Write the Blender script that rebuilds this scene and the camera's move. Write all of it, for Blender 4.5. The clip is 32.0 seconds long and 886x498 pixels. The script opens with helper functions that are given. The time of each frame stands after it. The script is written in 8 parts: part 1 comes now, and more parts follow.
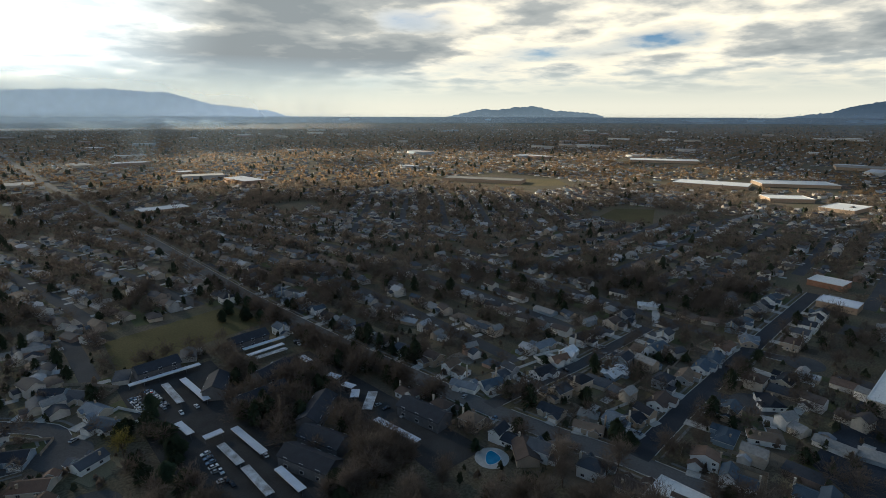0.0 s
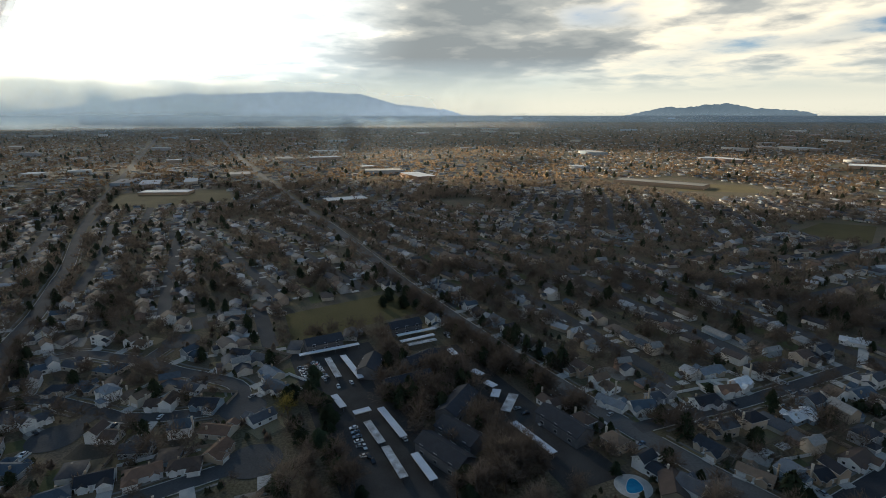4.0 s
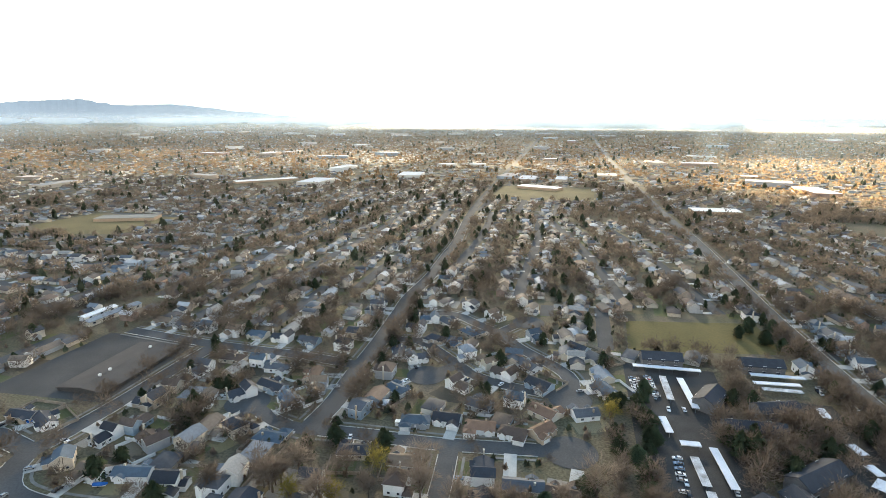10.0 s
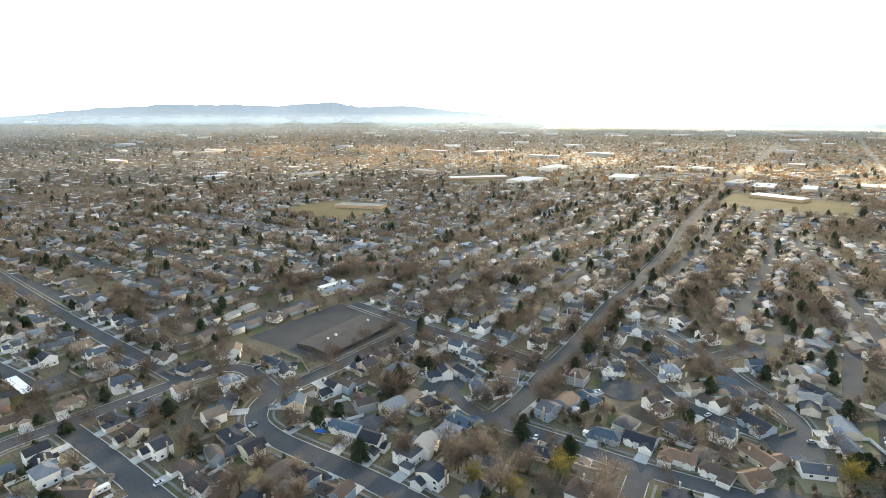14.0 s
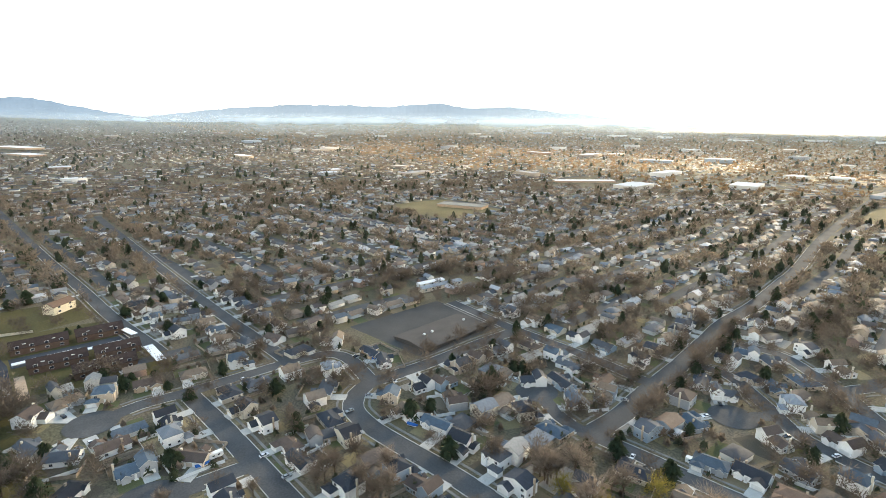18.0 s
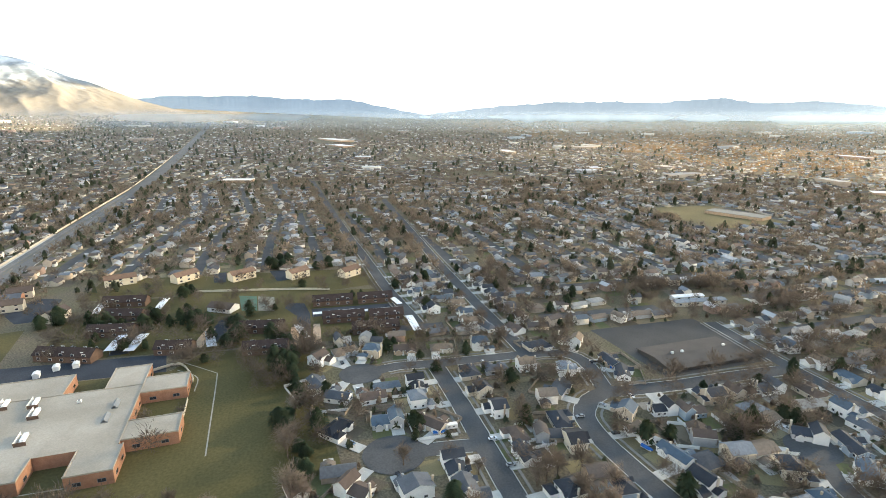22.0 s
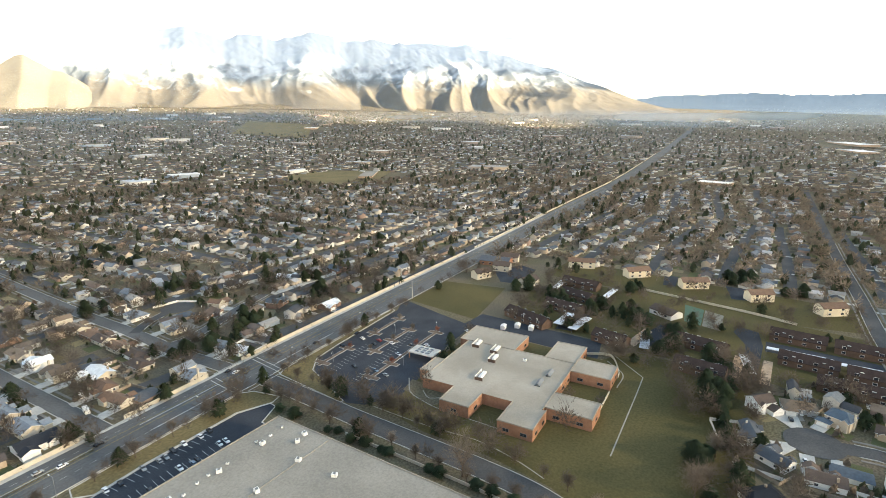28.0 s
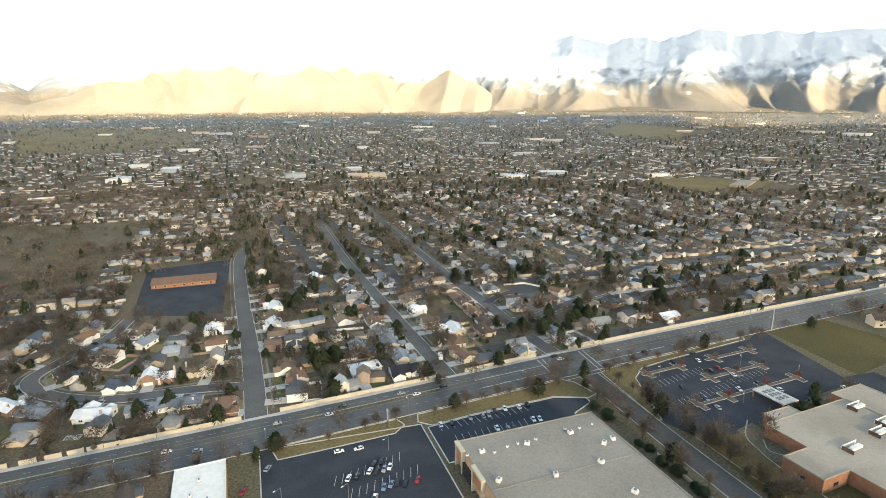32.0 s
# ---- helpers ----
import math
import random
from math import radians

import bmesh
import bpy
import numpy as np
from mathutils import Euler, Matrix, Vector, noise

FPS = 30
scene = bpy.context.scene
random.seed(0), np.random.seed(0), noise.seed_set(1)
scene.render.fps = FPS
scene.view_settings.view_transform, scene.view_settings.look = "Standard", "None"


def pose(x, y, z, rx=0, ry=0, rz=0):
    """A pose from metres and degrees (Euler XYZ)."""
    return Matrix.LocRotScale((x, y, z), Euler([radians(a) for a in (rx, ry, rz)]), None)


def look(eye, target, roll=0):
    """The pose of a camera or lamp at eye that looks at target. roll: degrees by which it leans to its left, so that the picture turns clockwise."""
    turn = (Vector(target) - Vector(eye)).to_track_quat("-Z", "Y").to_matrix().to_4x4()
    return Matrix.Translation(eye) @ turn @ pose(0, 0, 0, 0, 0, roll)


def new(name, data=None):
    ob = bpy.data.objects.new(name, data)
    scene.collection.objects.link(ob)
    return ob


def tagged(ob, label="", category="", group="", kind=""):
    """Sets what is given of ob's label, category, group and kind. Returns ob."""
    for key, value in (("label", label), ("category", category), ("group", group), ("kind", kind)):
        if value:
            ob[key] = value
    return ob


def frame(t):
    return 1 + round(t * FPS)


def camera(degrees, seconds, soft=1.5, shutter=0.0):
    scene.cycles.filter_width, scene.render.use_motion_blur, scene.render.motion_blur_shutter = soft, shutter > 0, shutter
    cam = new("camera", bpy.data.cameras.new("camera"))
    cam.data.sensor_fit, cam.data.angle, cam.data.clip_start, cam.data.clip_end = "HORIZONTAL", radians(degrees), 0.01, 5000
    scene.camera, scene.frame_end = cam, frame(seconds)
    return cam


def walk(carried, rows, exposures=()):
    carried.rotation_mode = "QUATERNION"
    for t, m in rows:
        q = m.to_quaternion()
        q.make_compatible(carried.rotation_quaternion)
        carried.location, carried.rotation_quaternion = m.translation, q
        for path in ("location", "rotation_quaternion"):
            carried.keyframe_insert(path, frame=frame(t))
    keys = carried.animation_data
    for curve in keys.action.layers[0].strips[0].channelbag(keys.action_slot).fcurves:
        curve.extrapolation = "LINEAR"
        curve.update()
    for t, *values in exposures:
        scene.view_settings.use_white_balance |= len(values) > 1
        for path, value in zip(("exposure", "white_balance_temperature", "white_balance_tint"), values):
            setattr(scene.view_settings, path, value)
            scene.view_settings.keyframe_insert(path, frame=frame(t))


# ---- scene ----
cam = camera(79.5, 32.0, soft=0.85)
PLAN = 1.3  # metres to one unit of the plan
# seconds, eye, heading (counter-clockwise from +y), downward tilt, lean
PATH = [
    (0, (-7.39, 1.53, 118.76), -41.83, 13.92, 0.16),
    (0.5, (-6.24, 1.33, 118.54), -40.67, 13.77, 0.22),
    (1, (-5.13, 1.11, 118.35), -39.47, 13.93, 0.22),
    (1.5, (-4.11, 0.89, 118.20), -38.24, 14.05, 0.23),
    (2, (-3.23, 0.74, 118.14), -36.77, 14.37, 0.05),
    (2.5, (-2.46, 0.76, 118.19), -35.55, 14.29, 0.09),
    (3, (-1.83, 0.87, 118.32), -34.10, 14.42, 0.08),
    (3.5, (-1.34, 1.02, 118.52), -29.85, 14.23, -0.04),
    (4, (-0.97, 1.10, 118.75), -23.74, 14.06, -0.00),
    (4.5, (-0.72, 1.05, 118.97), -17.31, 14.16, -0.10),
    (6.5, (-0.13, 0.52, 119.77), -6.13, 13.82, -0.12),
    (7, (-0.06, 0.41, 119.92), -2.09, 13.83, -0.01),
    (7.5, (-0.00, 0.28, 120.00), 2.19, 13.77, 0.19),
    (8, (0.01, 0.16, 120.04), 6.79, 13.68, 0.11),
    (8.5, (-0.02, 0.08, 120.04), 11.16, 13.72, 0.13),
    (9, (0.00, 0.00, 120.00), 11.46, 13.81, 0.15),
    (9.5, (0.09, -0.07, 119.94), 11.55, 13.81, 0.15),
    (10, (0.25, -0.14, 119.89), 14.11, 13.87, 0.14),
    (10.5, (0.38, -0.20, 119.85), 20.28, 13.81, 0.05),
    (11, (0.47, -0.18, 119.84), 27.03, 13.77, -0.12),
    (11.5, (0.54, -0.10, 119.85), 33.64, 13.77, -0.12),
    (12, (0.56, -0.04, 119.89), 34.88, 13.73, -0.22),
    (12.5, (0.50, -0.00, 119.94), 35.23, 13.78, -0.34),
    (13, (0.41, 0.02, 119.98), 35.70, 13.95, -0.25),
    (13.5, (0.27, 0.05, 119.99), 36.06, 13.95, -0.16),
    (15.5, (-0.29, 0.27, 119.95), 37.52, 13.74, 0.08),
    (16, (-0.42, 0.24, 119.93), 39.34, 13.81, 0.07),
    (16.5, (-0.53, 0.24, 119.90), 41.33, 13.78, 0.14),
    (17, (-0.65, 0.26, 119.86), 43.31, 13.82, 0.30),
    (17.5, (-0.78, 0.30, 119.83), 45.18, 13.80, 0.40),
    (18, (-0.83, 0.37, 119.78), 47.12, 13.81, 0.41),
    (18.5, (-0.87, 0.41, 119.74), 49.39, 13.79, 0.35),
    (19, (-0.95, 0.53, 119.72), 53.66, 13.81, 0.39),
    (19.5, (-1.07, 0.75, 119.72), 58.04, 14.01, 0.36),
    (20, (-1.35, 1.11, 119.74), 62.60, 14.35, 0.32),
    (20.5, (-1.73, 1.43, 119.74), 63.88, 14.27, 0.20),
    (21, (-2.05, 1.71, 119.71), 66.77, 14.25, 0.15),
    (21.5, (-2.41, 1.96, 119.63), 70.42, 14.25, 0.15),
    (22, (-2.83, 2.21, 119.54), 74.29, 14.22, 0.12),
    (22.5, (-3.26, 2.45, 119.45), 78.47, 14.71, 0.12),
    (23, (-3.91, 2.67, 119.38), 82.37, 15.03, 0.08),
    (23.5, (-4.88, 2.82, 119.36), 86.37, 14.99, 0.03),
    (24, (-6.07, 2.99, 119.37), 90.45, 15.01, 0.04),
    (24.5, (-7.36, 3.19, 119.39), 94.52, 15.01, 0.02),
    (25, (-8.71, 3.39, 119.39), 98.27, 15.04, -0.03),
    (25.5, (-9.97, 3.63, 119.36), 102.32, 14.86, -0.13),
    (27.5, (-14.13, 4.76, 119.01), 118.54, 14.39, -0.30),
    (28, (-15.00, 4.98, 118.86), 122.64, 14.22, -0.28),
    (28.5, (-15.80, 5.13, 118.66), 126.49, 14.14, -0.35),
    (29, (-16.54, 5.24, 118.40), 130.60, 13.91, -0.35),
    (29.5, (-17.21, 5.32, 118.08), 134.68, 13.75, -0.37),
    (30, (-17.78, 5.40, 117.73), 140.99, 13.68, -0.38),
    (30.5, (-18.29, 5.55, 117.36), 147.90, 13.62, -0.67),
    (31, (-18.71, 5.83, 116.98), 152.76, 13.64, -0.55),
    (31.5, (-19.06, 6.19, 116.60), 156.73, 13.73, -0.28),
    (32, (-19.40, 6.56, 116.22), 160.20, 13.71, -0.35),
]
EXPOSURES = [(0, 0.68, 4950, 3), (4.5, 0.68, 5080, 3), (6.5, 2.56, 5600, 3), (10, 2.9, 5700, 3), (13.5, 3.05, 5850, 3), (19, 3.12, 5900, 3), (25, 3.04, 5950, 3), (32, 2.77, 6100, 3)]
walk(cam, [(t, pose(*(v * PLAN for v in eye), 90 - down, 0, turn) @ pose(0, 0, 0, 0, 0, lean)) for t, eye, turn, down, lean in PATH],
     exposures=EXPOSURES)
SUN_TURN, SUN_UP = 10.0, 18.0


# ---- world and sun ----
def links(tree, *pairs):
    for a, b in pairs:
        tree.links.new(a, b)


def build_world():
    world = bpy.data.worlds.new("sky")
    scene.world = world
    world.use_nodes = True
    nt = world.node_tree
    nt.nodes.clear()
    N = nt.nodes.new
    out, bg, sky = N("ShaderNodeOutputWorld"), N("ShaderNodeBackground"), N("ShaderNodeTexSky")
    sky.sky_type, sky.sun_disc = "NISHITA", False
    sky.sun_elevation, sky.sun_rotation = radians(SUN_UP), radians(-SUN_TURN)
    sky.altitude, sky.air_density, sky.dust_density = 1350, 1.0, 0.8
    co, sep, add, div = N("ShaderNodeTexCoord"), N("ShaderNodeSeparateXYZ"), N("ShaderNodeMath"), N("ShaderNodeVectorMath")
    comb = N("ShaderNodeCombineXYZ")
    add.operation, div.operation = "ADD", "DIVIDE"
    add.inputs[1].default_value = 0.13
    links(nt, (co.outputs["Generated"], sep.inputs[0]), (sep.outputs[2], add.inputs[0]))
    for k in range(3):
        links(nt, (add.outputs[0], comb.inputs[k]))
    links(nt, (co.outputs["Generated"], div.inputs[0]), (comb.outputs[0], div.inputs[1]))
    big, fine = N("ShaderNodeTexNoise"), N("ShaderNodeTexNoise")
    for n, s, d in ((big, 0.8, 9.0), (fine, 3.2, 10.0)):
        n.inputs["Scale"].default_value, n.inputs["Detail"].default_value = s, d
        links(nt, (div.outputs[0], n.inputs["Vector"]))
    cover = N("ShaderNodeValToRGB")
    cover.color_ramp.elements[0].position, cover.color_ramp.elements[1].position = 0.31, 0.43
    shade = N("ShaderNodeValToRGB")
    els = shade.color_ramp.elements
    els.new(0.5)
    els.new(0.6)
    for el, (at, c) in zip(els, ((0.36, (1.0, 0.93, 0.79)), (0.46, (0.66, 0.66, 0.655)), (0.56, (0.37, 0.40, 0.45)), (0.74, (0.23, 0.265, 0.32)))):
        el.position, el.color = at, (*c, 1)
    links(nt, (big.outputs["Fac"], cover.inputs[0]))
    blend = N("ShaderNodeMath")
    blend.operation = "MULTIPLY_ADD"
    blend.inputs[1].default_value = 0.6
    links(nt, (fine.outputs["Fac"], blend.inputs[0]), (big.outputs["Fac"], blend.inputs[2]))
    dim = N("ShaderNodeMath")
    dim.operation = "SUBTRACT"
    dim.inputs[1].default_value = 0.32
    # a dark slab of cloud to the north-west
    slab, heavy, thicker = N("ShaderNodeVectorMath"), N("ShaderNodeMapRange"), N("ShaderNodeMath")
    slab.operation, heavy.interpolation_type, thicker.operation = "DOT_PRODUCT", "SMOOTHSTEP", "ADD"
    sa, se = radians(-19), radians(9)
    slab.inputs[1].default_value = (-math.sin(sa) * math.cos(se), math.cos(sa) * math.cos(se), math.sin(se))
    heavy.inputs["From Min"].default_value, heavy.inputs["From Max"].default_value = 0.90, 0.98
    heavy.inputs["To Min"].default_value, heavy.inputs["To Max"].default_value = 0.0, 0.16
    links(nt, (co.outputs["Generated"], slab.inputs[0]), (slab.outputs["Value"], heavy.inputs["Value"]), (heavy.outputs[0], thicker.inputs[1]))
    links(nt, (blend.outputs[0], dim.inputs[0]), (dim.outputs[0], thicker.inputs[0]), (thicker.outputs[0], shade.inputs[0]))
    # the deck thins out towards the horizon
    low = N("ShaderNodeMapRange")
    low.inputs["From Min"].default_value, low.inputs["From Max"].default_value = 0.035, 0.10
    thick = N("ShaderNodeMath")
    thick.operation = "MULTIPLY"
    links(nt, (sep.outputs[2], low.inputs["Value"]), (low.outputs[0], thick.inputs[0]), (cover.outputs[0], thick.inputs[1]))
    # clouds glow round the sun
    dot, glow = N("ShaderNodeVectorMath"), N("ShaderNodeMapRange")
    dot.operation = "DOT_PRODUCT"
    a, e = radians(SUN_TURN), radians(SUN_UP)
    dot.inputs[1].default_value = (-math.sin(a) * math.cos(e), math.cos(a) * math.cos(e), math.sin(e))
    glow.interpolation_type = "SMOOTHSTEP"
    glow.inputs["From Min"].default_value, glow.inputs["From Max"].default_value = 0.84, 1.0
    glow.inputs["To Min"].default_value, glow.inputs["To Max"].default_value = 1.0, 4.2
    links(nt, (co.outputs["Generated"], dot.inputs[0]), (dot.outputs["Value"], glow.inputs["Value"]))
    # thick and dark overhead, bright towards the horizon
    deep, both = N("ShaderNodeMapRange"), N("ShaderNodeMath")
    deep.interpolation_type = "SMOOTHSTEP"
    deep.inputs["From Min"].default_value, deep.inputs["From Max"].default_value = 0.17, 0.55
    deep.inputs["To Min"].default_value, deep.inputs["To Max"].default_value = LOW_CLOUD, HIGH_CLOUD
    both.operation = "MULTIPLY"
    links(nt, (sep.outputs[2], deep.inputs["Value"]), (deep.outputs[0], both.inputs[0]), (glow.outputs[0], both.inputs[1]))
    lit = N("ShaderNodeVectorMath")
    lit.operation = "SCALE"
    # the cloud overhead is thick and blue-grey
    height, cool, dyed = N("ShaderNodeMapRange"), N("ShaderNodeMix"), N("ShaderNodeVectorMath")
    height.interpolation_type, cool.data_type, dyed.operation = "SMOOTHSTEP", "RGBA", "MULTIPLY"
    height.inputs["From Min"].default_value, height.inputs["From Max"].default_value = 0.2, 0.5
    cool.inputs["A"].default_value, cool.inputs["B"].default_value = (1.30, 1.0, 0.66, 1), (0.70, 0.95, 1.28, 1)
    links(nt, (sep.outputs[2], height.inputs["Value"]), (height.outputs[0], cool.inputs["Factor"]), (shade.outputs[0], dyed.inputs[0]), (cool.outputs["Result"], dyed.inputs[1]))
    links(nt, (dyed.outputs[0], lit.inputs[0]), (both.outputs[0], lit.inputs["Scale"]))
    up = N("ShaderNodeVectorMath")
    up.operation = "SCALE"
    up.inputs["Scale"].default_value = SKY
    links(nt, (sky.outputs[0], up.inputs[0]))
    # pale mist low over the horizon
    mist, low2 = N("ShaderNodeMix"), N("ShaderNodeMapRange")
    mist.data_type = "RGBA"
    mist.inputs["B"].default_value = (0.72, 0.56, 0.36, 1)
    low2.inputs["From Min"].default_value, low2.inputs["From Max"].default_value = 0.02, 0.13
    low2.inputs["To Min"].default_value, low2.inputs["To Max"].default_value = 0.85, 0.0
    links(nt, (sep.outputs[2], low2.inputs["Value"]), (low2.outputs[0], mist.inputs["Factor"]), (up.outputs[0], mist.inputs["A"]))
    mix = N("ShaderNodeMix")
    mix.data_type = "RGBA"
    links(nt, (thick.outputs[0], mix.inputs["Factor"]), (mist.outputs["Result"], mix.inputs["A"]), (lit.outputs[0], mix.inputs["B"]),
          (mix.outputs["Result"], bg.inputs[0]), (bg.outputs[0], out.inputs[0]))


SKY, LOW_CLOUD, HIGH_CLOUD = 0.045, 0.80, 0.165
build_world()
sun_data = bpy.data.lights.new("sun", "SUN")
sun_data.energy, sun_data.angle, sun_data.color = 4.9, radians(0.6), (1.0, 0.73, 0.43)
sun = new("sun", sun_data)
a, e = radians(SUN_TURN), radians(SUN_UP)
SUN_DIR = Vector((-math.sin(a) * math.cos(e), math.cos(a) * math.cos(e), math.sin(e)))
sun.matrix_world = look(SUN_DIR * 900, (0, 0, 0))


# ---- materials ----
def mat(name, c1, c2=None, scale=0.3, rough=0.85, metal=0.0, vary=0.0, island=None, bump=0.0, fine=4.0, speck=0.25, spec=0.08, local=False, glow=0.0, sheer=0.0):
    """A procedural surface: two tones in broad patches, a finer grain over them; vary: spread in value from object to object; island: colours dealt to the loose pieces of one mesh."""
    m = bpy.data.materials.new(name)
    m.use_nodes = True
    nt = m.node_tree
    N = nt.nodes.new
    b = nt.nodes["Principled BSDF"]
    b.inputs["Roughness"].default_value, b.inputs["Metallic"].default_value, b.inputs["Specular IOR Level"].default_value = rough, metal, spec
    geo = N("ShaderNodeNewGeometry")
    place = geo.outputs["Position"]
    if local:
        place = N("ShaderNodeTexCoord").outputs["Object"]
    n1, n2 = N("ShaderNodeTexNoise"), N("ShaderNodeTexNoise")
    for n, s, d in ((n1, scale, 4), (n2, scale * fine * 3, 3)):
        n.inputs["Scale"].default_value, n.inputs["Detail"].default_value = s, d
        links(nt, (place, n.inputs["Vector"]))
    ramp = N("ShaderNodeValToRGB")
    ramp.color_ramp.elements[0].position, ramp.color_ramp.elements[1].position = 0.35, 0.65
    ramp.color_ramp.elements[0].color = (*c1, 1)
    ramp.color_ramp.elements[1].color = (*(c2 or c1), 1)
    links(nt, (n1.outputs["Fac"], ramp.inputs[0]))
    col = ramp.outputs[0]
    if island:
        deal = N("ShaderNodeValToRGB")
        deal.color_ramp.interpolation = "CONSTANT"
        els = deal.color_ramp.elements
        while len(els) < len(island):
            els.new(1.0)
        for k, c in enumerate(island):
            els[k].position, els[k].color = k / len(island), (*c, 1)
        links(nt, (geo.outputs["Random Per Island"], deal.inputs[0]))
        mx = N("ShaderNodeMix")
        mx.data_type, mx.inputs["Factor"].default_value = "RGBA", 0.8
        links(nt, (col, mx.inputs["A"]), (deal.outputs[0], mx.inputs["B"]))
        col = mx.outputs["Result"]
    hsv, val = N("ShaderNodeHueSaturation"), N("ShaderNodeMapRange")
    val.inputs["To Min"].default_value, val.inputs["To Max"].default_value = 1 - speck, 1 + speck
    val.inputs["From Min"].default_value, val.inputs["From Max"].default_value = 0.3, 0.7
    links(nt, (n2.outputs["Fac"], val.inputs["Value"]))
    v = val.outputs[0]
    if vary:
        oi, mr, mul = N("ShaderNodeObjectInfo"), N("ShaderNodeMapRange"), N("ShaderNodeMath")
        mr.inputs["To Min"].default_value, mr.inputs["To Max"].default_value = 1 - vary, 1 + vary
        mul.operation = "MULTIPLY"
        links(nt, (oi.outputs["Random"], mr.inputs["Value"]), (mr.outputs[0], mul.inputs[0]), (v, mul.inputs[1]))
        v = mul.outputs[0]
    links(nt, (v, hsv.inputs["Value"]), (col, hsv.inputs["Color"]), (hsv.outputs[0], b.inputs["Base Color"]))
    if bump:
        bp = N("ShaderNodeBump")
        bp.inputs["Strength"].default_value, bp.inputs["Distance"].default_value = 0.6, bump
        links(nt, (n2.outputs["Fac"], bp.inputs["Height"]), (bp.outputs[0], b.inputs["Normal"]))
    if sheer:
        # fine twigs and needles pass light on to their far side
        through_, both = N("ShaderNodeBsdfTranslucent"), N("ShaderNodeMixShader")
        both.inputs[0].default_value = sheer
        lit = N("ShaderNodeVectorMath")
        lit.operation, lit.inputs[1].default_value = "MULTIPLY", (1.22, 1.14, 1.05)
        links(nt, (hsv.outputs[0], lit.inputs[0]), (lit.outputs[0], through_.inputs[0]), (b.outputs[0], both.inputs[1]), (through_.outputs[0], both.inputs[2]), (both.outputs[0], nt.nodes["Material Output"].inputs[0]))
    if glow:
        links(nt, (hsv.outputs[0], b.inputs["Emission Color"]))
        b.inputs["Emission Strength"].default_value = glow
    return m


M = {}
M["soil"] = mat("winter_ground", (0.140, 0.112, 0.078), (0.112, 0.102, 0.062), 0.03, bump=0.05, fine=9, speck=0.4)
M["lawn"] = mat("winter_lawn", (0.074, 0.066, 0.027), (0.104, 0.087, 0.036), 0.018, bump=0.03, fine=14, speck=0.2)
M["dry"] = mat("dry_grass", (0.175, 0.140, 0.068), (0.135, 0.112, 0.056), 0.02, bump=0.04, fine=12, speck=0.25)
M["asphalt"] = mat("asphalt", (0.070, 0.070, 0.071), (0.096, 0.094, 0.092), 0.05, rough=0.85, spec=0.1, fine=8, speck=0.18)
M["asphalt_pale"] = mat("pale_worn_asphalt", (0.098, 0.097, 0.096), (0.126, 0.124, 0.121), 0.04, rough=0.8, spec=0.12, fine=8, speck=0.16)
M["asphalt_new"] = mat("dark_new_asphalt", (0.044, 0.045, 0.050), (0.058, 0.059, 0.063), 0.05, rough=0.85, spec=0.12, fine=8, speck=0.15)
M["asphalt_dark"] = mat("dark_asphalt", (0.037, 0.042, 0.051), (0.054, 0.058, 0.068), 0.06, rough=0.85, fine=8, speck=0.2)
M["asphalt_court"] = mat("worn_court_asphalt", (0.050, 0.048, 0.046), (0.070, 0.067, 0.063), 0.08, rough=0.88, fine=8, speck=0.25)
M["field"] = mat("mown_winter_field", (0.105, 0.090, 0.036), (0.140, 0.115, 0.048), 0.02, bump=0.03, fine=12, speck=0.2)
M["concrete"] = mat("concrete", (0.40, 0.385, 0.355), (0.50, 0.48, 0.44), 0.2, fine=6, speck=0.15)
M["path"] = mat("footpath", (0.27, 0.25, 0.21), (0.33, 0.305, 0.26), 0.2, fine=6, speck=0.15)
M["pavement"] = mat("worn_pavement", (0.18, 0.17, 0.15), (0.235, 0.22, 0.198), 0.2, fine=6, speck=0.15)
M["soundwall"] = mat("precast_wall", (0.46, 0.415, 0.33), (0.54, 0.49, 0.39), 0.15, fine=6, speck=0.12)
M["paint"] = mat("road_paint", (0.55, 0.55, 0.52), (0.42, 0.42, 0.40), 0.6, speck=0.3)
M["glass"] = mat("window_glass", (0.03, 0.035, 0.045), rough=0.08, spec=0.6, speck=0.1)
M["white"] = mat("white_trim", (0.74, 0.73, 0.70), (0.66, 0.65, 0.62), 0.5, rough=0.55, speck=0.08)
M["metal_white"] = mat("white_metal_roof", (0.64, 0.68, 0.75), (0.54, 0.58, 0.65), 0.12, rough=0.3, spec=0.6, speck=0.08)
M["snow_roof"] = mat("weathered_metal_roof", (0.55, 0.57, 0.60), (0.26, 0.25, 0.24), 0.25, rough=0.6, speck=0.3)
M["flatroof"] = mat("gravel_flat_roof", (0.235, 0.218, 0.188), (0.30, 0.278, 0.24), 0.03, fine=12, speck=0.12)
M["school_roof"] = mat("tan_membrane_roof", (0.285, 0.255, 0.208), (0.375, 0.337, 0.28), 0.04, fine=12, speck=0.10)
M["brick"] = mat("red_brick", (0.27, 0.145, 0.09), (0.33, 0.185, 0.12), 0.4, fine=8, speck=0.2)
M["brick_tan"] = mat("tan_brick", (0.38, 0.27, 0.18), (0.44, 0.33, 0.23), 0.4, fine=8, speck=0.2)
M["steel"] = mat("grey_steel", (0.20, 0.21, 0.22), rough=0.45, metal=0.4, speck=0.1)
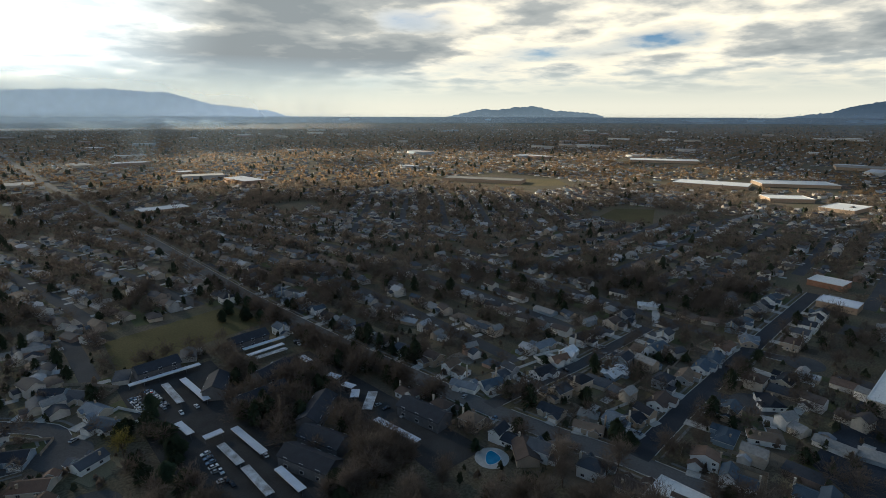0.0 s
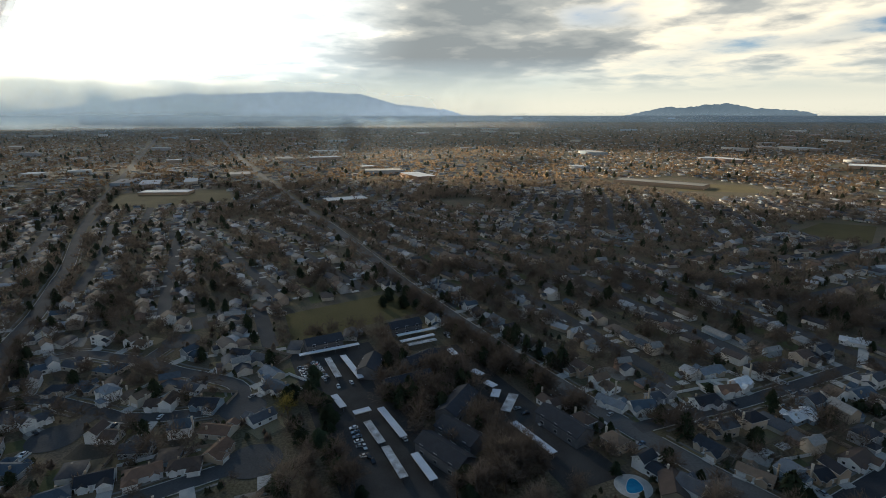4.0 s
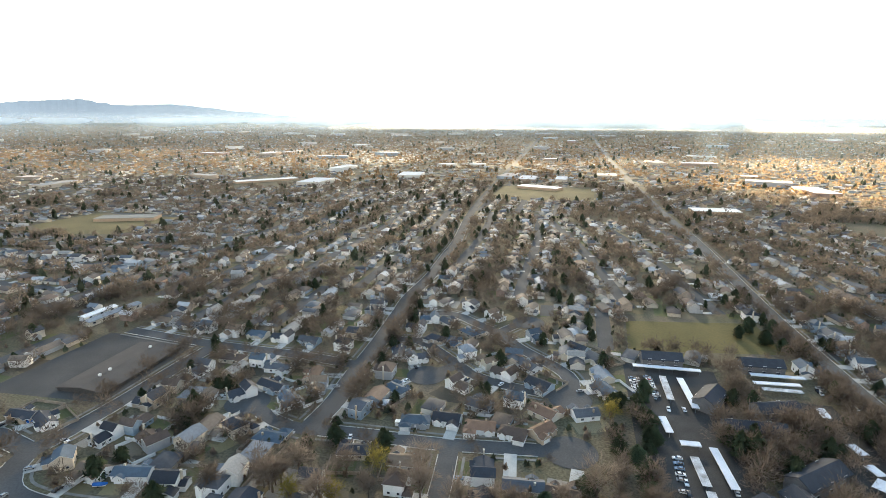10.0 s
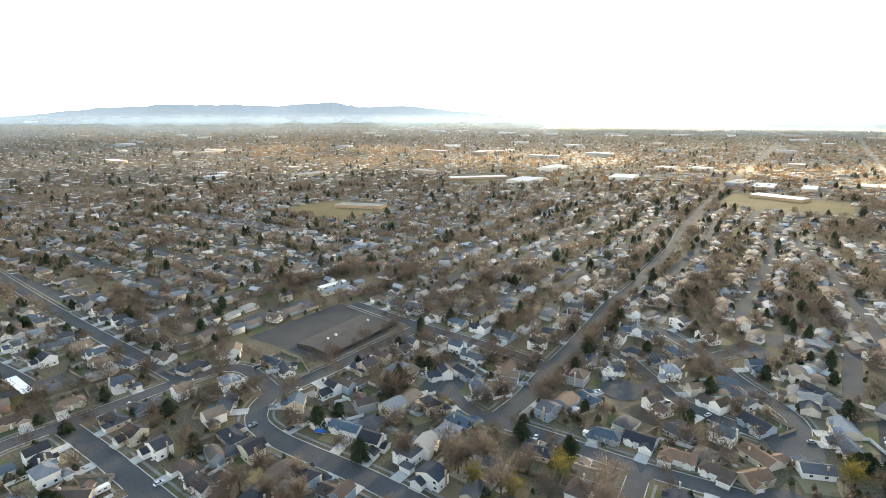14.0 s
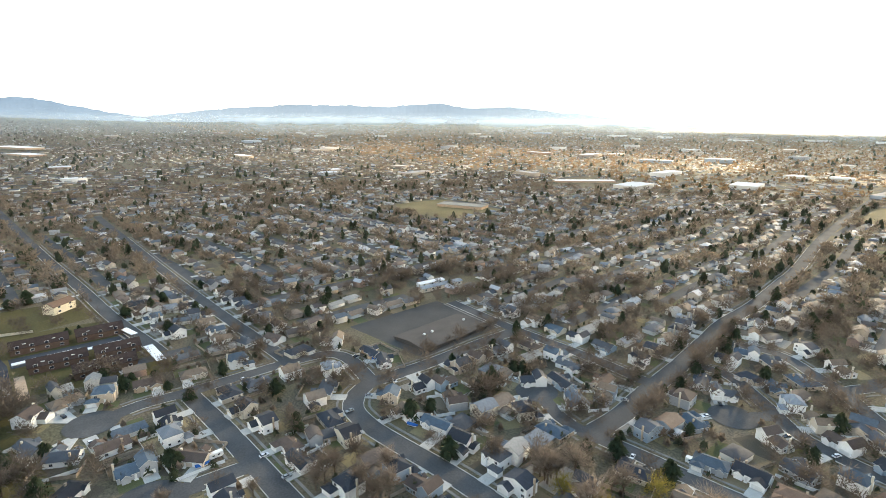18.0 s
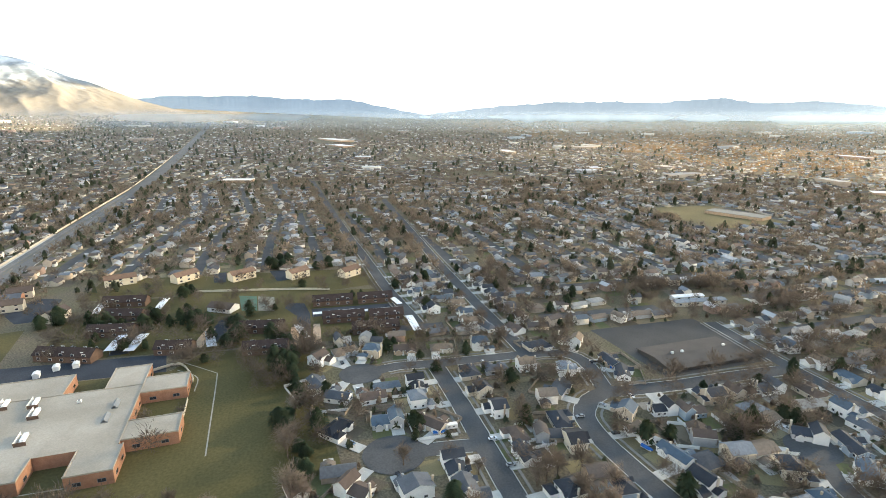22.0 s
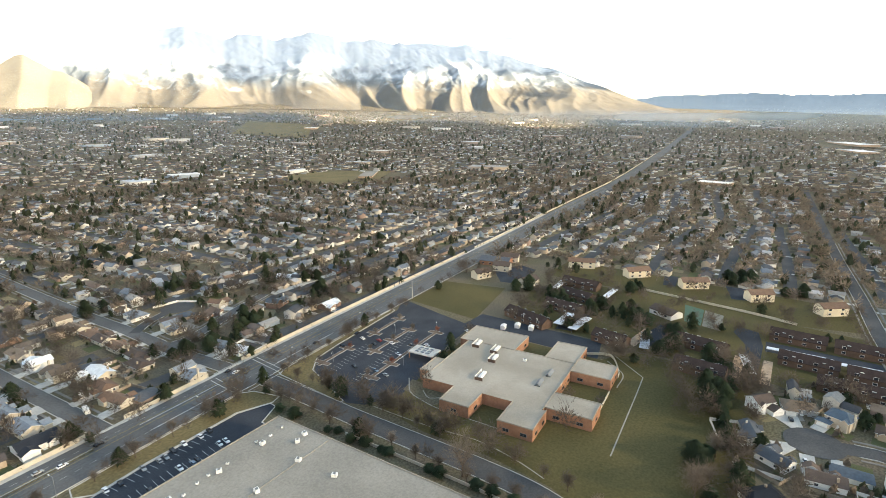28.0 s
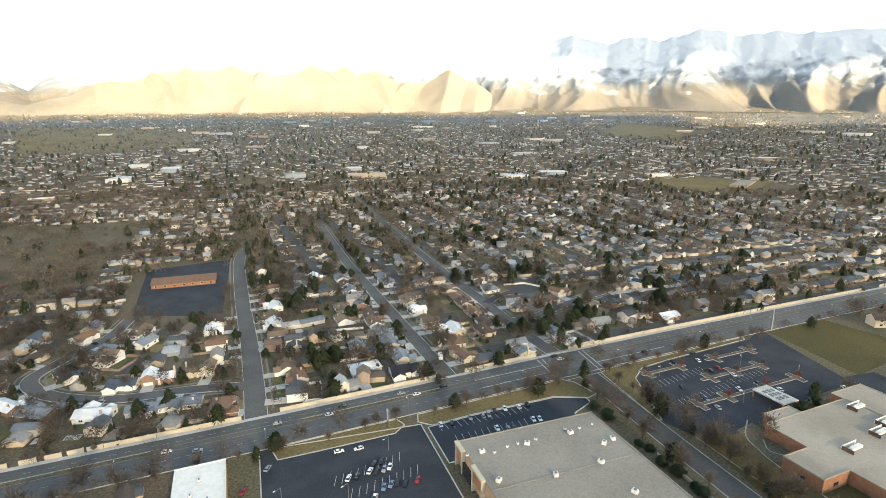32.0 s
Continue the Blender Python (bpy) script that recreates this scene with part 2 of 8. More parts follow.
M["rubber"] = mat("tyre_rubber", (0.02, 0.02, 0.021), rough=0.9)
M["water"] = mat("pool_water", (0.03, 0.19, 0.34), (0.04, 0.24, 0.40), 0.6, rough=0.08, spec=0.5, speck=0.05)
M["court"] = mat("green_court", (0.075, 0.125, 0.095), (0.09, 0.145, 0.11), 0.1, speck=0.12)
M["court_tan"] = mat("tan_court", (0.20, 0.19, 0.16), (0.17, 0.175, 0.15), 0.1, speck=0.12)
M["bark"] = mat("grey_brown_bark", (0.10, 0.075, 0.055), (0.14, 0.11, 0.085), 1.0, bump=0.02, speck=0.3)
M["twigs"] = mat("bare_twigs", (0.128, 0.110, 0.093), (0.178, 0.153, 0.130), 0.05, vary=0.28, speck=0.15, sheer=0.55)
M["twigs_gold"] = mat("golden_willow_twigs", (0.17, 0.155, 0.040), (0.21, 0.18, 0.05), 0.2, vary=0.15, speck=0.3, sheer=0.5)
M["twigs_red"] = mat("russet_twigs", (0.20, 0.085, 0.06), (0.17, 0.08, 0.06), 0.2, vary=0.2, speck=0.3, sheer=0.5)
M["needles"] = mat("evergreen_needles", (0.040, 0.058, 0.032), (0.060, 0.072, 0.040), 0.2, vary=0.3, speck=0.35, sheer=0.25)
M["far_twigs"] = mat("far_bare_crowns", (0.142, 0.120, 0.098), (0.190, 0.161, 0.131), 0.004, speck=0.25, fine=30, sheer=0.6)
# far crowns with the sun's gold painted in; the grey copy goes without
M["sun_warmed_woods"] = mat("far_bare_woods", (0.185, 0.132, 0.080), (0.245, 0.180, 0.112), 0.004, speck=0.25, fine=30, sheer=0.6)
M["grey_woods"] = mat("far_grey_woods", (0.125, 0.108, 0.092), (0.170, 0.148, 0.128), 0.004, speck=0.25, fine=30, sheer=0.6)
M["far_needles"] = mat("far_evergreen_crowns", (0.050, 0.060, 0.038), (0.068, 0.076, 0.048), 0.01, speck=0.3, sheer=0.25)
WALLS = {"white": (0.80, 0.795, 0.77), "cream": (0.55, 0.50, 0.41), "tan": (0.42, 0.34, 0.25), "grey": (0.36, 0.37, 0.38), "blue-grey": (0.30, 0.36, 0.42), "brick": (0.27, 0.18, 0.14), "beige": (0.50, 0.43, 0.34)}
ROOFS = {"charcoal": (0.038, 0.042, 0.051), "grey": (0.078, 0.083, 0.093), "brown": (0.085, 0.064, 0.052), "tan": (0.165, 0.125, 0.09), "black": (0.026, 0.028, 0.034), "light grey": (0.17, 0.19, 0.215), "orange-brown": (0.155, 0.10, 0.068), "slate-blue": (0.070, 0.092, 0.118), "white": (0.62, 0.63, 0.64)}
for k, c in WALLS.items():
    M["wall " + k] = mat("siding_" + k.replace("-", "_"), c, tuple(v * 0.9 for v in c), 0.3, vary=0.1, fine=5, speck=0.1)
for k, c in ROOFS.items():
    M["roof " + k] = mat("shingles_" + k.replace("-", "_").replace(" ", "_"), c, tuple(v * 1.2 for v in c), 0.35, rough=0.7, spec=0.14, vary=0.15, fine=8, speck=0.25, bump=0.02)
ROOF_DEAL = [ROOFS[k] for k in ("charcoal", "grey", "brown", "tan", "grey", "light grey", "brown", "charcoal", "tan", "slate-blue", "orange-brown", "brown")] + [(0.46, 0.46, 0.46), (0.27, 0.26, 0.24), (0.34, 0.32, 0.29)]
YARDS = [(0.155, 0.125, 0.07), (0.118, 0.122, 0.052), (0.20, 0.155, 0.095), (0.235, 0.19, 0.10), (0.115, 0.092, 0.068), (0.088, 0.098, 0.042), (0.18, 0.145, 0.105), (0.26, 0.215, 0.13), (0.30, 0.27, 0.235), (0.08, 0.066, 0.05)]
M["yards"] = mat("yard_grass_and_soil", (0.10, 0.085, 0.055), (0.085, 0.08, 0.05), 0.15, island=YARDS, fine=8, speck=0.35, bump=0.03)
M["wall pale cream"] = mat("pale_cream_stucco", (0.74, 0.66, 0.50), (0.68, 0.60, 0.46), 0.3, speck=0.08)
M["wall slate"] = mat("slate_grey_siding", (0.13, 0.13, 0.135), (0.17, 0.168, 0.17), 0.3, speck=0.15)
M["wall brown"] = mat("dark_brown_siding", (0.10, 0.068, 0.052), (0.13, 0.09, 0.07), 0.3, speck=0.15)
M["far_roofs"] = mat("far_shingles", (0.15, 0.14, 0.135), (0.19, 0.17, 0.15), 0.01, island=ROOF_DEAL, rough=0.7, spec=0.14, fine=30, speck=0.15)
M["far_walls"] = mat("far_siding", (0.45, 0.41, 0.35), (0.40, 0.37, 0.33), 0.01, island=[(0.76, 0.74, 0.70), WALLS["cream"], (0.62, 0.60, 0.55), WALLS["tan"], WALLS["grey"], (0.60, 0.57, 0.52), WALLS["beige"], WALLS["brick"], WALLS["blue-grey"], (0.30, 0.24, 0.19)], fine=30, speck=0.1)


# ---- mesh helpers ----
def link_mesh(name, verts, faces, materials, parent=None, label=""):
    me = bpy.data.meshes.new(name)
    me.from_pydata([tuple(map(float, v)) for v in verts], [], [tuple(f) for f in faces])
    for m in materials if isinstance(materials, (list, tuple)) else [materials]:
        me.materials.append(m)
    ob = new(name, me)
    if parent:
        ob.parent = parent
    if label:
        ob["label"] = label
    return ob


def part(name, bm, material, parent, label=""):
    """Links a bmesh as one mesh object under a thing or a part."""
    me = bpy.data.meshes.new(name)
    bm.normal_update()
    bm.to_mesh(me)
    bm.free()
    for m in material if isinstance(material, (list, tuple)) else [material]:
        me.materials.append(m)
    ob = new(name, me)
    ob.parent = parent
    if label:
        ob["label"] = label
    return ob


def box(bm, x0, x1, y0, y1, z0, z1, index=0, rz=0.0):
    vs = [bm.verts.new((x, y, z)) for z in (z0, z1) for x, y in ((x0, y0), (x1, y0), (x1, y1), (x0, y1))]
    if rz:
        c = Vector(((x0 + x1) / 2, (y0 + y1) / 2, 0))
        bmesh.ops.rotate(bm, verts=vs, cent=c, matrix=Matrix.Rotation(rz, 3, "Z"))
    fs = [bm.faces.new([vs[i] for i in q]) for q in ((3, 2, 1, 0), (4, 5, 6, 7), (0, 1, 5, 4), (1, 2, 6, 5), (2, 3, 7, 6), (3, 0, 4, 7))]
    for f in fs:
        f.material_index = index
    return vs


def big_mesh(name, verts, tris, material):
    """A large triangle mesh from arrays."""
    me = bpy.data.meshes.new(name)
    me.vertices.add(len(verts))
    me.vertices.foreach_set("co", np.asarray(verts, np.float32).ravel())
    me.loops.add(len(tris) * 3)
    me.loops.foreach_set("vertex_index", np.asarray(tris, np.int32).ravel())
    me.polygons.add(len(tris))
    me.polygons.foreach_set("loop_start", np.arange(0, len(tris) * 3, 3, dtype=np.int32))
    me.update(calc_edges=True)
    me.materials.append(material)
    return new(name, me)


def scatter(name, forms, place, turn, size, material):
    """Many copies of a few small forms, joined into one mesh. place: n x 3, size: n x 3."""
    rng = np.random.default_rng(len(place))
    pick = rng.integers(0, len(forms), len(place))
    V, T, base = [], [], 0
    for k, (v, t) in enumerate(forms):
        i = np.nonzero(pick == k)[0]
        if not len(i):
            continue
        c, s = np.cos(turn[i])[:, None], np.sin(turn[i])[:, None]
        w = v[None] * size[i][:, None, :]
        w = np.stack([w[..., 0] * c - w[..., 1] * s, w[..., 0] * s + w[..., 1] * c, w[..., 2]], -1) + place[i][:, None, :]
        V.append(w.reshape(-1, 3))
        T.append((t[None] + (np.arange(len(i)) * len(v))[:, None, None]).reshape(-1, 3) + base)
        base += len(i) * len(v)
    return big_mesh(name, np.concatenate(V), np.concatenate(T), material)


def terrain(x, y):
    """Height of the valley floor: level round the middle, rising to the benches far off, most towards the eastern range."""
    r = np.hypot(x, y)
    east = np.clip((-y - 0.25 * x) / np.maximum(r, 1), -1, 1)
    rim = 88 + 55 * np.clip(east, 0, 1) ** 1.2 + 6 * np.clip(east, -1, 0)
    s = np.clip((r - 1000) / 2700, 0, 1)
    return rim * s ** 1.25 + 110 * np.clip(east, 0, 1) ** 1.2 * s ** 2


# ---- ground ----
def build_ground():
    rings = np.concatenate([[0.0], np.linspace(60, 1000, 16), np.linspace(1100, 3760, 40)])
    n = 160
    ang = np.arange(n) * 2 * np.pi / n
    x, y = (rings[1:, None] * np.cos(ang)).ravel(), (rings[1:, None] * np.sin(ang)).ravel()
    verts = np.column_stack([np.append(0, x), np.append(0, y), np.append(0, terrain(x, y))])
    tris = [(0, 1 + k, 1 + (k + 1) % n) for k in range(n)]
    for r in range(len(rings) - 2):
        for k in range(n):
            a, b = 1 + r * n + k, 1 + r * n + (k + 1) % n
            tris += [(a, a + n, b + n), (a, b + n, b)]
    ob = big_mesh("ground", verts, np.array(tris), M["soil"])
    tagged(ob, "brown winter ground of the wide valley floor", "ground", kind="structure")


build_ground()
# ---- streets ----
def smooth(pts, step=5.0):
    """A polyline rounded at its bends and cut into even steps."""
    p = [Vector(q) for q in pts]
    p = [p[0] * 2 - p[1], *p, p[-1] * 2 - p[-2]]
    out = []
    for k in range(1, len(p) - 2):
        a, b, c, d = p[k - 1:k + 3]
        n = max(1, round((c - b).length / step))
        for j in range(n):
            t = j / n
            out.append(0.5 * (2 * b + (c - a) * t + (2 * a - 5 * b + 4 * c - d) * t * t + (3 * b - a - 3 * c + d) * t ** 3))
    return out + [p[-2]]


def normals(line):
    out = []
    for k in range(len(line)):
        d = (line[min(k + 1, len(line) - 1)] - line[max(k - 1, 0)]).normalized()
        out.append(Vector((-d.y, d.x)))
    return out


def strip(name, line, lo, hi, z, material, rise=0.0, label="", kind="structure", cat="road"):
    """A band along a line between two offsets; with rise it is a solid slab."""
    nn = normals(line)
    V, F = [], []
    for p, n in zip(line, nn):
        g = float(terrain(p.x, p.y)) + (0.5 if p.length > 1000 else 0)
        a, b = p + n * lo, p + n * hi
        V += [(a.x, a.y, g + z), (b.x, b.y, g + z)]
        if rise:
            V += [(a.x, a.y, g), (b.x, b.y, g)]
    w = 4 if rise else 2
    for k in range(len(line) - 1):
        i, j = k * w, (k + 1) * w
        F.append((i, j, j + 1, i + 1))
        if rise:
            F += [(i, i + 2, j + 2, j), (i + 1, j + 1, j + 3, i + 3)]
    if rise:
        F += [(0, 1, 3, 2), (len(V) - 4, len(V) - 2, len(V) - 1, len(V) - 3)]
    ob = link_mesh(name, V, F, material)
    return tagged(ob, label, cat, kind=kind)


def disc(name, x, y, r, z, material, label, cat):
    V = [(x + r * math.cos(k * math.pi / 16), y + r * math.sin(k * math.pi / 16), z) for k in range(32)]
    return tagged(link_mesh(name, V, [tuple(range(32))], material), label, cat, kind="structure")


# a coarse map of what is taken: 1 road, 2 plots and special grounds, 4 houses
CELL, HALF = 3.0, 2700.0
SIZE = int(2 * HALF / CELL)
TAKEN = np.zeros((SIZE, SIZE), np.uint8)


def mark_line(line, half, bit):
    for a, b in zip(line[:-1], line[1:]):
        x0, x1 = min(a.x, b.x) - half, max(a.x, b.x) + half
        y0, y1 = min(a.y, b.y) - half, max(a.y, b.y) + half
        i0, i1 = max(int((x0 + HALF) / CELL), 0), min(int((x1 + HALF) / CELL) + 1, SIZE)
        j0, j1 = max(int((y0 + HALF) / CELL), 0), min(int((y1 + HALF) / CELL) + 1, SIZE)
        if i1 <= i0 or j1 <= j0:
            continue
        X, Y = np.meshgrid((np.arange(i0, i1) + 0.5) * CELL - HALF, (np.arange(j0, j1) + 0.5) * CELL - HALF, indexing="ij")
        d = b - a
        t = np.clip(((X - a.x) * d.x + (Y - a.y) * d.y) / max(d.length_squared, 1e-6), 0, 1)
        TAKEN[i0:i1, j0:j1] |= np.where(np.hypot(X - a.x - t * d.x, Y - a.y - t * d.y) < half, bit, 0).astype(np.uint8)


def mark_rect(x0, x1, y0, y1, bit):
    TAKEN[int((x0 + HALF) / CELL):int((x1 + HALF) / CELL) + 1, int((y0 + HALF) / CELL):int((y1 + HALF) / CELL) + 1] |= bit


def taken(x, y, bits=7):
    i, j = np.clip(((np.asarray(x) + HALF) / CELL).astype(int), 0, SIZE - 1), np.clip(((np.asarray(y) + HALF) / CELL).astype(int), 0, SIZE - 1)
    return (TAKEN[i, j] & bits) > 0


# name: (width, points); all in metres on the plan
STREETS = {}
STREETS["collector"] = (9.5, [(-97, 169), (-96, 192), (-98, 215), (-100, 255), (-104, 300), (-107, 335), (-106, 384), (-110, 460), (-113, 510), (-135, 730), (-152, 1158), (-163, 2037), (-175, 3300)])
STREETS["avenue"] = (10, [(176, -90), (163, 20), (157, 58), (153, 84), (146, 112), (140, 146), (135, 190), (129, 250), (123, 355), (121, 470), (119, 575), (112, 700), (107, 870), (95, 1200), (80, 1530), (60, 2300), (40, 3300)])
STREETS["north_street"] = (9.5, [(157, 80), (204, 83.5), (245, 85.5), (291, 87.5), (336, 89.3), (420, 92)])
STREETS["north_lane"] = (8, [(143, 140), (167, 139), (197, 137), (227, 137), (275, 138)])
STREETS["close_a"] = (9, [(-97, 169), (-71, 171), (-50, 171.5), (-30, 174), (-4, 178), (4, 179)])
STREETS["link_a"] = (8, [(-40, 171), (-37.5, 145), (-36, 113)])
STREETS["close_b"] = (8, [(-97, 168), (-112, 170.5), (-130, 180)])
STREETS["loop_a"] = (8.5, [(-98, 259), (-80, 262), (-61, 247), (-44, 231), (-31, 225), (-18, 222), (-4, 220), (3, 220)])
STREETS["close_c"] = (8, [(-52, 238), (-63, 225)])
STREETS["loop_b"] = (9, [(-100, 300), (-72, 307), (-52, 294), (-38, 283), (-24, 266), (-12, 255), (-2, 245), (3, 236), (3, 219)])
STREETS["close_d"] = (8, [(-38, 284), (-31, 296), (-24, 303)])
STREETS["west_street"] = (9, [(-101, 226), (-131, 229), (-158, 229.5), (-188, 230), (-213, 232), (-245, 235)])
STREETS["curve"] = (10, [(-36, 113), (-70, 112.5), (-103, 112.5), (-122, 111.5), (-142, 109.5), (-160, 108.5), (-175, 111), (-185, 120), (-189, 130)])
STREETS["basin_street"] = (10, [(-189, 129), (-187, 145), (-185.5, 170), (-185.5, 200), (-184, 229)])
STREETS["bend"] = (9, [(-189, 130), (-201, 133), (-218, 136), (-229, 131), (-233, 115), (-234.5, 95), (-236, 63)])
STREETS["straight"] = (9.5, [(-80, 64), (-120, 64.5), (-142, 64.4), (-176, 64.6), (-201, 64.6), (-236, 63.5)])
STREETS["close_e"] = (9, [(-167, 64), (-169, 46), (-170, 34)])
STREETS["close_f"] = (9, [(-236, 63), (-238, 45), (-235, 30)])
STREETS["dark_street"] = (9, [(-290, 67), (-304, 66), (-365, 60.5), (-446, 57), (-561, 51), (-760, 44), (-1000, 36)])
STREETS["long_street"] = (9, [(-234, 112), (-272, 112), (-329, 112), (-430, 114), (-590, 120), (-760, 126)])
STREETS["parkway"] = (9.5, [(-160, -194), (-159.5, -178), (-158.5, -150), (-157.5, -128), (-157, -98), (-156.5, -72), (-154, -48), (-146, -29), (-128, -14), (-100, -6)])
STREETS["south_a"] = (10, [(-13.5, -190), (-13, -230), (-11.5, -276), (-7.3, -361), (-4.8, -467), (-12, -510)])
STREETS["south_b"] = (9, [(-98.5, -195), (-97, -232), (-95, -277), (-92.7, -348), (-89.5, -430), (-90, -620)])
STREETS["south_c"] = (9.5, [(-158, -199), (-156.5, -224), (-155, -248), (-156, -299), (-155, -357), (-157, -478), (-160, -586), (-168, -800)])
STREETS["north_court"] = (8, [(222, 84.5), (225, 76), (228, 66)])
STREETS["north_court_b"] = (8, [(285, 87), (287, 76), (289, 63)])
STREETS["south_close"] = (7, [(-156, -292), (-170, -302), (-188, -309)])
STREETS["south_mid"] = (7.5, [(-155, -259), (-170, -259.5), (-190, -266), (-214, -276), (-240, -284)])
STREETS["south_loop"] = (8, [(-11, -229), (13, -234), (44, -236.5), (70, -249), (84, -268), (78, -286), (62, -313), (56, -342)])
STREETS["boulevard"] = (21.5, [(260, -172), (70, -182.5), (-6, -186.5), (-80, -191.5), (-150, -197), (-220, -201.5), (-310, -206), (-450, -212.5), (-700, -227), (-1130, -250), (-1900, -298), (-3300, -390)])
STREETS = {name: (w if name in ("boulevard", "avenue", "collector", "parkway") else w * 0.87, pts) for name, (w, pts) in STREETS.items()}
BULBS = [(4, 179, 10), (-132, 180.5, 9.5), (-64, 224, 9.5), (3, 218, 9.5), (-23, 304, 9.5), (-170, 31, 11.5), (-235, 27, 10), (228, 66, 9), (289, 63, 9), (-193, -310, 10)]
PALE = {"boulevard", "avenue", "south_a", "south_b", "south_c", "south_loop", "south_mid"}
LINES = {}


def build_streets():
    for k, (name, (w, pts)) in enumerate(STREETS.items()):
        line = LINES[name] = smooth(pts)
        h = w / 2
        major = name in ("boulevard", "avenue", "collector")
        strip("road", line, -h, h, 0.07 + 0.004 * k, M["asphalt_pale" if name in PALE else "asphalt_new" if name in ("north_street", "north_court") else "asphalt"], label="grey asphalt %s with worn surface" % ("four-lane boulevard" if w > 20 else "main road" if major else "residential street"))
        mark_line(line, h + 2.2, 1)
    for k, (x, y, r) in enumerate(BULBS):
        disc("road", x, y, r, 0.19 + 0.004 * k, M["asphalt"], "round grey asphalt turning circle", "road")
        mark_line([Vector((x, y)), Vector((x + 0.1, y))], r + 2.0, 1)


def clear_runs(line, off, own, clear):
    """The stretches of an offset line that no other street crosses."""
    nn, run, runs = normals(line), [], []
    for p, n in zip(line, nn):
        q = p + n * off
        ok = True
        for other, l2 in LINES.items():
            if other != own:
                reach = STREETS[other][0] / 2 + clear
                if any(abs(s.x - q.x) < reach and abs(s.y - q.y) < reach and (s - q).length < reach for s in l2):
                    ok = False
                    break
        if ok and any((Vector(b[:2]) - q).length < b[2] + clear for b in BULBS):
            ok = False
        if ok:
            run.append(p)
        else:
            if len(run) > 2:
                runs.append(run)
            run = []
    if len(run) > 2:
        runs.append(run)
    return runs


def build_kerbs():
    for name, line in LINES.items():
        near = [p for p in line if p.length < 620]
        if len(near) < 3:
            continue
        h = STREETS[name][0] / 2
        for side in (-1, 1):
            for run in clear_runs(near, side * (h + 0.3), name, 0.6):
                lo, hi = sorted((side * h, side * (h + 0.28)))
                strip("kerb", run, lo, hi, 0.24, M["concrete"], rise=0.2, label="pale concrete kerb and gutter", cat="kerb")
            if name in ("boulevard", "parkway"):
                continue
            for run in clear_runs(near, side * (h + 2.6), name, 2.0):
                lo, hi = sorted((side * (h + 2.0), side * (h + 3.0)))
                strip("pavement", run, lo, hi, 0.22, M["pavement"], rise=0.2, label="pale concrete pavement along the street", cat="pavement")


build_streets()
build_kerbs()


# ---- grounds: lots, lawns ----
def plot(name, pts, z, material, label, cat):
    ob = link_mesh(name, [(x, y, z + float(terrain(x, y))) for x, y in pts], [tuple(range(len(pts)))], material)
    return tagged(ob, label, cat, kind="structure")


M["basin_gravel"] = mat("dark_gravel", (0.062, 0.060, 0.058), (0.078, 0.075, 0.071), 0.05, fine=10, speck=0.2)
PLOTS = []
PLOTS.append(("lawn", [(-164, -100), (-164, -72), (-160, -46), (-149, -25), (-170, 12), (-276, 4), (-280, -48), (-262, -60), (-262, -130), (-170, -130)], 0.03, "lawn", "olive winter lawn round the school", "lawn"))
PLOTS.append(("lawn", [(-432, -136), (-384, -140), (-379, -66), (-364, 20), (-372, 62), (-412, 62)], 0.025, "lawn", "worn winter grass round the apartment blocks", "lawn"))
PLOTS.append(("lawn", [(-283, -193), (-330, -194.5), (-338, -150), (-276, -140)], 0.03, "lawn", "dull olive grass field beside the boulevard", "lawn"))
PLOTS.append(("car_park", [(-164, -140), (-178, -173), (-188, -180.5), (-205, -183), (-264, -188.5), (-274, -193.5), (-281, -193), (-272, -160), (-266, -136), (-236, -134), (-214, -128), (-182, -124), (-167, -132)], 0.05, "asphalt_dark", "dark asphalt car park in front of the school", "car park"))
PLOTS.append(("car_park", [(-74, -172), (-74, -30), (14, -30), (14, -120), (-14, -130), (-14, -176)], 0.05, "asphalt_dark", "dark asphalt car park before the store", "car park"))
PLOTS.append(("car_park", [(-76, -169), (-96, -170.8), (-134, -171.8), (-146.5, -166.6), (-146, -163), (-135, -158), (-134, -145.5), (-76, -145.5)], 0.06, "asphalt_dark", "dark asphalt parking strip beside the boulevard", "car park"))
PLOTS.append(("verge", [(-75, -179.3), (-100, -181.2), (-126, -183.2), (-145, -184.8), (-149.5, -181), (-152.5, -168), (-147.5, -166.6), (-134, -172.6), (-96, -171.6), (-78, -169.8), (-73.5, -174)], 0.04, "dry", "yellow winter grass verge along the boulevard", "verge"))
PLOTS.append(("verge", [(-18, -175.8), (-45, -177.6), (-66, -178.8), (-68, -174), (-63, -169.5), (-40, -168.5), (-20, -168)], 0.06, "dry", "yellow winter grass verge along the boulevard", "verge"))
PLOTS.append(("verge", [(-166.5, -184), (-172, -186.4), (-264, -192.2), (-262, -189.4), (-205, -184), (-188, -181.5), (-178, -174), (-164.6, -142), (-163, -142)], 0.04, "dry", "yellowed grass verge between the road and the school car park", "verge"))
PLOTS.append(("basin_floor", [(-253, 160), (-253, 229), (-195, 232), (-192.5, 165)], 0.04, "basin_gravel", "dark grey gravel ground of the covered reservoir", "gravel ground"))
PLOTS.append(("sports_field", [(32, 278), (34, 322), (108, 336), (112, 292)], 0.03, "field", "mown winter sports field, dull gold and olive", "field"))
PLOTS.append(("sports_field", [(-128, 800), (-130, 962), (30, 955), (26, 815)], 0.03, "dry", "golden winter school field", "field"))
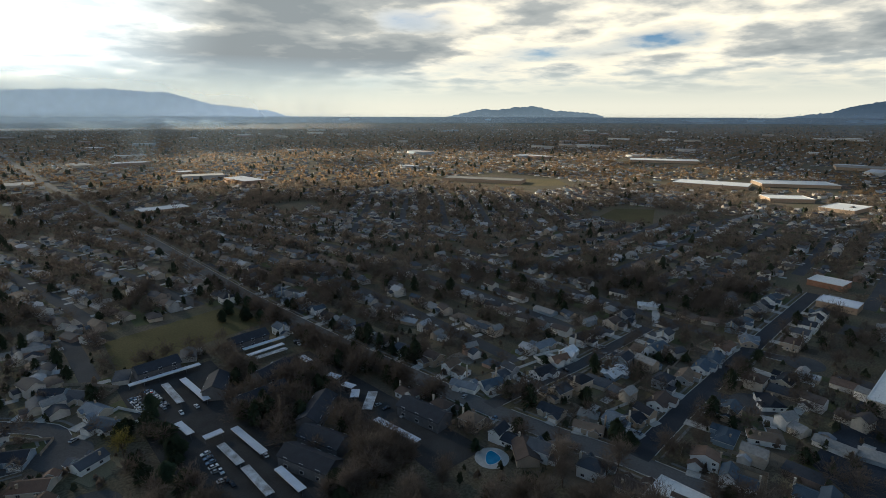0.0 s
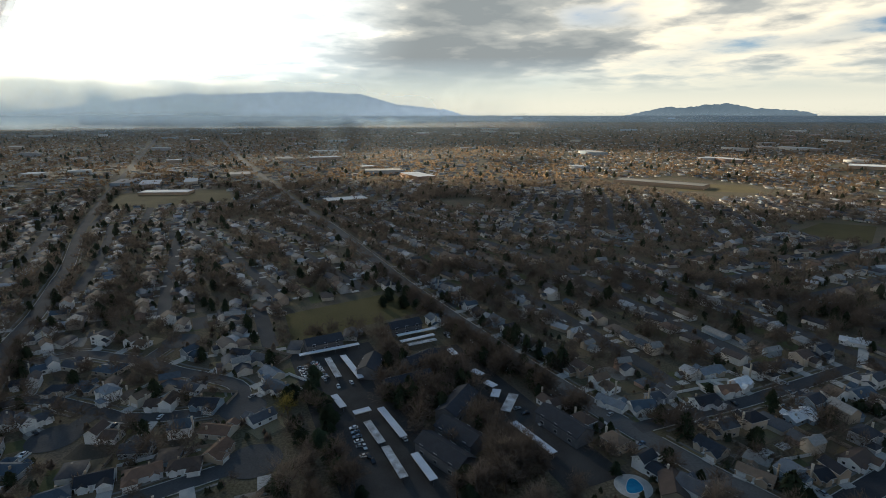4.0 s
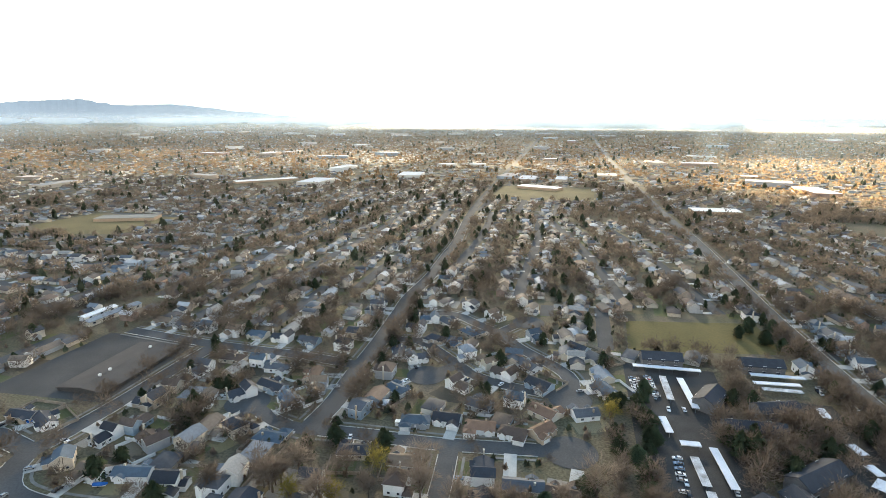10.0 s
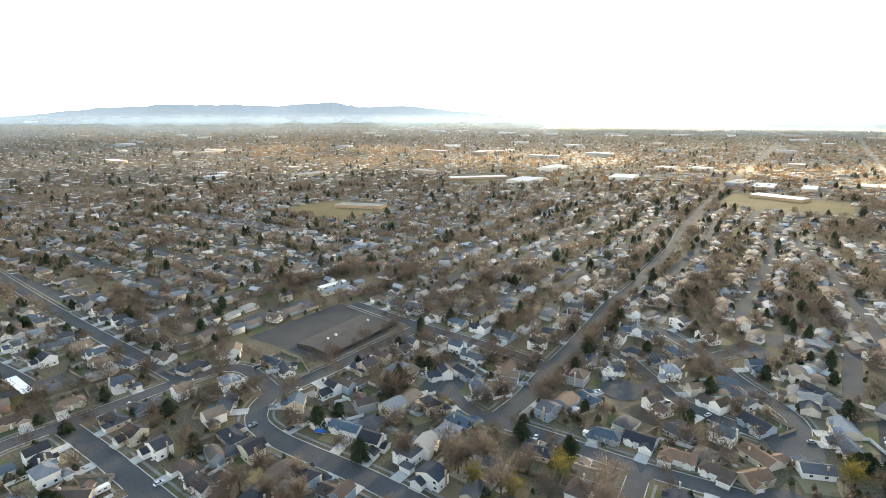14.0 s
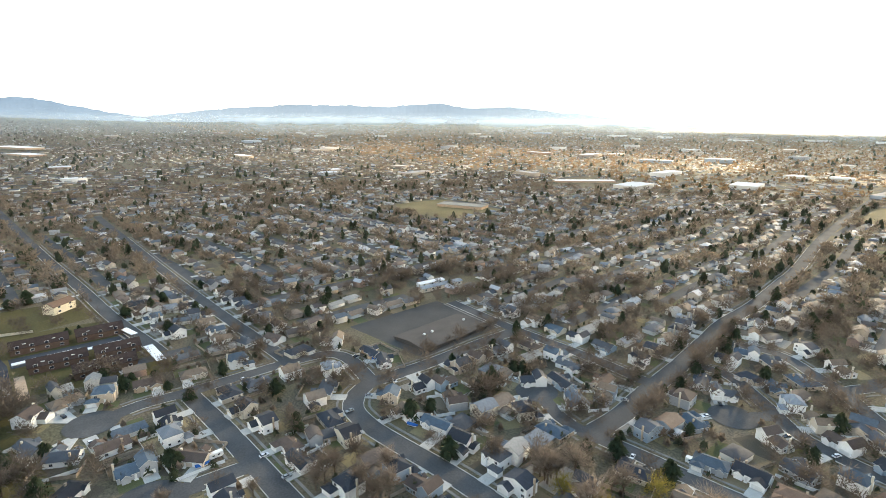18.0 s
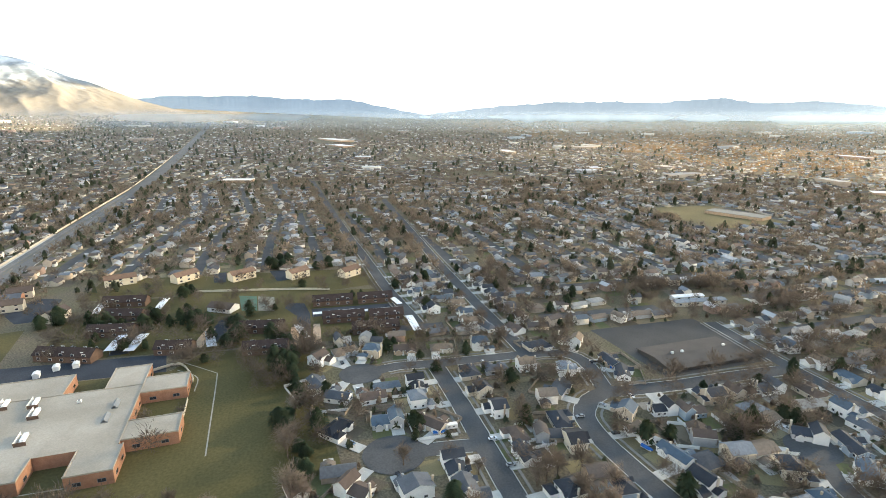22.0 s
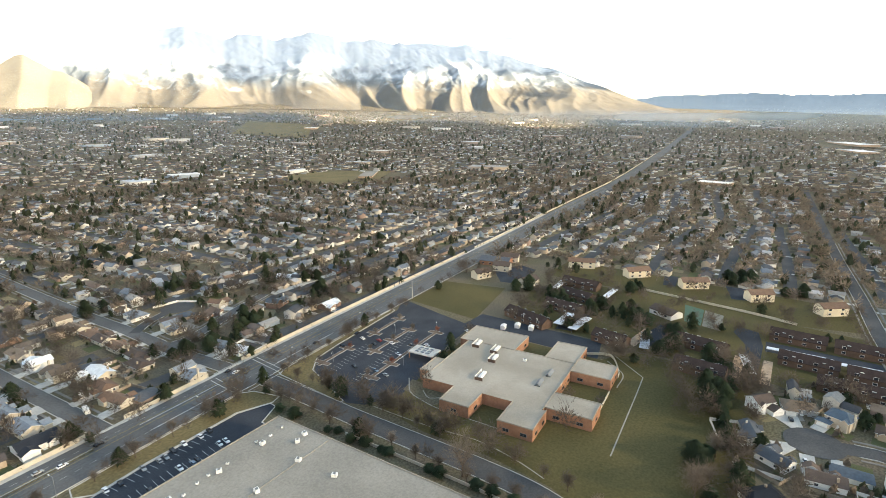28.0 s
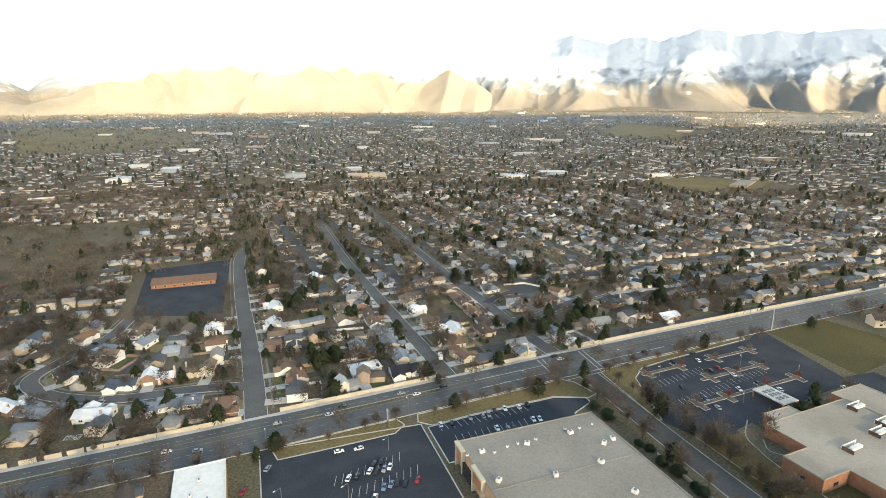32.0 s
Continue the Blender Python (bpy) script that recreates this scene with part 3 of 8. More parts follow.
PLOTS.append(("sports_field", [(-598, 462), (-592, 542), (-470, 545), (-462, 447), (-545, 430)], 0.03, "dry", "golden winter school field", "field"))
PLOTS.append(("sports_field", [(-640, -735), (-780, -845), (-905, -690), (-730, -600)], 1.2, "dry", "pale winter sports field", "field"))
PLOTS.append(("sports_field", [(-1190, -1600), (-1500, -1900), (-1600, -1640), (-1270, -1320)], 4.0, "dry", "green winter park lawn", "field"))
PLOTS.append(("sports_field", [(549, 351), (636, 374), (668, 335), (575, 290)], 0.03, "lawn", "dull winter sports field", "field"))
PLOTS.append(("sports_field", [(700, 640), (760, 720), (860, 640), (800, 560)], 0.03, "dry", "sunlit golden school field", "field"))
PLOTS.append(("car_park", [(28, 262), (70, 262), (66, 130), (28, 130)], 0.05, "asphalt_court", "worn dark asphalt lane of the apartment court", "car park"))
PLOTS.append(("car_park", [(98, 240), (112, 240), (120, 120), (96, 120)], 0.05, "asphalt_court", "worn dark asphalt lane of the apartment court", "car park"))
PLOTS.append(("car_park", [(56, -348), (64, -460), (2, -472), (4, -328)], 0.05, "asphalt_dark", "dark asphalt car park round a low brick building", "car park"))
PLOTS.append(("car_park", [(185, 18), (200, 38), (268, 36), (310, 18), (310, -40), (185, -40)], 0.05, "asphalt_dark", "dark asphalt yard behind the north houses", "car park"))
PLOTS.append(("car_park", [(-91, -228), (-91, -250), (-70, -250), (-70, -228)], 0.05, "asphalt", "grey asphalt court beside a side street", "car park"))
PLOTS.append(("car_park", [(-297, -50), (-291, -43), (-322, -36), (-326, -45)], 0.05, "asphalt_dark", "dark asphalt lane between the town houses", "car park"))
PLOTS.append(("car_park", [(-275.5, 0), (-275, 6), (-322, 7), (-342, 4), (-346, -6), (-336, -8), (-320, -1)], 0.05, "asphalt_dark", "dark asphalt lane between the town houses", "car park"))
PLOTS.append(("car_park", [(-283, -66), (-262, -62), (-264, -142), (-286, -140)], 0.045, "asphalt_dark", "dark asphalt service drive behind the school", "car park"))
PLOTS.append(("car_park", [(-372, -176), (-350, -160), (-352, -146), (-392, -150), (-398, -166)], 0.05, "asphalt_dark", "dark asphalt parking court among apartment blocks", "car park"))
PLOTS.append(("car_park", [(-430, -62), (-404, -58), (-404, -50), (-430, -52)], 0.05, "asphalt_dark", "dark asphalt parking court beside an apartment block", "car park"))
PLOTS.append(("car_park", [(-424, -20), (-396, -14), (-398, -4), (-424, -8)], 0.05, "asphalt_dark", "dark asphalt parking court beside an apartment block", "car park"))
PLOTS.append(("paving", [(-290, -55), (-286, -50), (-312, -46), (-315, -51)], 0.055, "brick_tan", "pinkish brick paving beside the town houses", "paving"))
PLOTS.append(("paving", [(-275, 7), (-276, 11.5), (-304, 12), (-304, 8)], 0.055, "brick_tan", "pinkish brick paving beside the town houses", "paving"))
PLOTS.append(("paving", [(-276.3, -5), (-276, -0.6), (-302.5, 0.2), (-303, -4.5)], 0.055, "brick_tan", "pinkish brick paving beside the town houses", "paving"))
PLOTS.append(("lawn", [(-290, -128), (-345, -132), (-376, -112), (-380, -66), (-366, 10), (-358, 68), (-262, 68), (-281, 4), (-281, -48), (-284, -66)], 0.02, "lawn", "shaded winter grass between the town houses", "lawn"))
PLOTS.append(("car_park", [(-316, 8), (-316, 64), (-327, 64), (-330, 8)], 0.045, "asphalt_dark", "dark asphalt lane between the town houses", "car park"))
PLOTS.append(("car_park", [(-288, -94), (-289, -85), (-318, -83), (-321, -95)], 0.05, "asphalt_dark", "dark asphalt lane between two carports", "car park"))
PLOTS.append(("court", [(-338.5, -34), (-336, -24.6), (-364.6, -26.4), (-369, -38)], 0.05, "court", "dull green sports court", "sports court"))
PLOTS.append(("court", [(-335.8, -24), (-333, -14), (-360, -15), (-364.4, -25.8)], 0.05, "court_tan", "pale tan sports court", "sports court"))
PLOTS.append(("field", [(760, -2360), (556, -2390), (180, -2200), (140, -1750), (325, -1690), (520, -1600)], 1.5, "dry", "open tan winter field beyond the woods", "field"))
for args in PLOTS:
    plot(args[0], args[1], args[2], M[args[3]], args[4], args[5])
# pale kerbs round verges and car parks
for args in PLOTS:
    if args[0] == "verge" or (args[0] == "car_park" and args[3] == "asphalt_dark" and max(abs(v) for p in args[1] for v in p) < 280):
        ring = [Vector(p) for p in args[1]]
        ring = [a.lerp(b, t_) for a, b in zip(ring, ring[1:] + ring[:1]) for t_ in (0, 0.08, 0.5, 0.92)]
        strip("kerb", smooth([tuple(p) for p in ring] + [tuple(ring[0])], 4), -0.22, 0.22, 0.2, M["concrete"], rise=0.18, label="pale concrete kerb round the plot", cat="kerb")
for x0, x1, y0, y1 in ((-345, -160, -195, 8), (-160, 20, -186, -10), (-250, -190, 148, 228), (26, 118, 118, 264), (30, 116, 276, 340), (-130, 32, 798, 965), (-600, -460, 430, 548), (-845, -690, -795, -645),
                       (-1510, -1280, -1790, -1470), (549, 668, 290, 375), (660, 860, 540, 790), (0, 66, -472, -328), (-345, -288, 4, 66), (-425, -345, -190, 60), (-290, -262, 225, 290), (290, 352, 640, 705), (95, 330, -700, -430)):
    mark_rect(x0, x1, y0, y1, 2)


# ---- sound wall along the boulevard ----
def build_sound_wall():
    line = LINES["boulevard"]
    nn = normals(line)
    wall = tagged(new("wall_sound"), "pale cream precast concrete sound wall along the boulevard", "wall", kind="structure")
    bm = bmesh.new()
    box(bm, -2.45, 2.45, -0.09, 0.09, 0, 1.9)
    panel = bpy.data.meshes.new("panel")
    bm.to_mesh(panel)
    bm.free()
    panel.materials.append(M["soundwall"])
    bm = bmesh.new()
    box(bm, -0.22, 0.22, -0.2, 0.2, 0, 2.05)
    post = bpy.data.meshes.new("post")
    bm.to_mesh(post)
    bm.free()
    post.materials.append(M["soundwall"])
    for p, n in zip(line, nn):
        q = p + n * 13.3
        if p.x > 110 or p.x < -620 or any(abs(q.x - g) < w for g, w in ((-14.5, 9), (-97.5, 7.5), (-156, 9.5), (-415, 9))):
            continue
        for me, off in ((panel, 0), (post, 2.5)):
            ob = new(me.name, me)
            ob.parent = wall
            d = Vector((n.y, -n.x))
            ob.matrix_basis = Matrix.Translation((q.x + d.x * off, q.y + d.y * off, 0)) @ Matrix.Rotation(math.atan2(d.y, d.x), 4, "Z")
    for run in (line,):
        near = [p for p in run if -620 < p.x < 110]
        far_run = [p for p in run if -1500 < p.x < -618]
        strip("wall_sound_far", far_run, 13.2, 13.4, 1.9, M["soundwall"], rise=2.2, label="pale cream sound wall running on along the boulevard", cat="wall")
        strip("pavement", near, 11.1, 12.9, 0.22, M["concrete"], rise=0.2, label="pale concrete pavement below the sound wall", cat="pavement")


build_sound_wall()


CARS = {}
CARS["strip"] = (80, [(-81.1, -168.7, "w"), (-85.5, -167.9, "k"), (-93.8, -169.2, "g"), (-99.1, -168.6, "g"), (-101.6, -168.5, "g"), (-105.1, -170.0, "k"), (-109.7, -170.6, "w"), (-115.8, -169.8, "w"), (-119.9, -170.1, "k"), (-116.8, -159.3, "w"), (-119.3, -158.8, "w"), (-100.6, -158.6, "w"), (-104.7, -157.0, "s"), (-106.7, -157.1, "k"), (-88.8, -155.8, "k")])
CARS["store"] = (60, [(-41.6, -149.2, "w"), (-44.4, -149.0, "k"), (-49.1, -150.4, "w"), (-51.2, -149.3, "k"), (-53.9, -149.7, "g"), (-56.0, -150.2, "w"), (-51.2, -153.6, "k"), (-54.0, -154.2, "k"), (-51.7, -140.7, "s"), (-54.2, -141.2, "s"), (-56.2, -141.3, "k"), (-58.6, -139.8, "k"), (-63.0, -140.3, "r"), (-47.6, -136.8, "w"), (-16.5, -163.8, "g"), (-8.6, -154.0, "r")])
CARS["kerbside"] = (4, [(-41.0, -165.0, "w"), (-48.0, -164.2, "w")])
CARS["boulevard"] = (184, [(17.3, -186.3, "w"), (6.9, -183.1, "g"), (-21.2, -191.5, "g"), (-41.3, -191.0, "w"), (-47.3, -195.3, "k"), (-73.0, -197.2, "g"), (-79.3, -194.3, "w"), (-92.5, -196.9, "k"), (-156.2, -202.6, "w"), (-154.8, -206.6, "k"), (-221.8, -184.9, "k"), (-200.6, -195.0, "k")])
CARS["school"] = (75, [(-218.5, -177.8, "w"), (-205.5, -180.7, "k"), (-222.0, -160.5, "w"), (-193.1, -147.7, "s"), (-192.1, -140.8, "g"), (-213.0, -149.1, "w"), (-229.6, -142.9, "w"), (-225.4, -150.0, "k"), (-257.1, -133.7, "w"), (-190.9, -159.0, "k"), (-221.1, -168.3, "r"), (-215.7, -167.2, "k")])
CARS["court"] = (90, [(38.6, 236.8, "w"), (39.1, 232.5, "w"), (39.3, 228.4, "g"), (38.6, 244.7, "r"), (31.2, 227.2, "w"), (33.6, 244.3, "w"), (43.5, 219.4, "w"), (49.9, 220.7, "w"), (42.0, 181.4, "k"), (42.1, 170.8, "w"), (41.9, 165.2, "k"), (42.5, 161.7, "k"), (57.4, 169.6, "w"), (121.0, 239.3, "w"), (119.4, 233.3, "g"), (121.4, 203.0, "w"), (111.1, 251.9, "k"), (111.7, 250.3, "w")])
CARS["streets"] = (0, [(-182.1, 138.2, "w"), (-88.6, 174.8, "w"), (-180.6, 52.8, "s")])
STORE_UNITS = [(-84.2, -136.3), (-83.1, -121.1), (-100.9, -117.4), (-118.0, -118.0), (-100.5, -135.1), (-117.8, -135.5), (-125.2, -126.2), (-129.6, -127.4), (-118.7, -102.5), (-78.9, -136.3), (-88.0, -134.6), (-93.4, -136.0), (-97.6, -136.5), (-104.5, -136.4), (-117.4, -138.3), (-122.6, -137.1), (-128.4, -137.7)]
SCHOOL_UNITS = [(-236.0, -115.3), (-234.6, -104.2), (-225.4, -100.6), (-206.8, -97.4), (-230.8, -87.5), (-225.3, -72.8)]
GOLD_TREES = [(-60.0, 148.2), (19.0, 202.8), (-82.1, 128.8), (-67.9, 129.9)]
LAWN_EVERGREENS = [(-254.5, -12.2), (-247, -9), (-237.4, -8.2), (-250, -16), (-243, -14), (-222.2, -5.9), (-229, -7), (-205.8, -7.1), (-213, -4), (-181, -6.3), (-188, -7), (-176, -4), (-171, -7.4), (-184, -11), (-162, -7.5), (-166, -4), (-178, -10), (33.7, 224.2), (30.9, 209.1), (33.3, 200.8), (32.9, 188.8), (26.6, 176.8), (29.0, 164.5), (28.8, 156.0), (92.7, 309.8), (100.1, 320.2), (111.7, 318.2), (110.9, 297.2), (104.4, 303.8)]
PARKWAY_SHRUBS = [(-144.6, -131.4), (-144.3, -119.4), (-145.7, -113.4), (-145.9, -102.7), (-146.0, -106.1), (-145.7, -80.6), (-145.9, -84.8), (-147.1, -61.2), (-146.9, -67.1), (-145.4, -52.8), (-144.5, -158.5), (-144.8, -150.0), (-146.3, -127.5)]
ISLANDS = [(-225, -163, 40, (-17, 0, 15)), (-217, -147, 64, (-30, -9, 14, 30)), (-240, -178, 34, (-12, 12)), (-196, -176, 26, (-9, 10))]
BOXES = [(148, 737, 207, 740, 28, 5, "white"), (940, 442, 968, 325, 60, 8, "white"), (1028, 324, 1098, 224, 60, 8, "white"), (857, 257, 893, 210, 40, 8, "white"), (827, 190, 822, 150, 60, 7, "white"), (672, 763, 741, 627, 40, 9, "flatroof"), (441, 102, 439, 80, 18, 6, "white"), (391, 84, 391, 62, 16, 6, "metal_white")]
BOXES += [(294, -942, 262, -950, 14, 5, "metal_white"), (-102, 933, -33, 908, 30, 6, "white"), (-547, 495, -485, 520, 26, 5, "flatroof"), (-1020, -121, -1008, -71, 26, 6, "white"), (-2010, 100, -1850, 165, 50, 8, "white"), (-1760, 120, -1670, 155, 40, 7, "metal_white"), (-604, 853, -527, 941, 24, 5, "white"), (-870, -700, -790, -650, 26, 6, "flatroof"),
         (1250, 700, 1330, 560, 60, 9, "white"), (1400, 300, 1440, 160, 70, 9, "flatroof"), (1020, 90, 1030, -10, 60, 8, "white"), (-1560, -1560, -1480, -1500, 40, 9, "white")]
for x0, y0, x1, y1, dep, *_ in BOXES:
    mark_rect(min(x0, x1) - 15, max(x0, x1) + 15, min(y0, y1) - 15, max(y0, y1) + dep, 2)


# ---- houses ----
def gable(x0, x1, y0, y1, z0, z1, rise, along, over=0.45, thick=0.22, hip=0.0):
    """Faces of one block: walls with gables, and its roof slabs. Returns (wall verts, faces, roof verts, faces)."""
    flip = along == "y"
    if flip:
        x0, x1, y0, y1 = y0, y1, x0, x1
    ym, zt = (y0 + y1) / 2, z1 + rise
    WV = [(x0, y0, z0), (x1, y0, z0), (x1, y1, z0), (x0, y1, z0), (x0, y0, z1), (x1, y0, z1), (x1, y1, z1), (x0, y1, z1)]
    WF = [(0, 1, 5, 4), (2, 3, 7, 6)]
    if hip:
        WF += [(1, 2, 6, 5), (3, 0, 4, 7)]
    else:
        WV += [(x0, ym, zt), (x1, ym, zt)]
        WF += [(1, 2, 6, 9, 5), (3, 0, 4, 8, 7)]
    s = rise / ((y1 - y0) / 2)
    e0, e1, ya, yb, ze = x0 - over, x1 + over, y0 - over, y1 + over, z1 - over * s
    a, b = (e0 + hip, e1 - hip)
    top = [(e0, ya, ze), (e1, ya, ze), (e1, yb, ze), (e0, yb, ze), (a, ym, zt), (b, ym, zt)]
    RV = [(x, y, z + thick) for x, y, z in top] + [(x, y, z + 0.02) for x, y, z in top]
    RF = [(0, 1, 5, 4), (2, 3, 4, 5), (1, 2, 5), (3, 0, 4)] if hip else [(0, 1, 5, 4), (2, 3, 4, 5)]
    if hip:
        RF += [(0, 6, 7, 1), (1, 7, 8, 2), (2, 8, 9, 3), (3, 9, 6, 0), (6, 9, 8, 7)]
    else:
        RF += [(6, 10, 11, 7), (8, 11, 10, 9), (0, 6, 7, 1), (2, 8, 9, 3), (0, 4, 10, 6), (4, 3, 9, 10), (1, 7, 11, 5), (5, 11, 8, 2)]
    if flip:
        WV, RV = [(y, x, z) for x, y, z in WV], [(y, x, z) for x, y, z in RV]
        WF, RF = [f[::-1] for f in WF], [f[::-1] for f in RF]
    return WV, WF, RV, RF


# plans: blocks (x0, x1, y0, y1, wall height, roof rise, ridge, hip); the street lies towards -y
PLANS = []
PLANS.append(dict(blocks=[(-7.5, 7.5, -4, 5, 2.9, 2.2, "x", 0), (1.5, 7.8, -7.5, -4, 2.8, 1.7, "y", 0), (-6.2, -2.4, -5.4, -4, 2.75, 1.2, "y", 0)], garage=(4.6, -7.5, 4.6), door=(-1.0, -4), chimney=(-4, 3)))
PLANS.append(dict(blocks=[(-6, 5, -4, 5, 5.4, 2.4, "x", 0), (-0.5, 6.5, -8.5, -4, 2.8, 1.9, "y", 0), (-5.2, -2.2, -5.2, -4, 5.2, 1.3, "y", 0), (5, 8, -2, 4, 2.7, 1.2, "x", 0)], garage=(3.2, -8.5, 4.8), door=(-2.5, -4), chimney=(5.4, 1)))
PLANS.append(dict(blocks=[(-8, 1, -4.5, 4.5, 2.9, 2.0, "x", 0), (1, 8, -5.5, 5, 5.0, 2.2, "y", 0), (-6.5, -3, -6.0, -4.5, 2.8, 1.2, "y", 0)], garage=(4.5, -5.5, 4.8), door=(-0.8, -4.5), chimney=(-8.3, 0)))
PLANS.append(dict(blocks=[(-8, 8, -4.5, 4.5, 2.8, 2.0, "x", 4.2), (-8, -2, -8, -4.5, 2.8, 1.3, "y", 2.4), (3, 6.5, -5.8, -4.5, 2.7, 1.1, "y", 0)], garage=(-5, -8, 4.6), door=(0.5, -4.5), chimney=(3, 2)))
PLANS.append(dict(blocks=[(-5, 6.5, -4.5, 5, 5.5, 2.6, "x", 4.4), (-7.5, -1, -8.5, -4.5, 2.8, 1.5, "y", 2.6), (2.6, 5.8, -5.7, -4.5, 5.3, 1.2, "y", 0)], garage=(-4.2, -8.5, 4.8), door=(1.5, -4.5), chimney=(6.8, 0)))
PLANS.append(dict(blocks=[(-9, 9, -4, 4.2, 2.8, 1.8, "x", 0), (-6.5, -1.5, -5.6, -4, 2.7, 1.3, "y", 0), (1, 6, 4.2, 7.4, 2.7, 1.3, "y", 0)], garage=(6, -4, 4.6), door=(0, -4), chimney=(-5, 1.5)))
PLANS.append(dict(blocks=[(-6.5, 6.5, -3.5, 5, 5.3, 2.0, "y", 0), (0.5, 7, -7.2, -3.5, 2.8, 1.8, "y", 0)], garage=(3.7, -7.2, 4.8), door=(-2.5, -3.5), chimney=(-6.8, 2)))
HOUSE_MESH = {}


def mesh_of(name, V, F):
    me = bpy.data.meshes.new(name)
    me.from_pydata(V, [], F)
    me.update()
    return me


def house_meshes(k):
    plan, W, WF, Rv, RF, edge = PLANS[k], [], [], [], [], []
    for x0, x1, y0, y1, h, rise, along, hip in plan["blocks"]:
        a, b, c, d = gable(x0, x1, y0, y1, 0, h, rise, along, hip=hip)
        WF += [tuple(i + len(W) for i in f) for f in b]
        W += a
        RF += [tuple(i + len(Rv) for i in f) for f in d]
        edge += [1 if (4 <= j < 8 if hip else j >= 4) else 0 for j in range(len(d))]
        Rv += c
    bits = [("wall", mesh_of("wall", W, WF)), ("roof", mesh_of("roof", Rv, RF))]

    # pale fascia boards along eaves and gables
    roof_mesh = bits[1][1]
    roof_mesh.materials.append(M["roof grey"])
    roof_mesh.materials.append(M["white"])
    roof_mesh.polygons.foreach_set("material_index", edge)

    def bmm(name, f, mats):
        bm = bmesh.new()
        f(bm)
        me = bpy.data.meshes.new(name)
        bm.normal_update()
        bm.to_mesh(me)
        bm.free()
        for m in mats:
            me.materials.append(m)
        bits.append((name, me))

    gx, gy, gw = plan["garage"]

    def garage(bm):
        for j in range(4):
            box(bm, gx - gw / 2, gx + gw / 2, gy - 0.08, gy + 0.02, 0.05 + j * 0.55, 0.57 + j * 0.55)
    bmm("garage_door", garage, [M["white"]])
    dx, dy = plan["door"]

    def door(bm):
        box(bm, dx - 0.5, dx + 0.5, dy - 0.06, dy + 0.02, 0.1, 2.15)
        box(bm, dx - 0.8, dx + 0.8, dy - 1.4, dy - 0.02, 0, 0.12)
    bmm("door", door, [M["white"]])
    cx, cy = plan["chimney"]
    top = max(b[4] + b[5] for b in plan["blocks"]) + 0.5

    def chimney(bm):
        box(bm, cx - 0.45, cx + 0.45, cy - 0.4, cy + 0.4, 0, top)
        box(bm, cx - 0.52, cx + 0.52, cy - 0.47, cy + 0.47, top, top + 0.12)
    bmm("chimney", chimney, [M["wall cream"] if k % 3 else M["wall tan"]])
    x0, x1, y0, y1, h, *_ = plan["blocks"][0]
    spots = [(x0 + 1.8, y0, 1), (x0 + (x1 - x0) * 0.3, y1, -1), (x0 + (x1 - x0) * 0.75, y1, -1)]
    if h > 4:
        spots += [(x0 + 2.2, y0, 2), (x1 - 2.6, y0, 2)]
    for wx, wy, s in spots:
        zb, out = (3.4 if s == 2 else 0.95), (-1 if s > 0 else 1)

        def window(bm):
            box(bm, wx - 0.85, wx + 0.85, *sorted((wy, wy + out * 0.07)), zb, zb + 1.3, 0)
            box(bm, wx - 0.75, wx - 0.04, *sorted((wy, wy + out * 0.10)), zb + 0.1, zb + 1.2, 1)
            box(bm, wx + 0.04, wx + 0.75, *sorted((wy, wy + out * 0.10)), zb + 0.1, zb + 1.2, 1)
        bmm("window", window, [M["white"], M["glass"]])
    for wy in (y0 + 2.5, y1 - 2.5):
        def side(bm):
            box(bm, x0 - 0.07, x0, wy - 0.7, wy + 0.7, 1.0, 2.2, 0)
            box(bm, x0 - 0.10, x0, wy - 0.6, wy + 0.6, 1.1, 2.1, 1)
        bmm("window", side, [M["white"], M["glass"]])
    return bits


STOREY = {0: "single-storey", 1: "two-storey", 2: "split-level", 3: "hipped single-storey", 4: "hipped two-storey", 5: "long single-storey", 6: "tall front-gabled"}


def house(k, x, y, turn, wall, roof, mirror=False, z=0.0, size=1.0):
    if k not in HOUSE_MESH:
        HOUSE_MESH[k] = house_meshes(k)
    root = new("house")
    root.matrix_basis = pose(x, y, z, 0, 0, turn) @ Matrix.Diagonal(((-0.80 if mirror else 0.80) * size, 0.82 * size, 0.80, 1))
    for name, me in HOUSE_MESH[k]:
        if name in ("wall", "roof") and not me.materials:
            me.materials.append(M["wall white"])
        ob = new(name, me)
        ob.parent = top if name == "chimney" else root
        if name == "roof":
            top = ob
        if name in ("wall", "roof"):
            ob.material_slots[0].link = "OBJECT"
            ob.material_slots[0].material = M[name + " " + (wall if name == "wall" else roof)]
    tagged(root, "%s house with %s %s and %s shingle roof" % (STOREY[k], wall, "walls" if wall == "brick" else "siding", roof), "house", "houses of the neighbourhood")
    return root


rng = random.Random(5)
PLACED = []
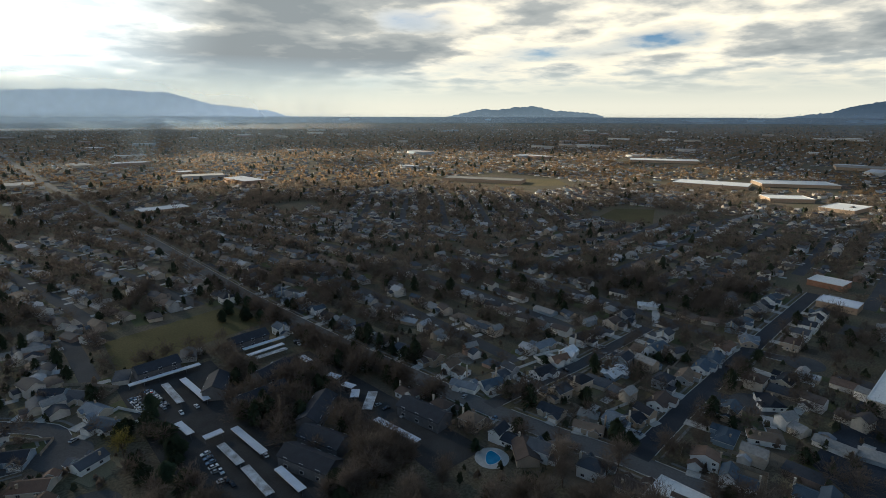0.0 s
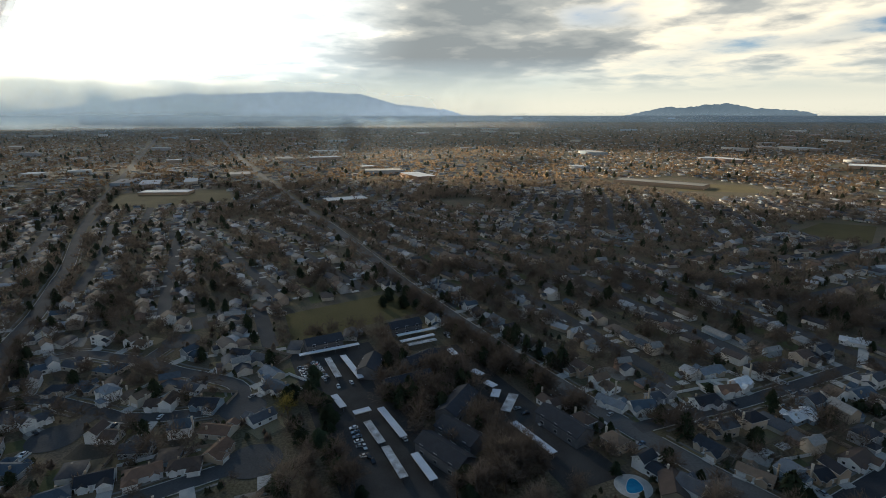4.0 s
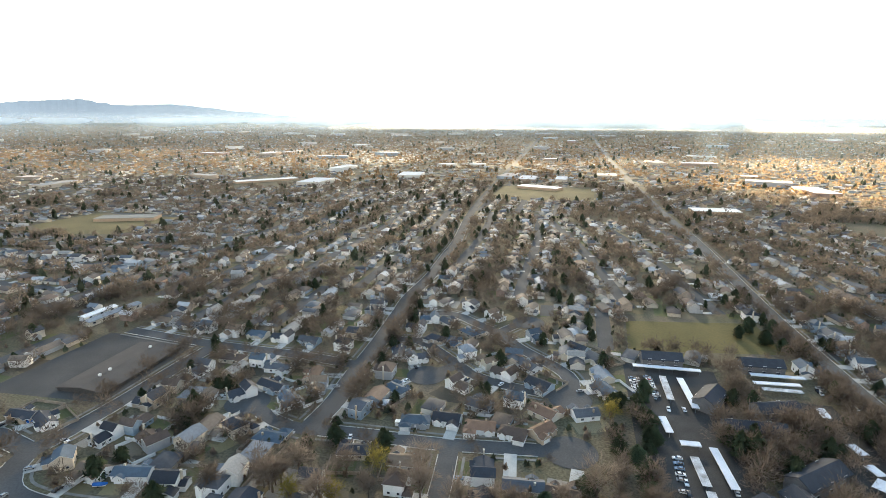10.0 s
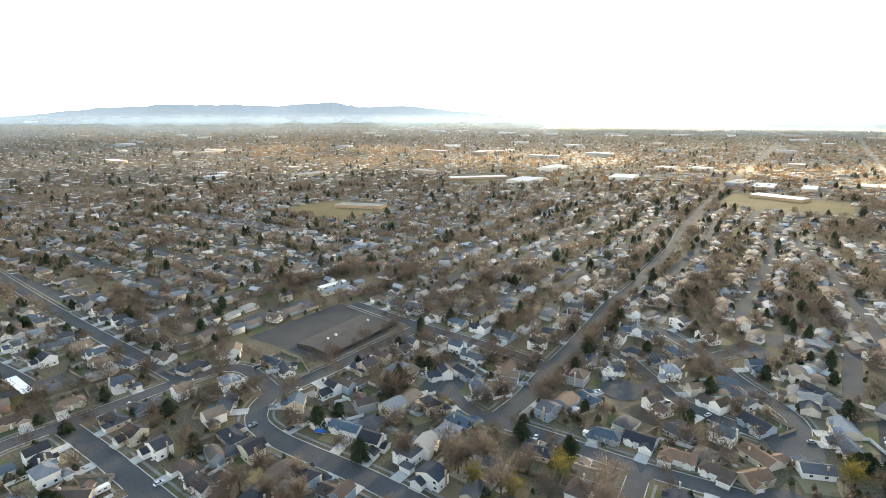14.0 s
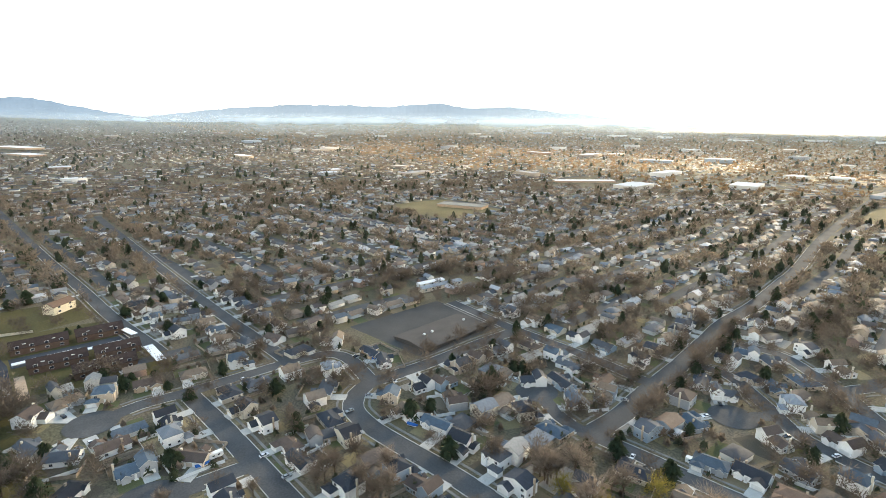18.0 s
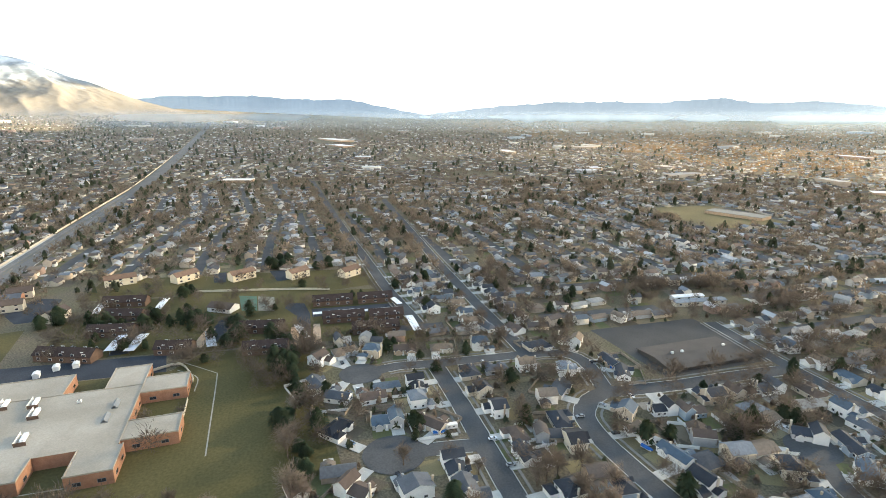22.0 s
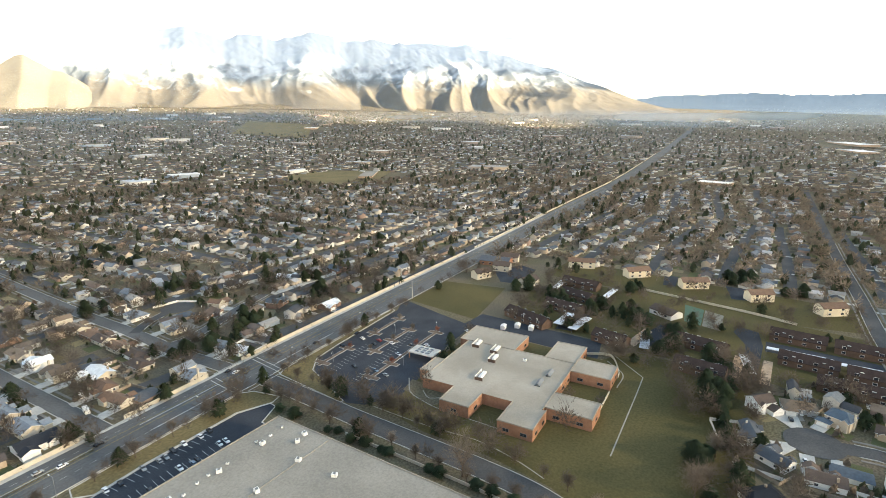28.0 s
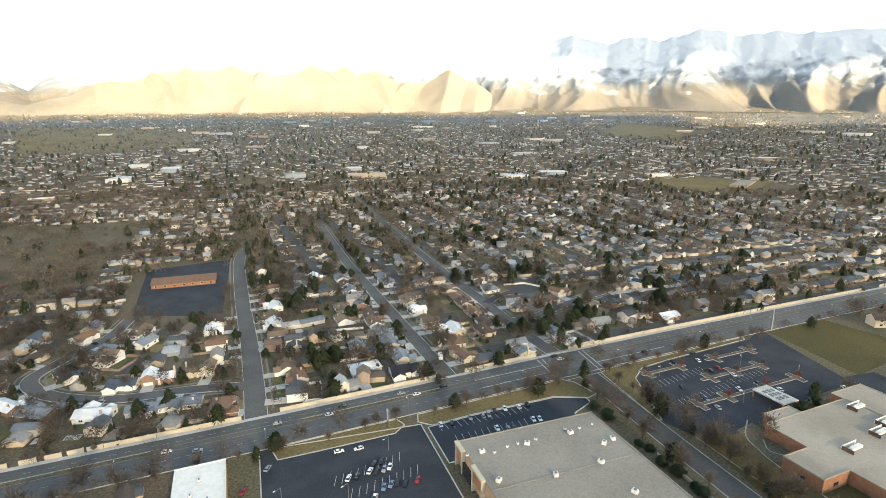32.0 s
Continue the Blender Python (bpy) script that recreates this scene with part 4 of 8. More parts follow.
# single houses by neighbourhood: x, y, roof colour (2: two storeys)
HOMES = {}
HOMES["loops"] = [(-82, 185, "g2"), (-57, 183, "s"), (-45, 187, "k"), (-31, 185, "o"), (-18, 184, "b"), (-7, 188, "o"), (-73, 158, "c"), (-53, 157, "t"), (-25, 158, "c"), (-11, 154, "g"), (2, 153, "b"), (-34, 201, "g"), (-7, 202, "o"), (-73, 205, "s"), (-84, 242, "c"), (-73, 238, "g"), (-70, 264, "c"), (-59, 261, "s"), (-49, 249, "l2"), (-38, 242, "t"), (-28, 232, "b"), (-17, 243, "g"), (-11, 225, "c"), (-108, 198, "t"), (-115, 208, "o"), (-128, 194, "c"), (-135, 211, "g"), (-114, 185, "s"), (-138, 185, "c"), (17, 242, "l"), (18, 227, "s"), (6, 270, "c")]
HOMES["loops_more"] = [(15, 259, "g"), (9, 205, "g")]
HOMES["curve"] = [(-259, 22, "t"), (-254, 35, "s2"), (-250, 71, "t"), (-248, 92, "s2"), (-221, 77, "c"), (-202, 76, "c2"), (-186, 77, "c2"), (-167, 78, "b"), (-156, 76, "c"), (-201, 47, "l2"), (-184, 48, "b"), (-190, 32, "s"), (-210, 29, "b"), (-214, 15, "g"), (-263, 118, "b"), (-240, 120, "c"), (-270, 104, "g"), (-280, 95, "t"), (-210, 121, "l2"), (-195, 110, "g"), (-172, 98, "c"), (-157, 97, "k2"), (-128, 98, "c2"), (-116, 99, "b"), (-133, 81, "c2"), (-170, 127, "s2"), (-155, 125, "t"), (-141, 128, "s"), (-125, 126, "k2"), (-213, 147, "c"), (-201, 146, "c"), (-168, 143, "k")]
HOMES["curve_more"] = [(-163, 153, "b"), (-149, 145, "b")]
HOMES["collector"] = [(-109, 128, "g2"), (-95, 123, "c2"), (-107, 158, "s"), (-150, 176, "t")]
HOMES["by_school"] = [(-252, 9, "b2"), (-190, 12, "k"), (-228, 7, "g"), (-153, 15, "b"), (-148, 34, "g2"), (-253, 52, "b")]
HOMES["south"] = [(-0, -211, "o"), (10, -250, "t"), (5, -280, "o"), (42, -247, "s"), (54, -278, "t"), (68, -267, "s"), (73, -315, "o"), (41, -296, "l"), (8, -303, "w"), (-32, -227, "o"), (-31, -209, "g"), (-34, -265, "g"), (-27, -330, "w"), (-27, -368, "o"), (-59, -388, "w"), (-66, -313, "t"), (-64, -292, "t"), (-64, -246, "l2"), (-63, -226, "w"), (-80, -212, "k"), (-120, -255, "w"), (-115, -240, "o"), (-112, -223, "o"), (-113, -339, "g"), (-172, -220, "w"), (-135, -248, "b"), (-194, -280, "b"), (-210, -290, "o"), (-212, -260, "t"), (-230, -259, "s"), (-246, -229, "w"), (-273, -298, "w")]
HOMES["south_more"] = [(-308, -282, "s")]
HOMES["north"] = [(145, 157, "l"), (155, 150, "s"), (157, 118, "c"), (158, 101, "t"), (168, 96, "l2"), (180, 92, "k"), (198, 92, "b"), (228, 95, "t"), (244, 94, "s"), (258, 94, "s"), (276, 96, "o"), (294, 91, "l"), (233, 61, "k"), (259, 63, "k"), (192, 63, "s"), (170, 62, "o2"), (168, 50, "s"), (202, 53, "t"), (207, 161, "l"), (199, 145, "o"), (210, 147, "w"), (207, 119, "w"), (249, 120, "s"), (182, 142, "k"), (306, 154, "w")]
CODES = {"c": "charcoal", "g": "grey", "b": "brown", "t": "tan", "k": "black", "l": "light grey", "o": "orange-brown", "s": "slate-blue", "w": "white"}


def street_side(x, y):
    """The nearest street edge to a house and the way the house turns to it."""
    q, best = Vector((x, y)), None
    for name, line in LINES.items():
        for p in line:
            d = (p - q).length - STREETS[name][0] / 2
            if best is None or d < best[0]:
                best = (d, p, STREETS[name][0] / 2)
    for bx, by, r in BULBS:
        p = Vector((bx, by))
        if (p - q).length - r < best[0]:
            best = ((p - q).length - r, p, r)
    n = (q - best[1]).normalized()
    return math.degrees(math.atan2(n.y, n.x)) - 90, best[1] + n * best[2]


for group in HOMES.values():
    for x, y, code in group:
        if -260 < y < -195:
            y = min(y, -211 + 0.06 * min(x, 0) + 0.05 * max(x, 0))
        turn, edge = street_side(x, y)
        PLACED.append((x, y, turn, edge, code))
        mark_rect(x - 6, x + 6, y - 6, y + 6, 4)


def in_view(x, y):
    """The camera never turns to the north-east quarter, nor looks straight down."""
    az = math.degrees(math.atan2(-x, y)) % 360
    return math.hypot(x, y) > 118 and not 206 < az < 272



def lots_along(name, gap=14.2, back=15.2, lo=8.0, reach=430, kinds=None, skip=()):
    """House plots along both sides of a street: (x, y, turn, street side point)."""
    line, w = LINES[name], STREETS[name][0]
    nn = normals(line)
    for side in (-1, 1):
        if side in skip:
            continue
        run = lo
        for k in range(1, len(line)):
            run += (line[k] - line[k - 1]).length
            if run < gap:
                continue
            p, n = line[k], nn[k] * side
            q = p + n * (w / 2 + back - 4.5)
            if q.length > reach:
                continue
            if taken(q.x, q.y, 7) or any(taken(q.x + dx, q.y + dy, 5) for dx in (-5, 5) for dy in (-5, 5)):
                continue
            if not in_view(q.x, q.y) or any(abs(h[0] - q.x) < 11 and abs(h[1] - q.y) < 11 for h in PLACED):
                continue
            run = rng.uniform(-1.5, 1.5)
            turn = math.degrees(math.atan2(n.y, n.x)) - 90
            PLACED.append((q.x, q.y, turn, p + n * (w / 2), ""))
            mark_rect(q.x - 6, q.x + 6, q.y - 6, q.y + 6, 4)


for nm in ("close_a", "loop_a", "loop_b", "curve", "straight", "bend", "west_street", "close_e", "close_f", "close_b", "close_c", "close_d", "link_a", "collector", "basin_street",
           "south_a", "south_b", "south_c", "south_loop", "long_street", "dark_street", "north_street", "north_lane", "avenue"):
    lots_along(nm)


DRIVES = []


def build_houses():
    near = sorted(PLACED, key=lambda q: (not q[4], math.hypot(q[0], q[1])))[:300]
    for k, (x, y, turn, edge, code) in enumerate(near):
        south = y < -195
        plan = rng.choice((0, 3, 5, 5, 2, 0) if south else (0, 1, 2, 1, 4, 6, 3, 2))
        wall = rng.choice(("white", "cream", "white", "brick", "cream", "cream", "white") if south else ("white", "grey", "blue-grey", "white", "cream", "white", "beige", "white", "tan", "white"))
        roof = rng.choice(("brown", "tan", "light grey", "light grey", "orange-brown", "tan", "white") if south else ("charcoal", "grey", "brown", "slate-blue", "charcoal", "black", "brown", "grey", "tan"))
        if code:
            roof = CODES[code[0]]
            plan = rng.choice((1, 4, 6)) if code[-1] == "2" else rng.choice((0, 2, 3, 5, 0))
        mirror = rng.random() < 0.5
        size = rng.uniform(0.98, 1.15) if south else rng.uniform(0.86, 0.98)
        gap = min((math.hypot(q[0] - x, q[1] - y) for q in near if q[0] != x or q[1] != y), default=20)
        size = max(0.78, min(size, gap / 14.0))
        house(plan, x, y, turn, wall, roof, mirror, size=size)
        # driveway from the garage to the kerb
        gx, gy, gw = PLANS[plan]["garage"]
        gx, gy, gw = (-gx if mirror else gx) * 0.80 * size, gy * 0.82 * size, gw * 0.8 * size
        m = pose(x, y, 0, 0, 0, turn)
        d = (Vector((x, y)) - edge).length
        bm = bmesh.new()
        box(bm, gx - gw / 2 - 0.6, gx + gw / 2 + 0.6, -d - 0.2, gy - 0.1, 0.05, 0.24 + 0.003 * (k % 20))
        ob = part("driveway", bm, M["concrete"], None)
        ob.matrix_basis = m
        tagged(ob, "pale concrete driveway leading to a garage", "driveway", kind="structure")
        DRIVES.append((m, gx, gy, d))


build_houses()


# ---- the rest of the town: streets in blocks, houses and crowns beyond picking apart ----
def synth_town():
    """Blocks of streets and house plots out to the benches, keeping clear of what is built."""
    g = np.random.default_rng(11)
    roads, homes = [], []
    side = 340.0
    for bi in range(-9, 9):
        for bj in range(-9, 9):
            cx, cy = (bi + 0.5) * side, (bj + 0.5) * side
            r = math.hypot(cx, cy)
            if r > 3000:
                continue
            along_x = g.random() < 0.5
            tilt = g.normal(0, 0.05) + (0.3 * g.standard_normal() if g.random() < 0.25 else 0)
            step = g.uniform(50, 58)
            off = g.uniform(0, 20)
            ca, sa = math.cos(tilt), math.sin(tilt)
            for v in np.arange(-side / 2 + off, side / 2, step):
                u = np.arange(-side / 2, side / 2 + 1, 10.0)
                w = np.full_like(u, v) + 4 * np.sin(u / 70 + off)
                px, py = (u, w) if along_x else (w, u)
                X, Y = cx + px * ca - py * sa, cy + px * sa + py * ca
                ok = ~taken(X, Y, 7) & (np.hypot(X, Y) > 240)
                if r < 2200:
                    for k in range(len(u) - 1):
                        if ok[k] and ok[k + 1]:
                            roads.append((X[k], Y[k], X[k + 1], Y[k + 1], 0.004 * ((bi * 5 + bj * 3) % 11)))
                hu = np.arange(-side / 2 + 8, side / 2, g.uniform(12.6, 14.6))
                hu = hu + g.normal(0, 1.6, len(hu))
                for s in (-1, 1):
                    hv = v + s * 13.5 + g.normal(0, 1.8, len(hu)) + 4 * np.sin(hu / 70 + off)
                    px, py = (hu, hv) if along_x else (hv, hu)
                    HX, HY = cx + px * ca - py * sa, cy + px * sa + py * ca
                    for a, b in zip(HX, HY):
                        homes.append((a, b, tilt + ((0 if s > 0 else math.pi) if along_x else -s * math.pi / 2)))
    return np.array(roads), np.array(homes)


def build_far_town():
    roads, homes = synth_town()
    for x, y, turn, edge, code in sorted(PLACED, key=lambda q: (not q[4], math.hypot(q[0], q[1])))[300:]:
        homes = np.vstack([homes, (x, y, math.radians(turn))])
    far_extra = len(PLACED) - 300
    inside = np.hypot(homes[:, 0], homes[:, 1])
    own = np.zeros(len(homes), bool)
    if far_extra > 0:
        own[-far_extra:] = True
    free = ~taken(homes[:, 0], homes[:, 1], 7) & ~taken(homes[:, 0] + 6, homes[:, 1], 1) & ~taken(homes[:, 0] - 6, homes[:, 1], 1) & ~taken(homes[:, 0], homes[:, 1] + 6, 1) & ~taken(homes[:, 0], homes[:, 1] - 6, 1)
    g = np.random.default_rng(3)
    keep = own | (free & (inside > 150) & (inside < 3080) & (g.random(len(homes)) < np.where(inside > 2000, 0.3, np.where(inside > 900, 0.6, 0.92))))
    keep &= ~((homes[:, 0] > 120) & (homes[:, 1] > 95) & (inside < 800) & (g.random(len(homes)) < 0.15))
    az = np.degrees(np.arctan2(-homes[:, 0], homes[:, 1])) % 360
    homes = homes[keep & ~((az > 206) & (az < 272))]
    for hx, hy, ht in homes[np.hypot(homes[:, 0], homes[:, 1]) < 1000]:
        mark_rect(hx - 6, hx + 6, hy - 6, hy + 6, 4)
    away = np.hypot(homes[:, 0], homes[:, 1]) > 900
    homes[away, :2] += g.normal(0, 5.0, (away.sum(), 2))
    # roads
    d = roads[:, 2:4] - roads[:, :2]
    n = np.stack([-d[:, 1], d[:, 0]], 1) / np.linalg.norm(d, axis=1)[:, None] * 4.2
    quad = np.stack([roads[:, :2] - n, roads[:, 2:4] - n, roads[:, 2:4] + n, roads[:, :2] + n], 1)
    z = terrain(quad[..., 0], quad[..., 1]) + np.where(np.hypot(quad[..., 0], quad[..., 1]) > 1000, 0.35, 0.02) + roads[:, 4][:, None]
    V = np.concatenate([quad, z[..., None]], -1).reshape(-1, 3)
    i = np.arange(len(quad))[:, None] * 4
    ob = big_mesh("road", V, np.concatenate([i + [0, 1, 2], i + [0, 2, 3]]), M["asphalt"])
    tagged(ob, "grey asphalt streets of the far neighbourhoods", "road", kind="structure")
    for a in roads[np.hypot(roads[:, 0], roads[:, 1]) < 1600]:
        mark_line([Vector(a[:2]), Vector(a[2:4])], 4.5, 1)
    # houses: walls and roofs of a few simple plans
    forms_w, forms_r = [], []
    for blocks in ([(-7.5, 7.5, -4.5, 4.5, 2.9, 2.2, "x", 0), (1.5, 7.5, -7.5, -4.5, 2.8, 1.6, "y", 0)], [(-6, 6, -4.5, 4.5, 5.3, 2.3, "x", 0), (-6, 0, -8, -4.5, 2.8, 1.6, "y", 0)],
                   [(-8.5, 8.5, -4.3, 4.3, 2.8, 1.9, "x", 0)], [(-7, 7, -5, 5, 2.9, 2.2, "x", 4.5)], [(-8, 0, -4.5, 4.5, 2.9, 2.0, "x", 0), (0, 7, -5.5, 5, 5.0, 2.0, "y", 0)]):
        wv, wf, rv, rf = [], [], [], []
        for x0, x1, y0, y1, h, rise, along, hip in blocks:
            a, b, c, e = gable(x0, x1, y0, y1, 0, h, rise, along, hip=hip)
            for src, V0, F0, keepf in ((b, wv, wf, None), (e[:4] if hip else e[:2], rv, rf, None)):
                base = len(V0)
                for f in src:
                    for q in range(1, len(f) - 1):
                        F0.append((f[0] + base, f[q] + base, f[q + 1] + base))
            wv += a
            rv += c
        forms_w.append((np.array(wv, float), np.array(wf)))
        # join the roof of one house into one island, so that it takes one colour
        used = np.array(rf)
        forms_r.append((np.array(rv, float), used))
    g = np.random.default_rng(8)
    turn = homes[:, 2] + g.normal(0, 0.18, len(homes))
    size = np.column_stack([g.uniform(0.56, 0.86, len(homes)), g.uniform(0.62, 0.86, len(homes)), g.uniform(0.62, 0.9, len(homes))])
    place = np.column_stack([homes[:, 0], homes[:, 1], terrain(homes[:, 0], homes[:, 1])])
    size *= (1 - 0.55 * np.clip((np.hypot(homes[:, 0], homes[:, 1]) - 1000) / 2100, 0, 1))[:, None]
    r = np.hypot(homes[:, 0], homes[:, 1])
    for tier, fw, fr in ((r < 900, forms_w, forms_r), (r >= 900, forms_w[2:3], forms_r[2:3])):
        where = "middle" if tier is not None and fw is forms_w else "far"
        tagged(scatter(where + "_house_walls", fw, place[tier], turn[tier], size[tier], M["far_walls"]), "walls of the many distant houses in mixed pale siding and brick", "houses", kind="stuff")
        tagged(scatter(where + "_house_roofs", fr, place[tier], turn[tier], size[tier], M["far_roofs"]), "shingle roofs of the many distant houses, grey, brown and white", "roofs", kind="stuff")
    # yards and driveways round them, and round the single houses
    near = np.array([(q[0], q[1], math.radians(q[2])) for q in PLACED])
    all_ = np.vstack([homes[r < 1500], near])
    g = np.random.default_rng(31)
    n = len(all_)

    def slab(x0, x1, y0, y1):
        return (np.array([(x0, y0, 1), (x1, y0, 1), (x1, y1, 1), (x0, y1, 1)], float), np.array([(0, 1, 2), (0, 2, 3)]))
    z = np.zeros(n)
    place = np.column_stack([all_[:, :2], terrain(all_[:, 0], all_[:, 1])])
    for name, forms, keep, lo, hi, m, lab in (("front_lawns", [slab(-7.5, 0.5, -10, -4), slab(-7, 7, -10, -3.5)], 0.95, 0.008, 0.018, "yards", "small winter front lawns, olive to straw"), ("back_yards", [slab(-7.8, 7.8, 3, 13), slab(-7.8, 1, 3, 12), slab(-2, 7.6, 4, 13)], 0.95, 0.0, 0.007, "yards", "back yards of dull grass and bare soil"), ("far_driveways", [slab(1.2, 5.2, -11, -5), slab(-5.4, -1.2, -11, -5)], 0.45, 0.045, 0.06, "concrete", "pale concrete driveways of the distant houses")):
        k = g.random(n) < keep
        if name == "far_driveways":
            k[-len(near):] = False
        k &= ~taken(all_[:, 0], all_[:, 1], 2)
        tagged(scatter(name, forms, place[k], all_[k, 2], np.column_stack([g.uniform(0.85, 1.0, k.sum()), g.uniform(0.85, 1.0, k.sum()), g.uniform(lo, hi, k.sum())]), M[m]), lab, "yards" if "drive" not in name else "driveways", kind="stuff")
    return homes


build_far_town()


def build_far_shops():
    g = np.random.default_rng(77)
    n = 200
    r, a = g.uniform(1000, 2850, n), np.radians(g.uniform(-82, 200, n))
    P = np.column_stack([-np.sin(a) * r, np.cos(a) * r])
    P = P[(r > 2300) | ~taken(P[:, 0], P[:, 1], 3)]
    k = len(P)
    V = np.array([(x, y, z) for z in (0, 1) for x, y in ((-0.5, -0.5), (0.5, -0.5), (0.5, 0.5), (-0.5, 0.5))], float)
    side = np.array([(0, 1, 5), (0, 5, 4), (1, 2, 6), (1, 6, 5), (2, 3, 7), (2, 7, 6), (3, 0, 4), (3, 4, 7)])
    size = np.column_stack([g.uniform(25, 90, k), g.uniform(18, 45, k), g.uniform(5, 9, k)])
    place = np.column_stack([P, terrain(P[:, 0], P[:, 1])])
    turn = np.where(g.random(k) < 0.5, 0, math.pi / 2) + g.normal(0, 0.1, k)
    tagged(scatter("far_shop_walls", [(V, side)], place, turn, size, M["far_walls"]), "walls of distant low commercial buildings", "buildings", kind="stuff")
    M["far_flat_roofs"] = mat("far_flat_roofs", (0.5, 0.5, 0.5), (0.42, 0.41, 0.40), 0.01, island=[(0.62, 0.62, 0.6), (0.40, 0.37, 0.33), (0.5, 0.52, 0.55), (0.28, 0.26, 0.24)], speck=0.1)
    tagged(scatter("far_shop_roofs", [(V, np.array([(4, 5, 6), (4, 6, 7)]))], place, turn, size, M["far_flat_roofs"]), "pale flat roofs of distant commercial buildings", "roofs", kind="stuff")


build_far_shops()



M["gravel_bed"] = mat("gravel_and_bark", (0.10, 0.075, 0.055), (0.17, 0.13, 0.10), 0.3, fine=6, speck=0.35)


# ---- particular buildings and grounds ----
def rooftop_unit(x, y, z, s=1.0, turn=0.0, long=False):
    t = tagged(new("rooftop_unit"), "white metal air handler on a flat roof" if long else "pale metal vent unit on a flat roof", "roof unit", "rooftop units")
    t.matrix_basis = pose(x, y, z, 0, 0, turn)
    bm = bmesh.new()
    box(bm, -0.9 * s, 0.9 * s, -0.7 * s, 0.7 * s, 0.15, 1.2 * s)
    casing = part("casing", bm, M["white"], t)
    bm = bmesh.new()
    box(bm, -1.0 * s, 1.0 * s, -0.8 * s, 0.8 * s, 0, 0.15)
    part("kerb_frame", bm, M["steel"], t)
    bm = bmesh.new()
    bmesh.ops.create_cone(bm, cap_ends=True, segments=10, radius1=0.45 * s, radius2=0.45 * s, depth=0.25, matrix=Matrix.Translation((0, 0, 1.2 * s + 0.12)))
    part("fan", bm, M["steel"], casing)
    return t


def air_handler(x, y, z, turn):
    """A long ribbed roof unit with a fan box and an intake hood."""
    t = tagged(new("air_handler"), "long white ribbed air handler on the school roof", "roof unit", "air handlers")
    t.matrix_basis = pose(x, y, z, 0, 0, turn)
    for name, (x0, x1, y0, y1, z0, z1), m in (("kerb_frame", (-3.3, 3.0, -0.85, 0.85, 0, 0.2), "steel"), ("casing", (-3.2, 2.2, -0.75, 0.75, 0.2, 1.25), "white"), ("fan_box", (2.2, 2.9, -0.65, 0.65, 0.2, 1.05), "white"), ("intake_hood", (-3.7, -3.2, -0.6, 0.6, 0.5, 1.1), "steel")):
        bm = bmesh.new()
        box(bm, x0, x1, y0, y1, z0, z1)
        part(name, bm, M[m], t)
    for k in range(5):
        bm = bmesh.new()
        box(bm, -2.8 + k * 1.1, -2.7 + k * 1.1, -0.79, 0.79, 0.25, 1.29)
        part("rib", bm, M["white"], t)
    return t


def flat_building(name, label, cat, blocks, height, wall, roof, centre=(0, 0), turn=0.0, windows=True, parapet=0.5):
    """A flat-roofed building of butted blocks (x0, x1, y0, y1), with parapets and window bands on its outer walls."""
    t = tagged(new(name), label, cat)
    cx, cy = centre
    t.matrix_basis = pose(cx, cy, 0, 0, 0, turn)
    for x0, x1, y0, y1 in blocks:
        mark_rect(x0, x1, y0, y1, 4)
        x0, x1, y0, y1 = x0 - cx, x1 - cx, y0 - cy, y1 - cy
        bm = bmesh.new()
        box(bm, x0, x1, y0, y1, 0, height)
        part("wall", bm, wall, t)
        bm = bmesh.new()
        box(bm, x0 + 0.004, x1 - 0.004, y0 + 0.004, y1 - 0.004, height + 0.004, height + 0.12)
        part("roof", bm, roof, t)
        edges = [(x0, y0, x1, y0), (x1, y0, x1, y1), (x1, y1, x0, y1), (x0, y1, x0, y0)]
        for ax, ay, bx, by in edges:
            mx, my = (ax + bx) / 2, (ay + by) / 2
            d = Vector((bx - ax, by - ay))
            n = Vector((d.y, -d.x)).normalized()
            ox, oy = mx + n.x * 0.6 + cx, my + n.y * 0.6 + cy
            if any(p0 < ox < p1 and q0 < oy < q1 for p0, p1, q0, q1 in blocks):
                continue
            rot = math.atan2(d.y, d.x)
            if parapet:
                bm = bmesh.new()
                box(bm, -d.length / 2 - 0.15, d.length / 2 + 0.15, -0.15, 0.15, height, height + parapet)
                ob = part("parapet", bm, M["white"] if wall is M["soundwall"] else roof, t)
                ob.matrix_basis = Matrix.Translation((mx - n.x * 0.16, my - n.y * 0.16, 0)) @ Matrix.Rotation(rot, 4, "Z")
            if windows:
                count = int(d.length // 7)
                for j in range(count):
                    f = (j + 0.5) / count - 0.5
                    bm = bmesh.new()
                    box(bm, -1.3, 1.3, -0.05, 0.06, 1.3, 2.7, 0)
                    for s_ in (-0.62, 0.62):
                        box(bm, s_ - 0.56, s_ + 0.56, -0.08, 0.02, 1.4, 2.6, 1)
                    ob = part("window", bm, [M["steel"], M["glass"]], t)
                    ob.matrix_basis = Matrix.Translation((mx + d.x * f, my + d.y * f, 0)) @ Matrix.Rotation(rot, 4, "Z")
    return t


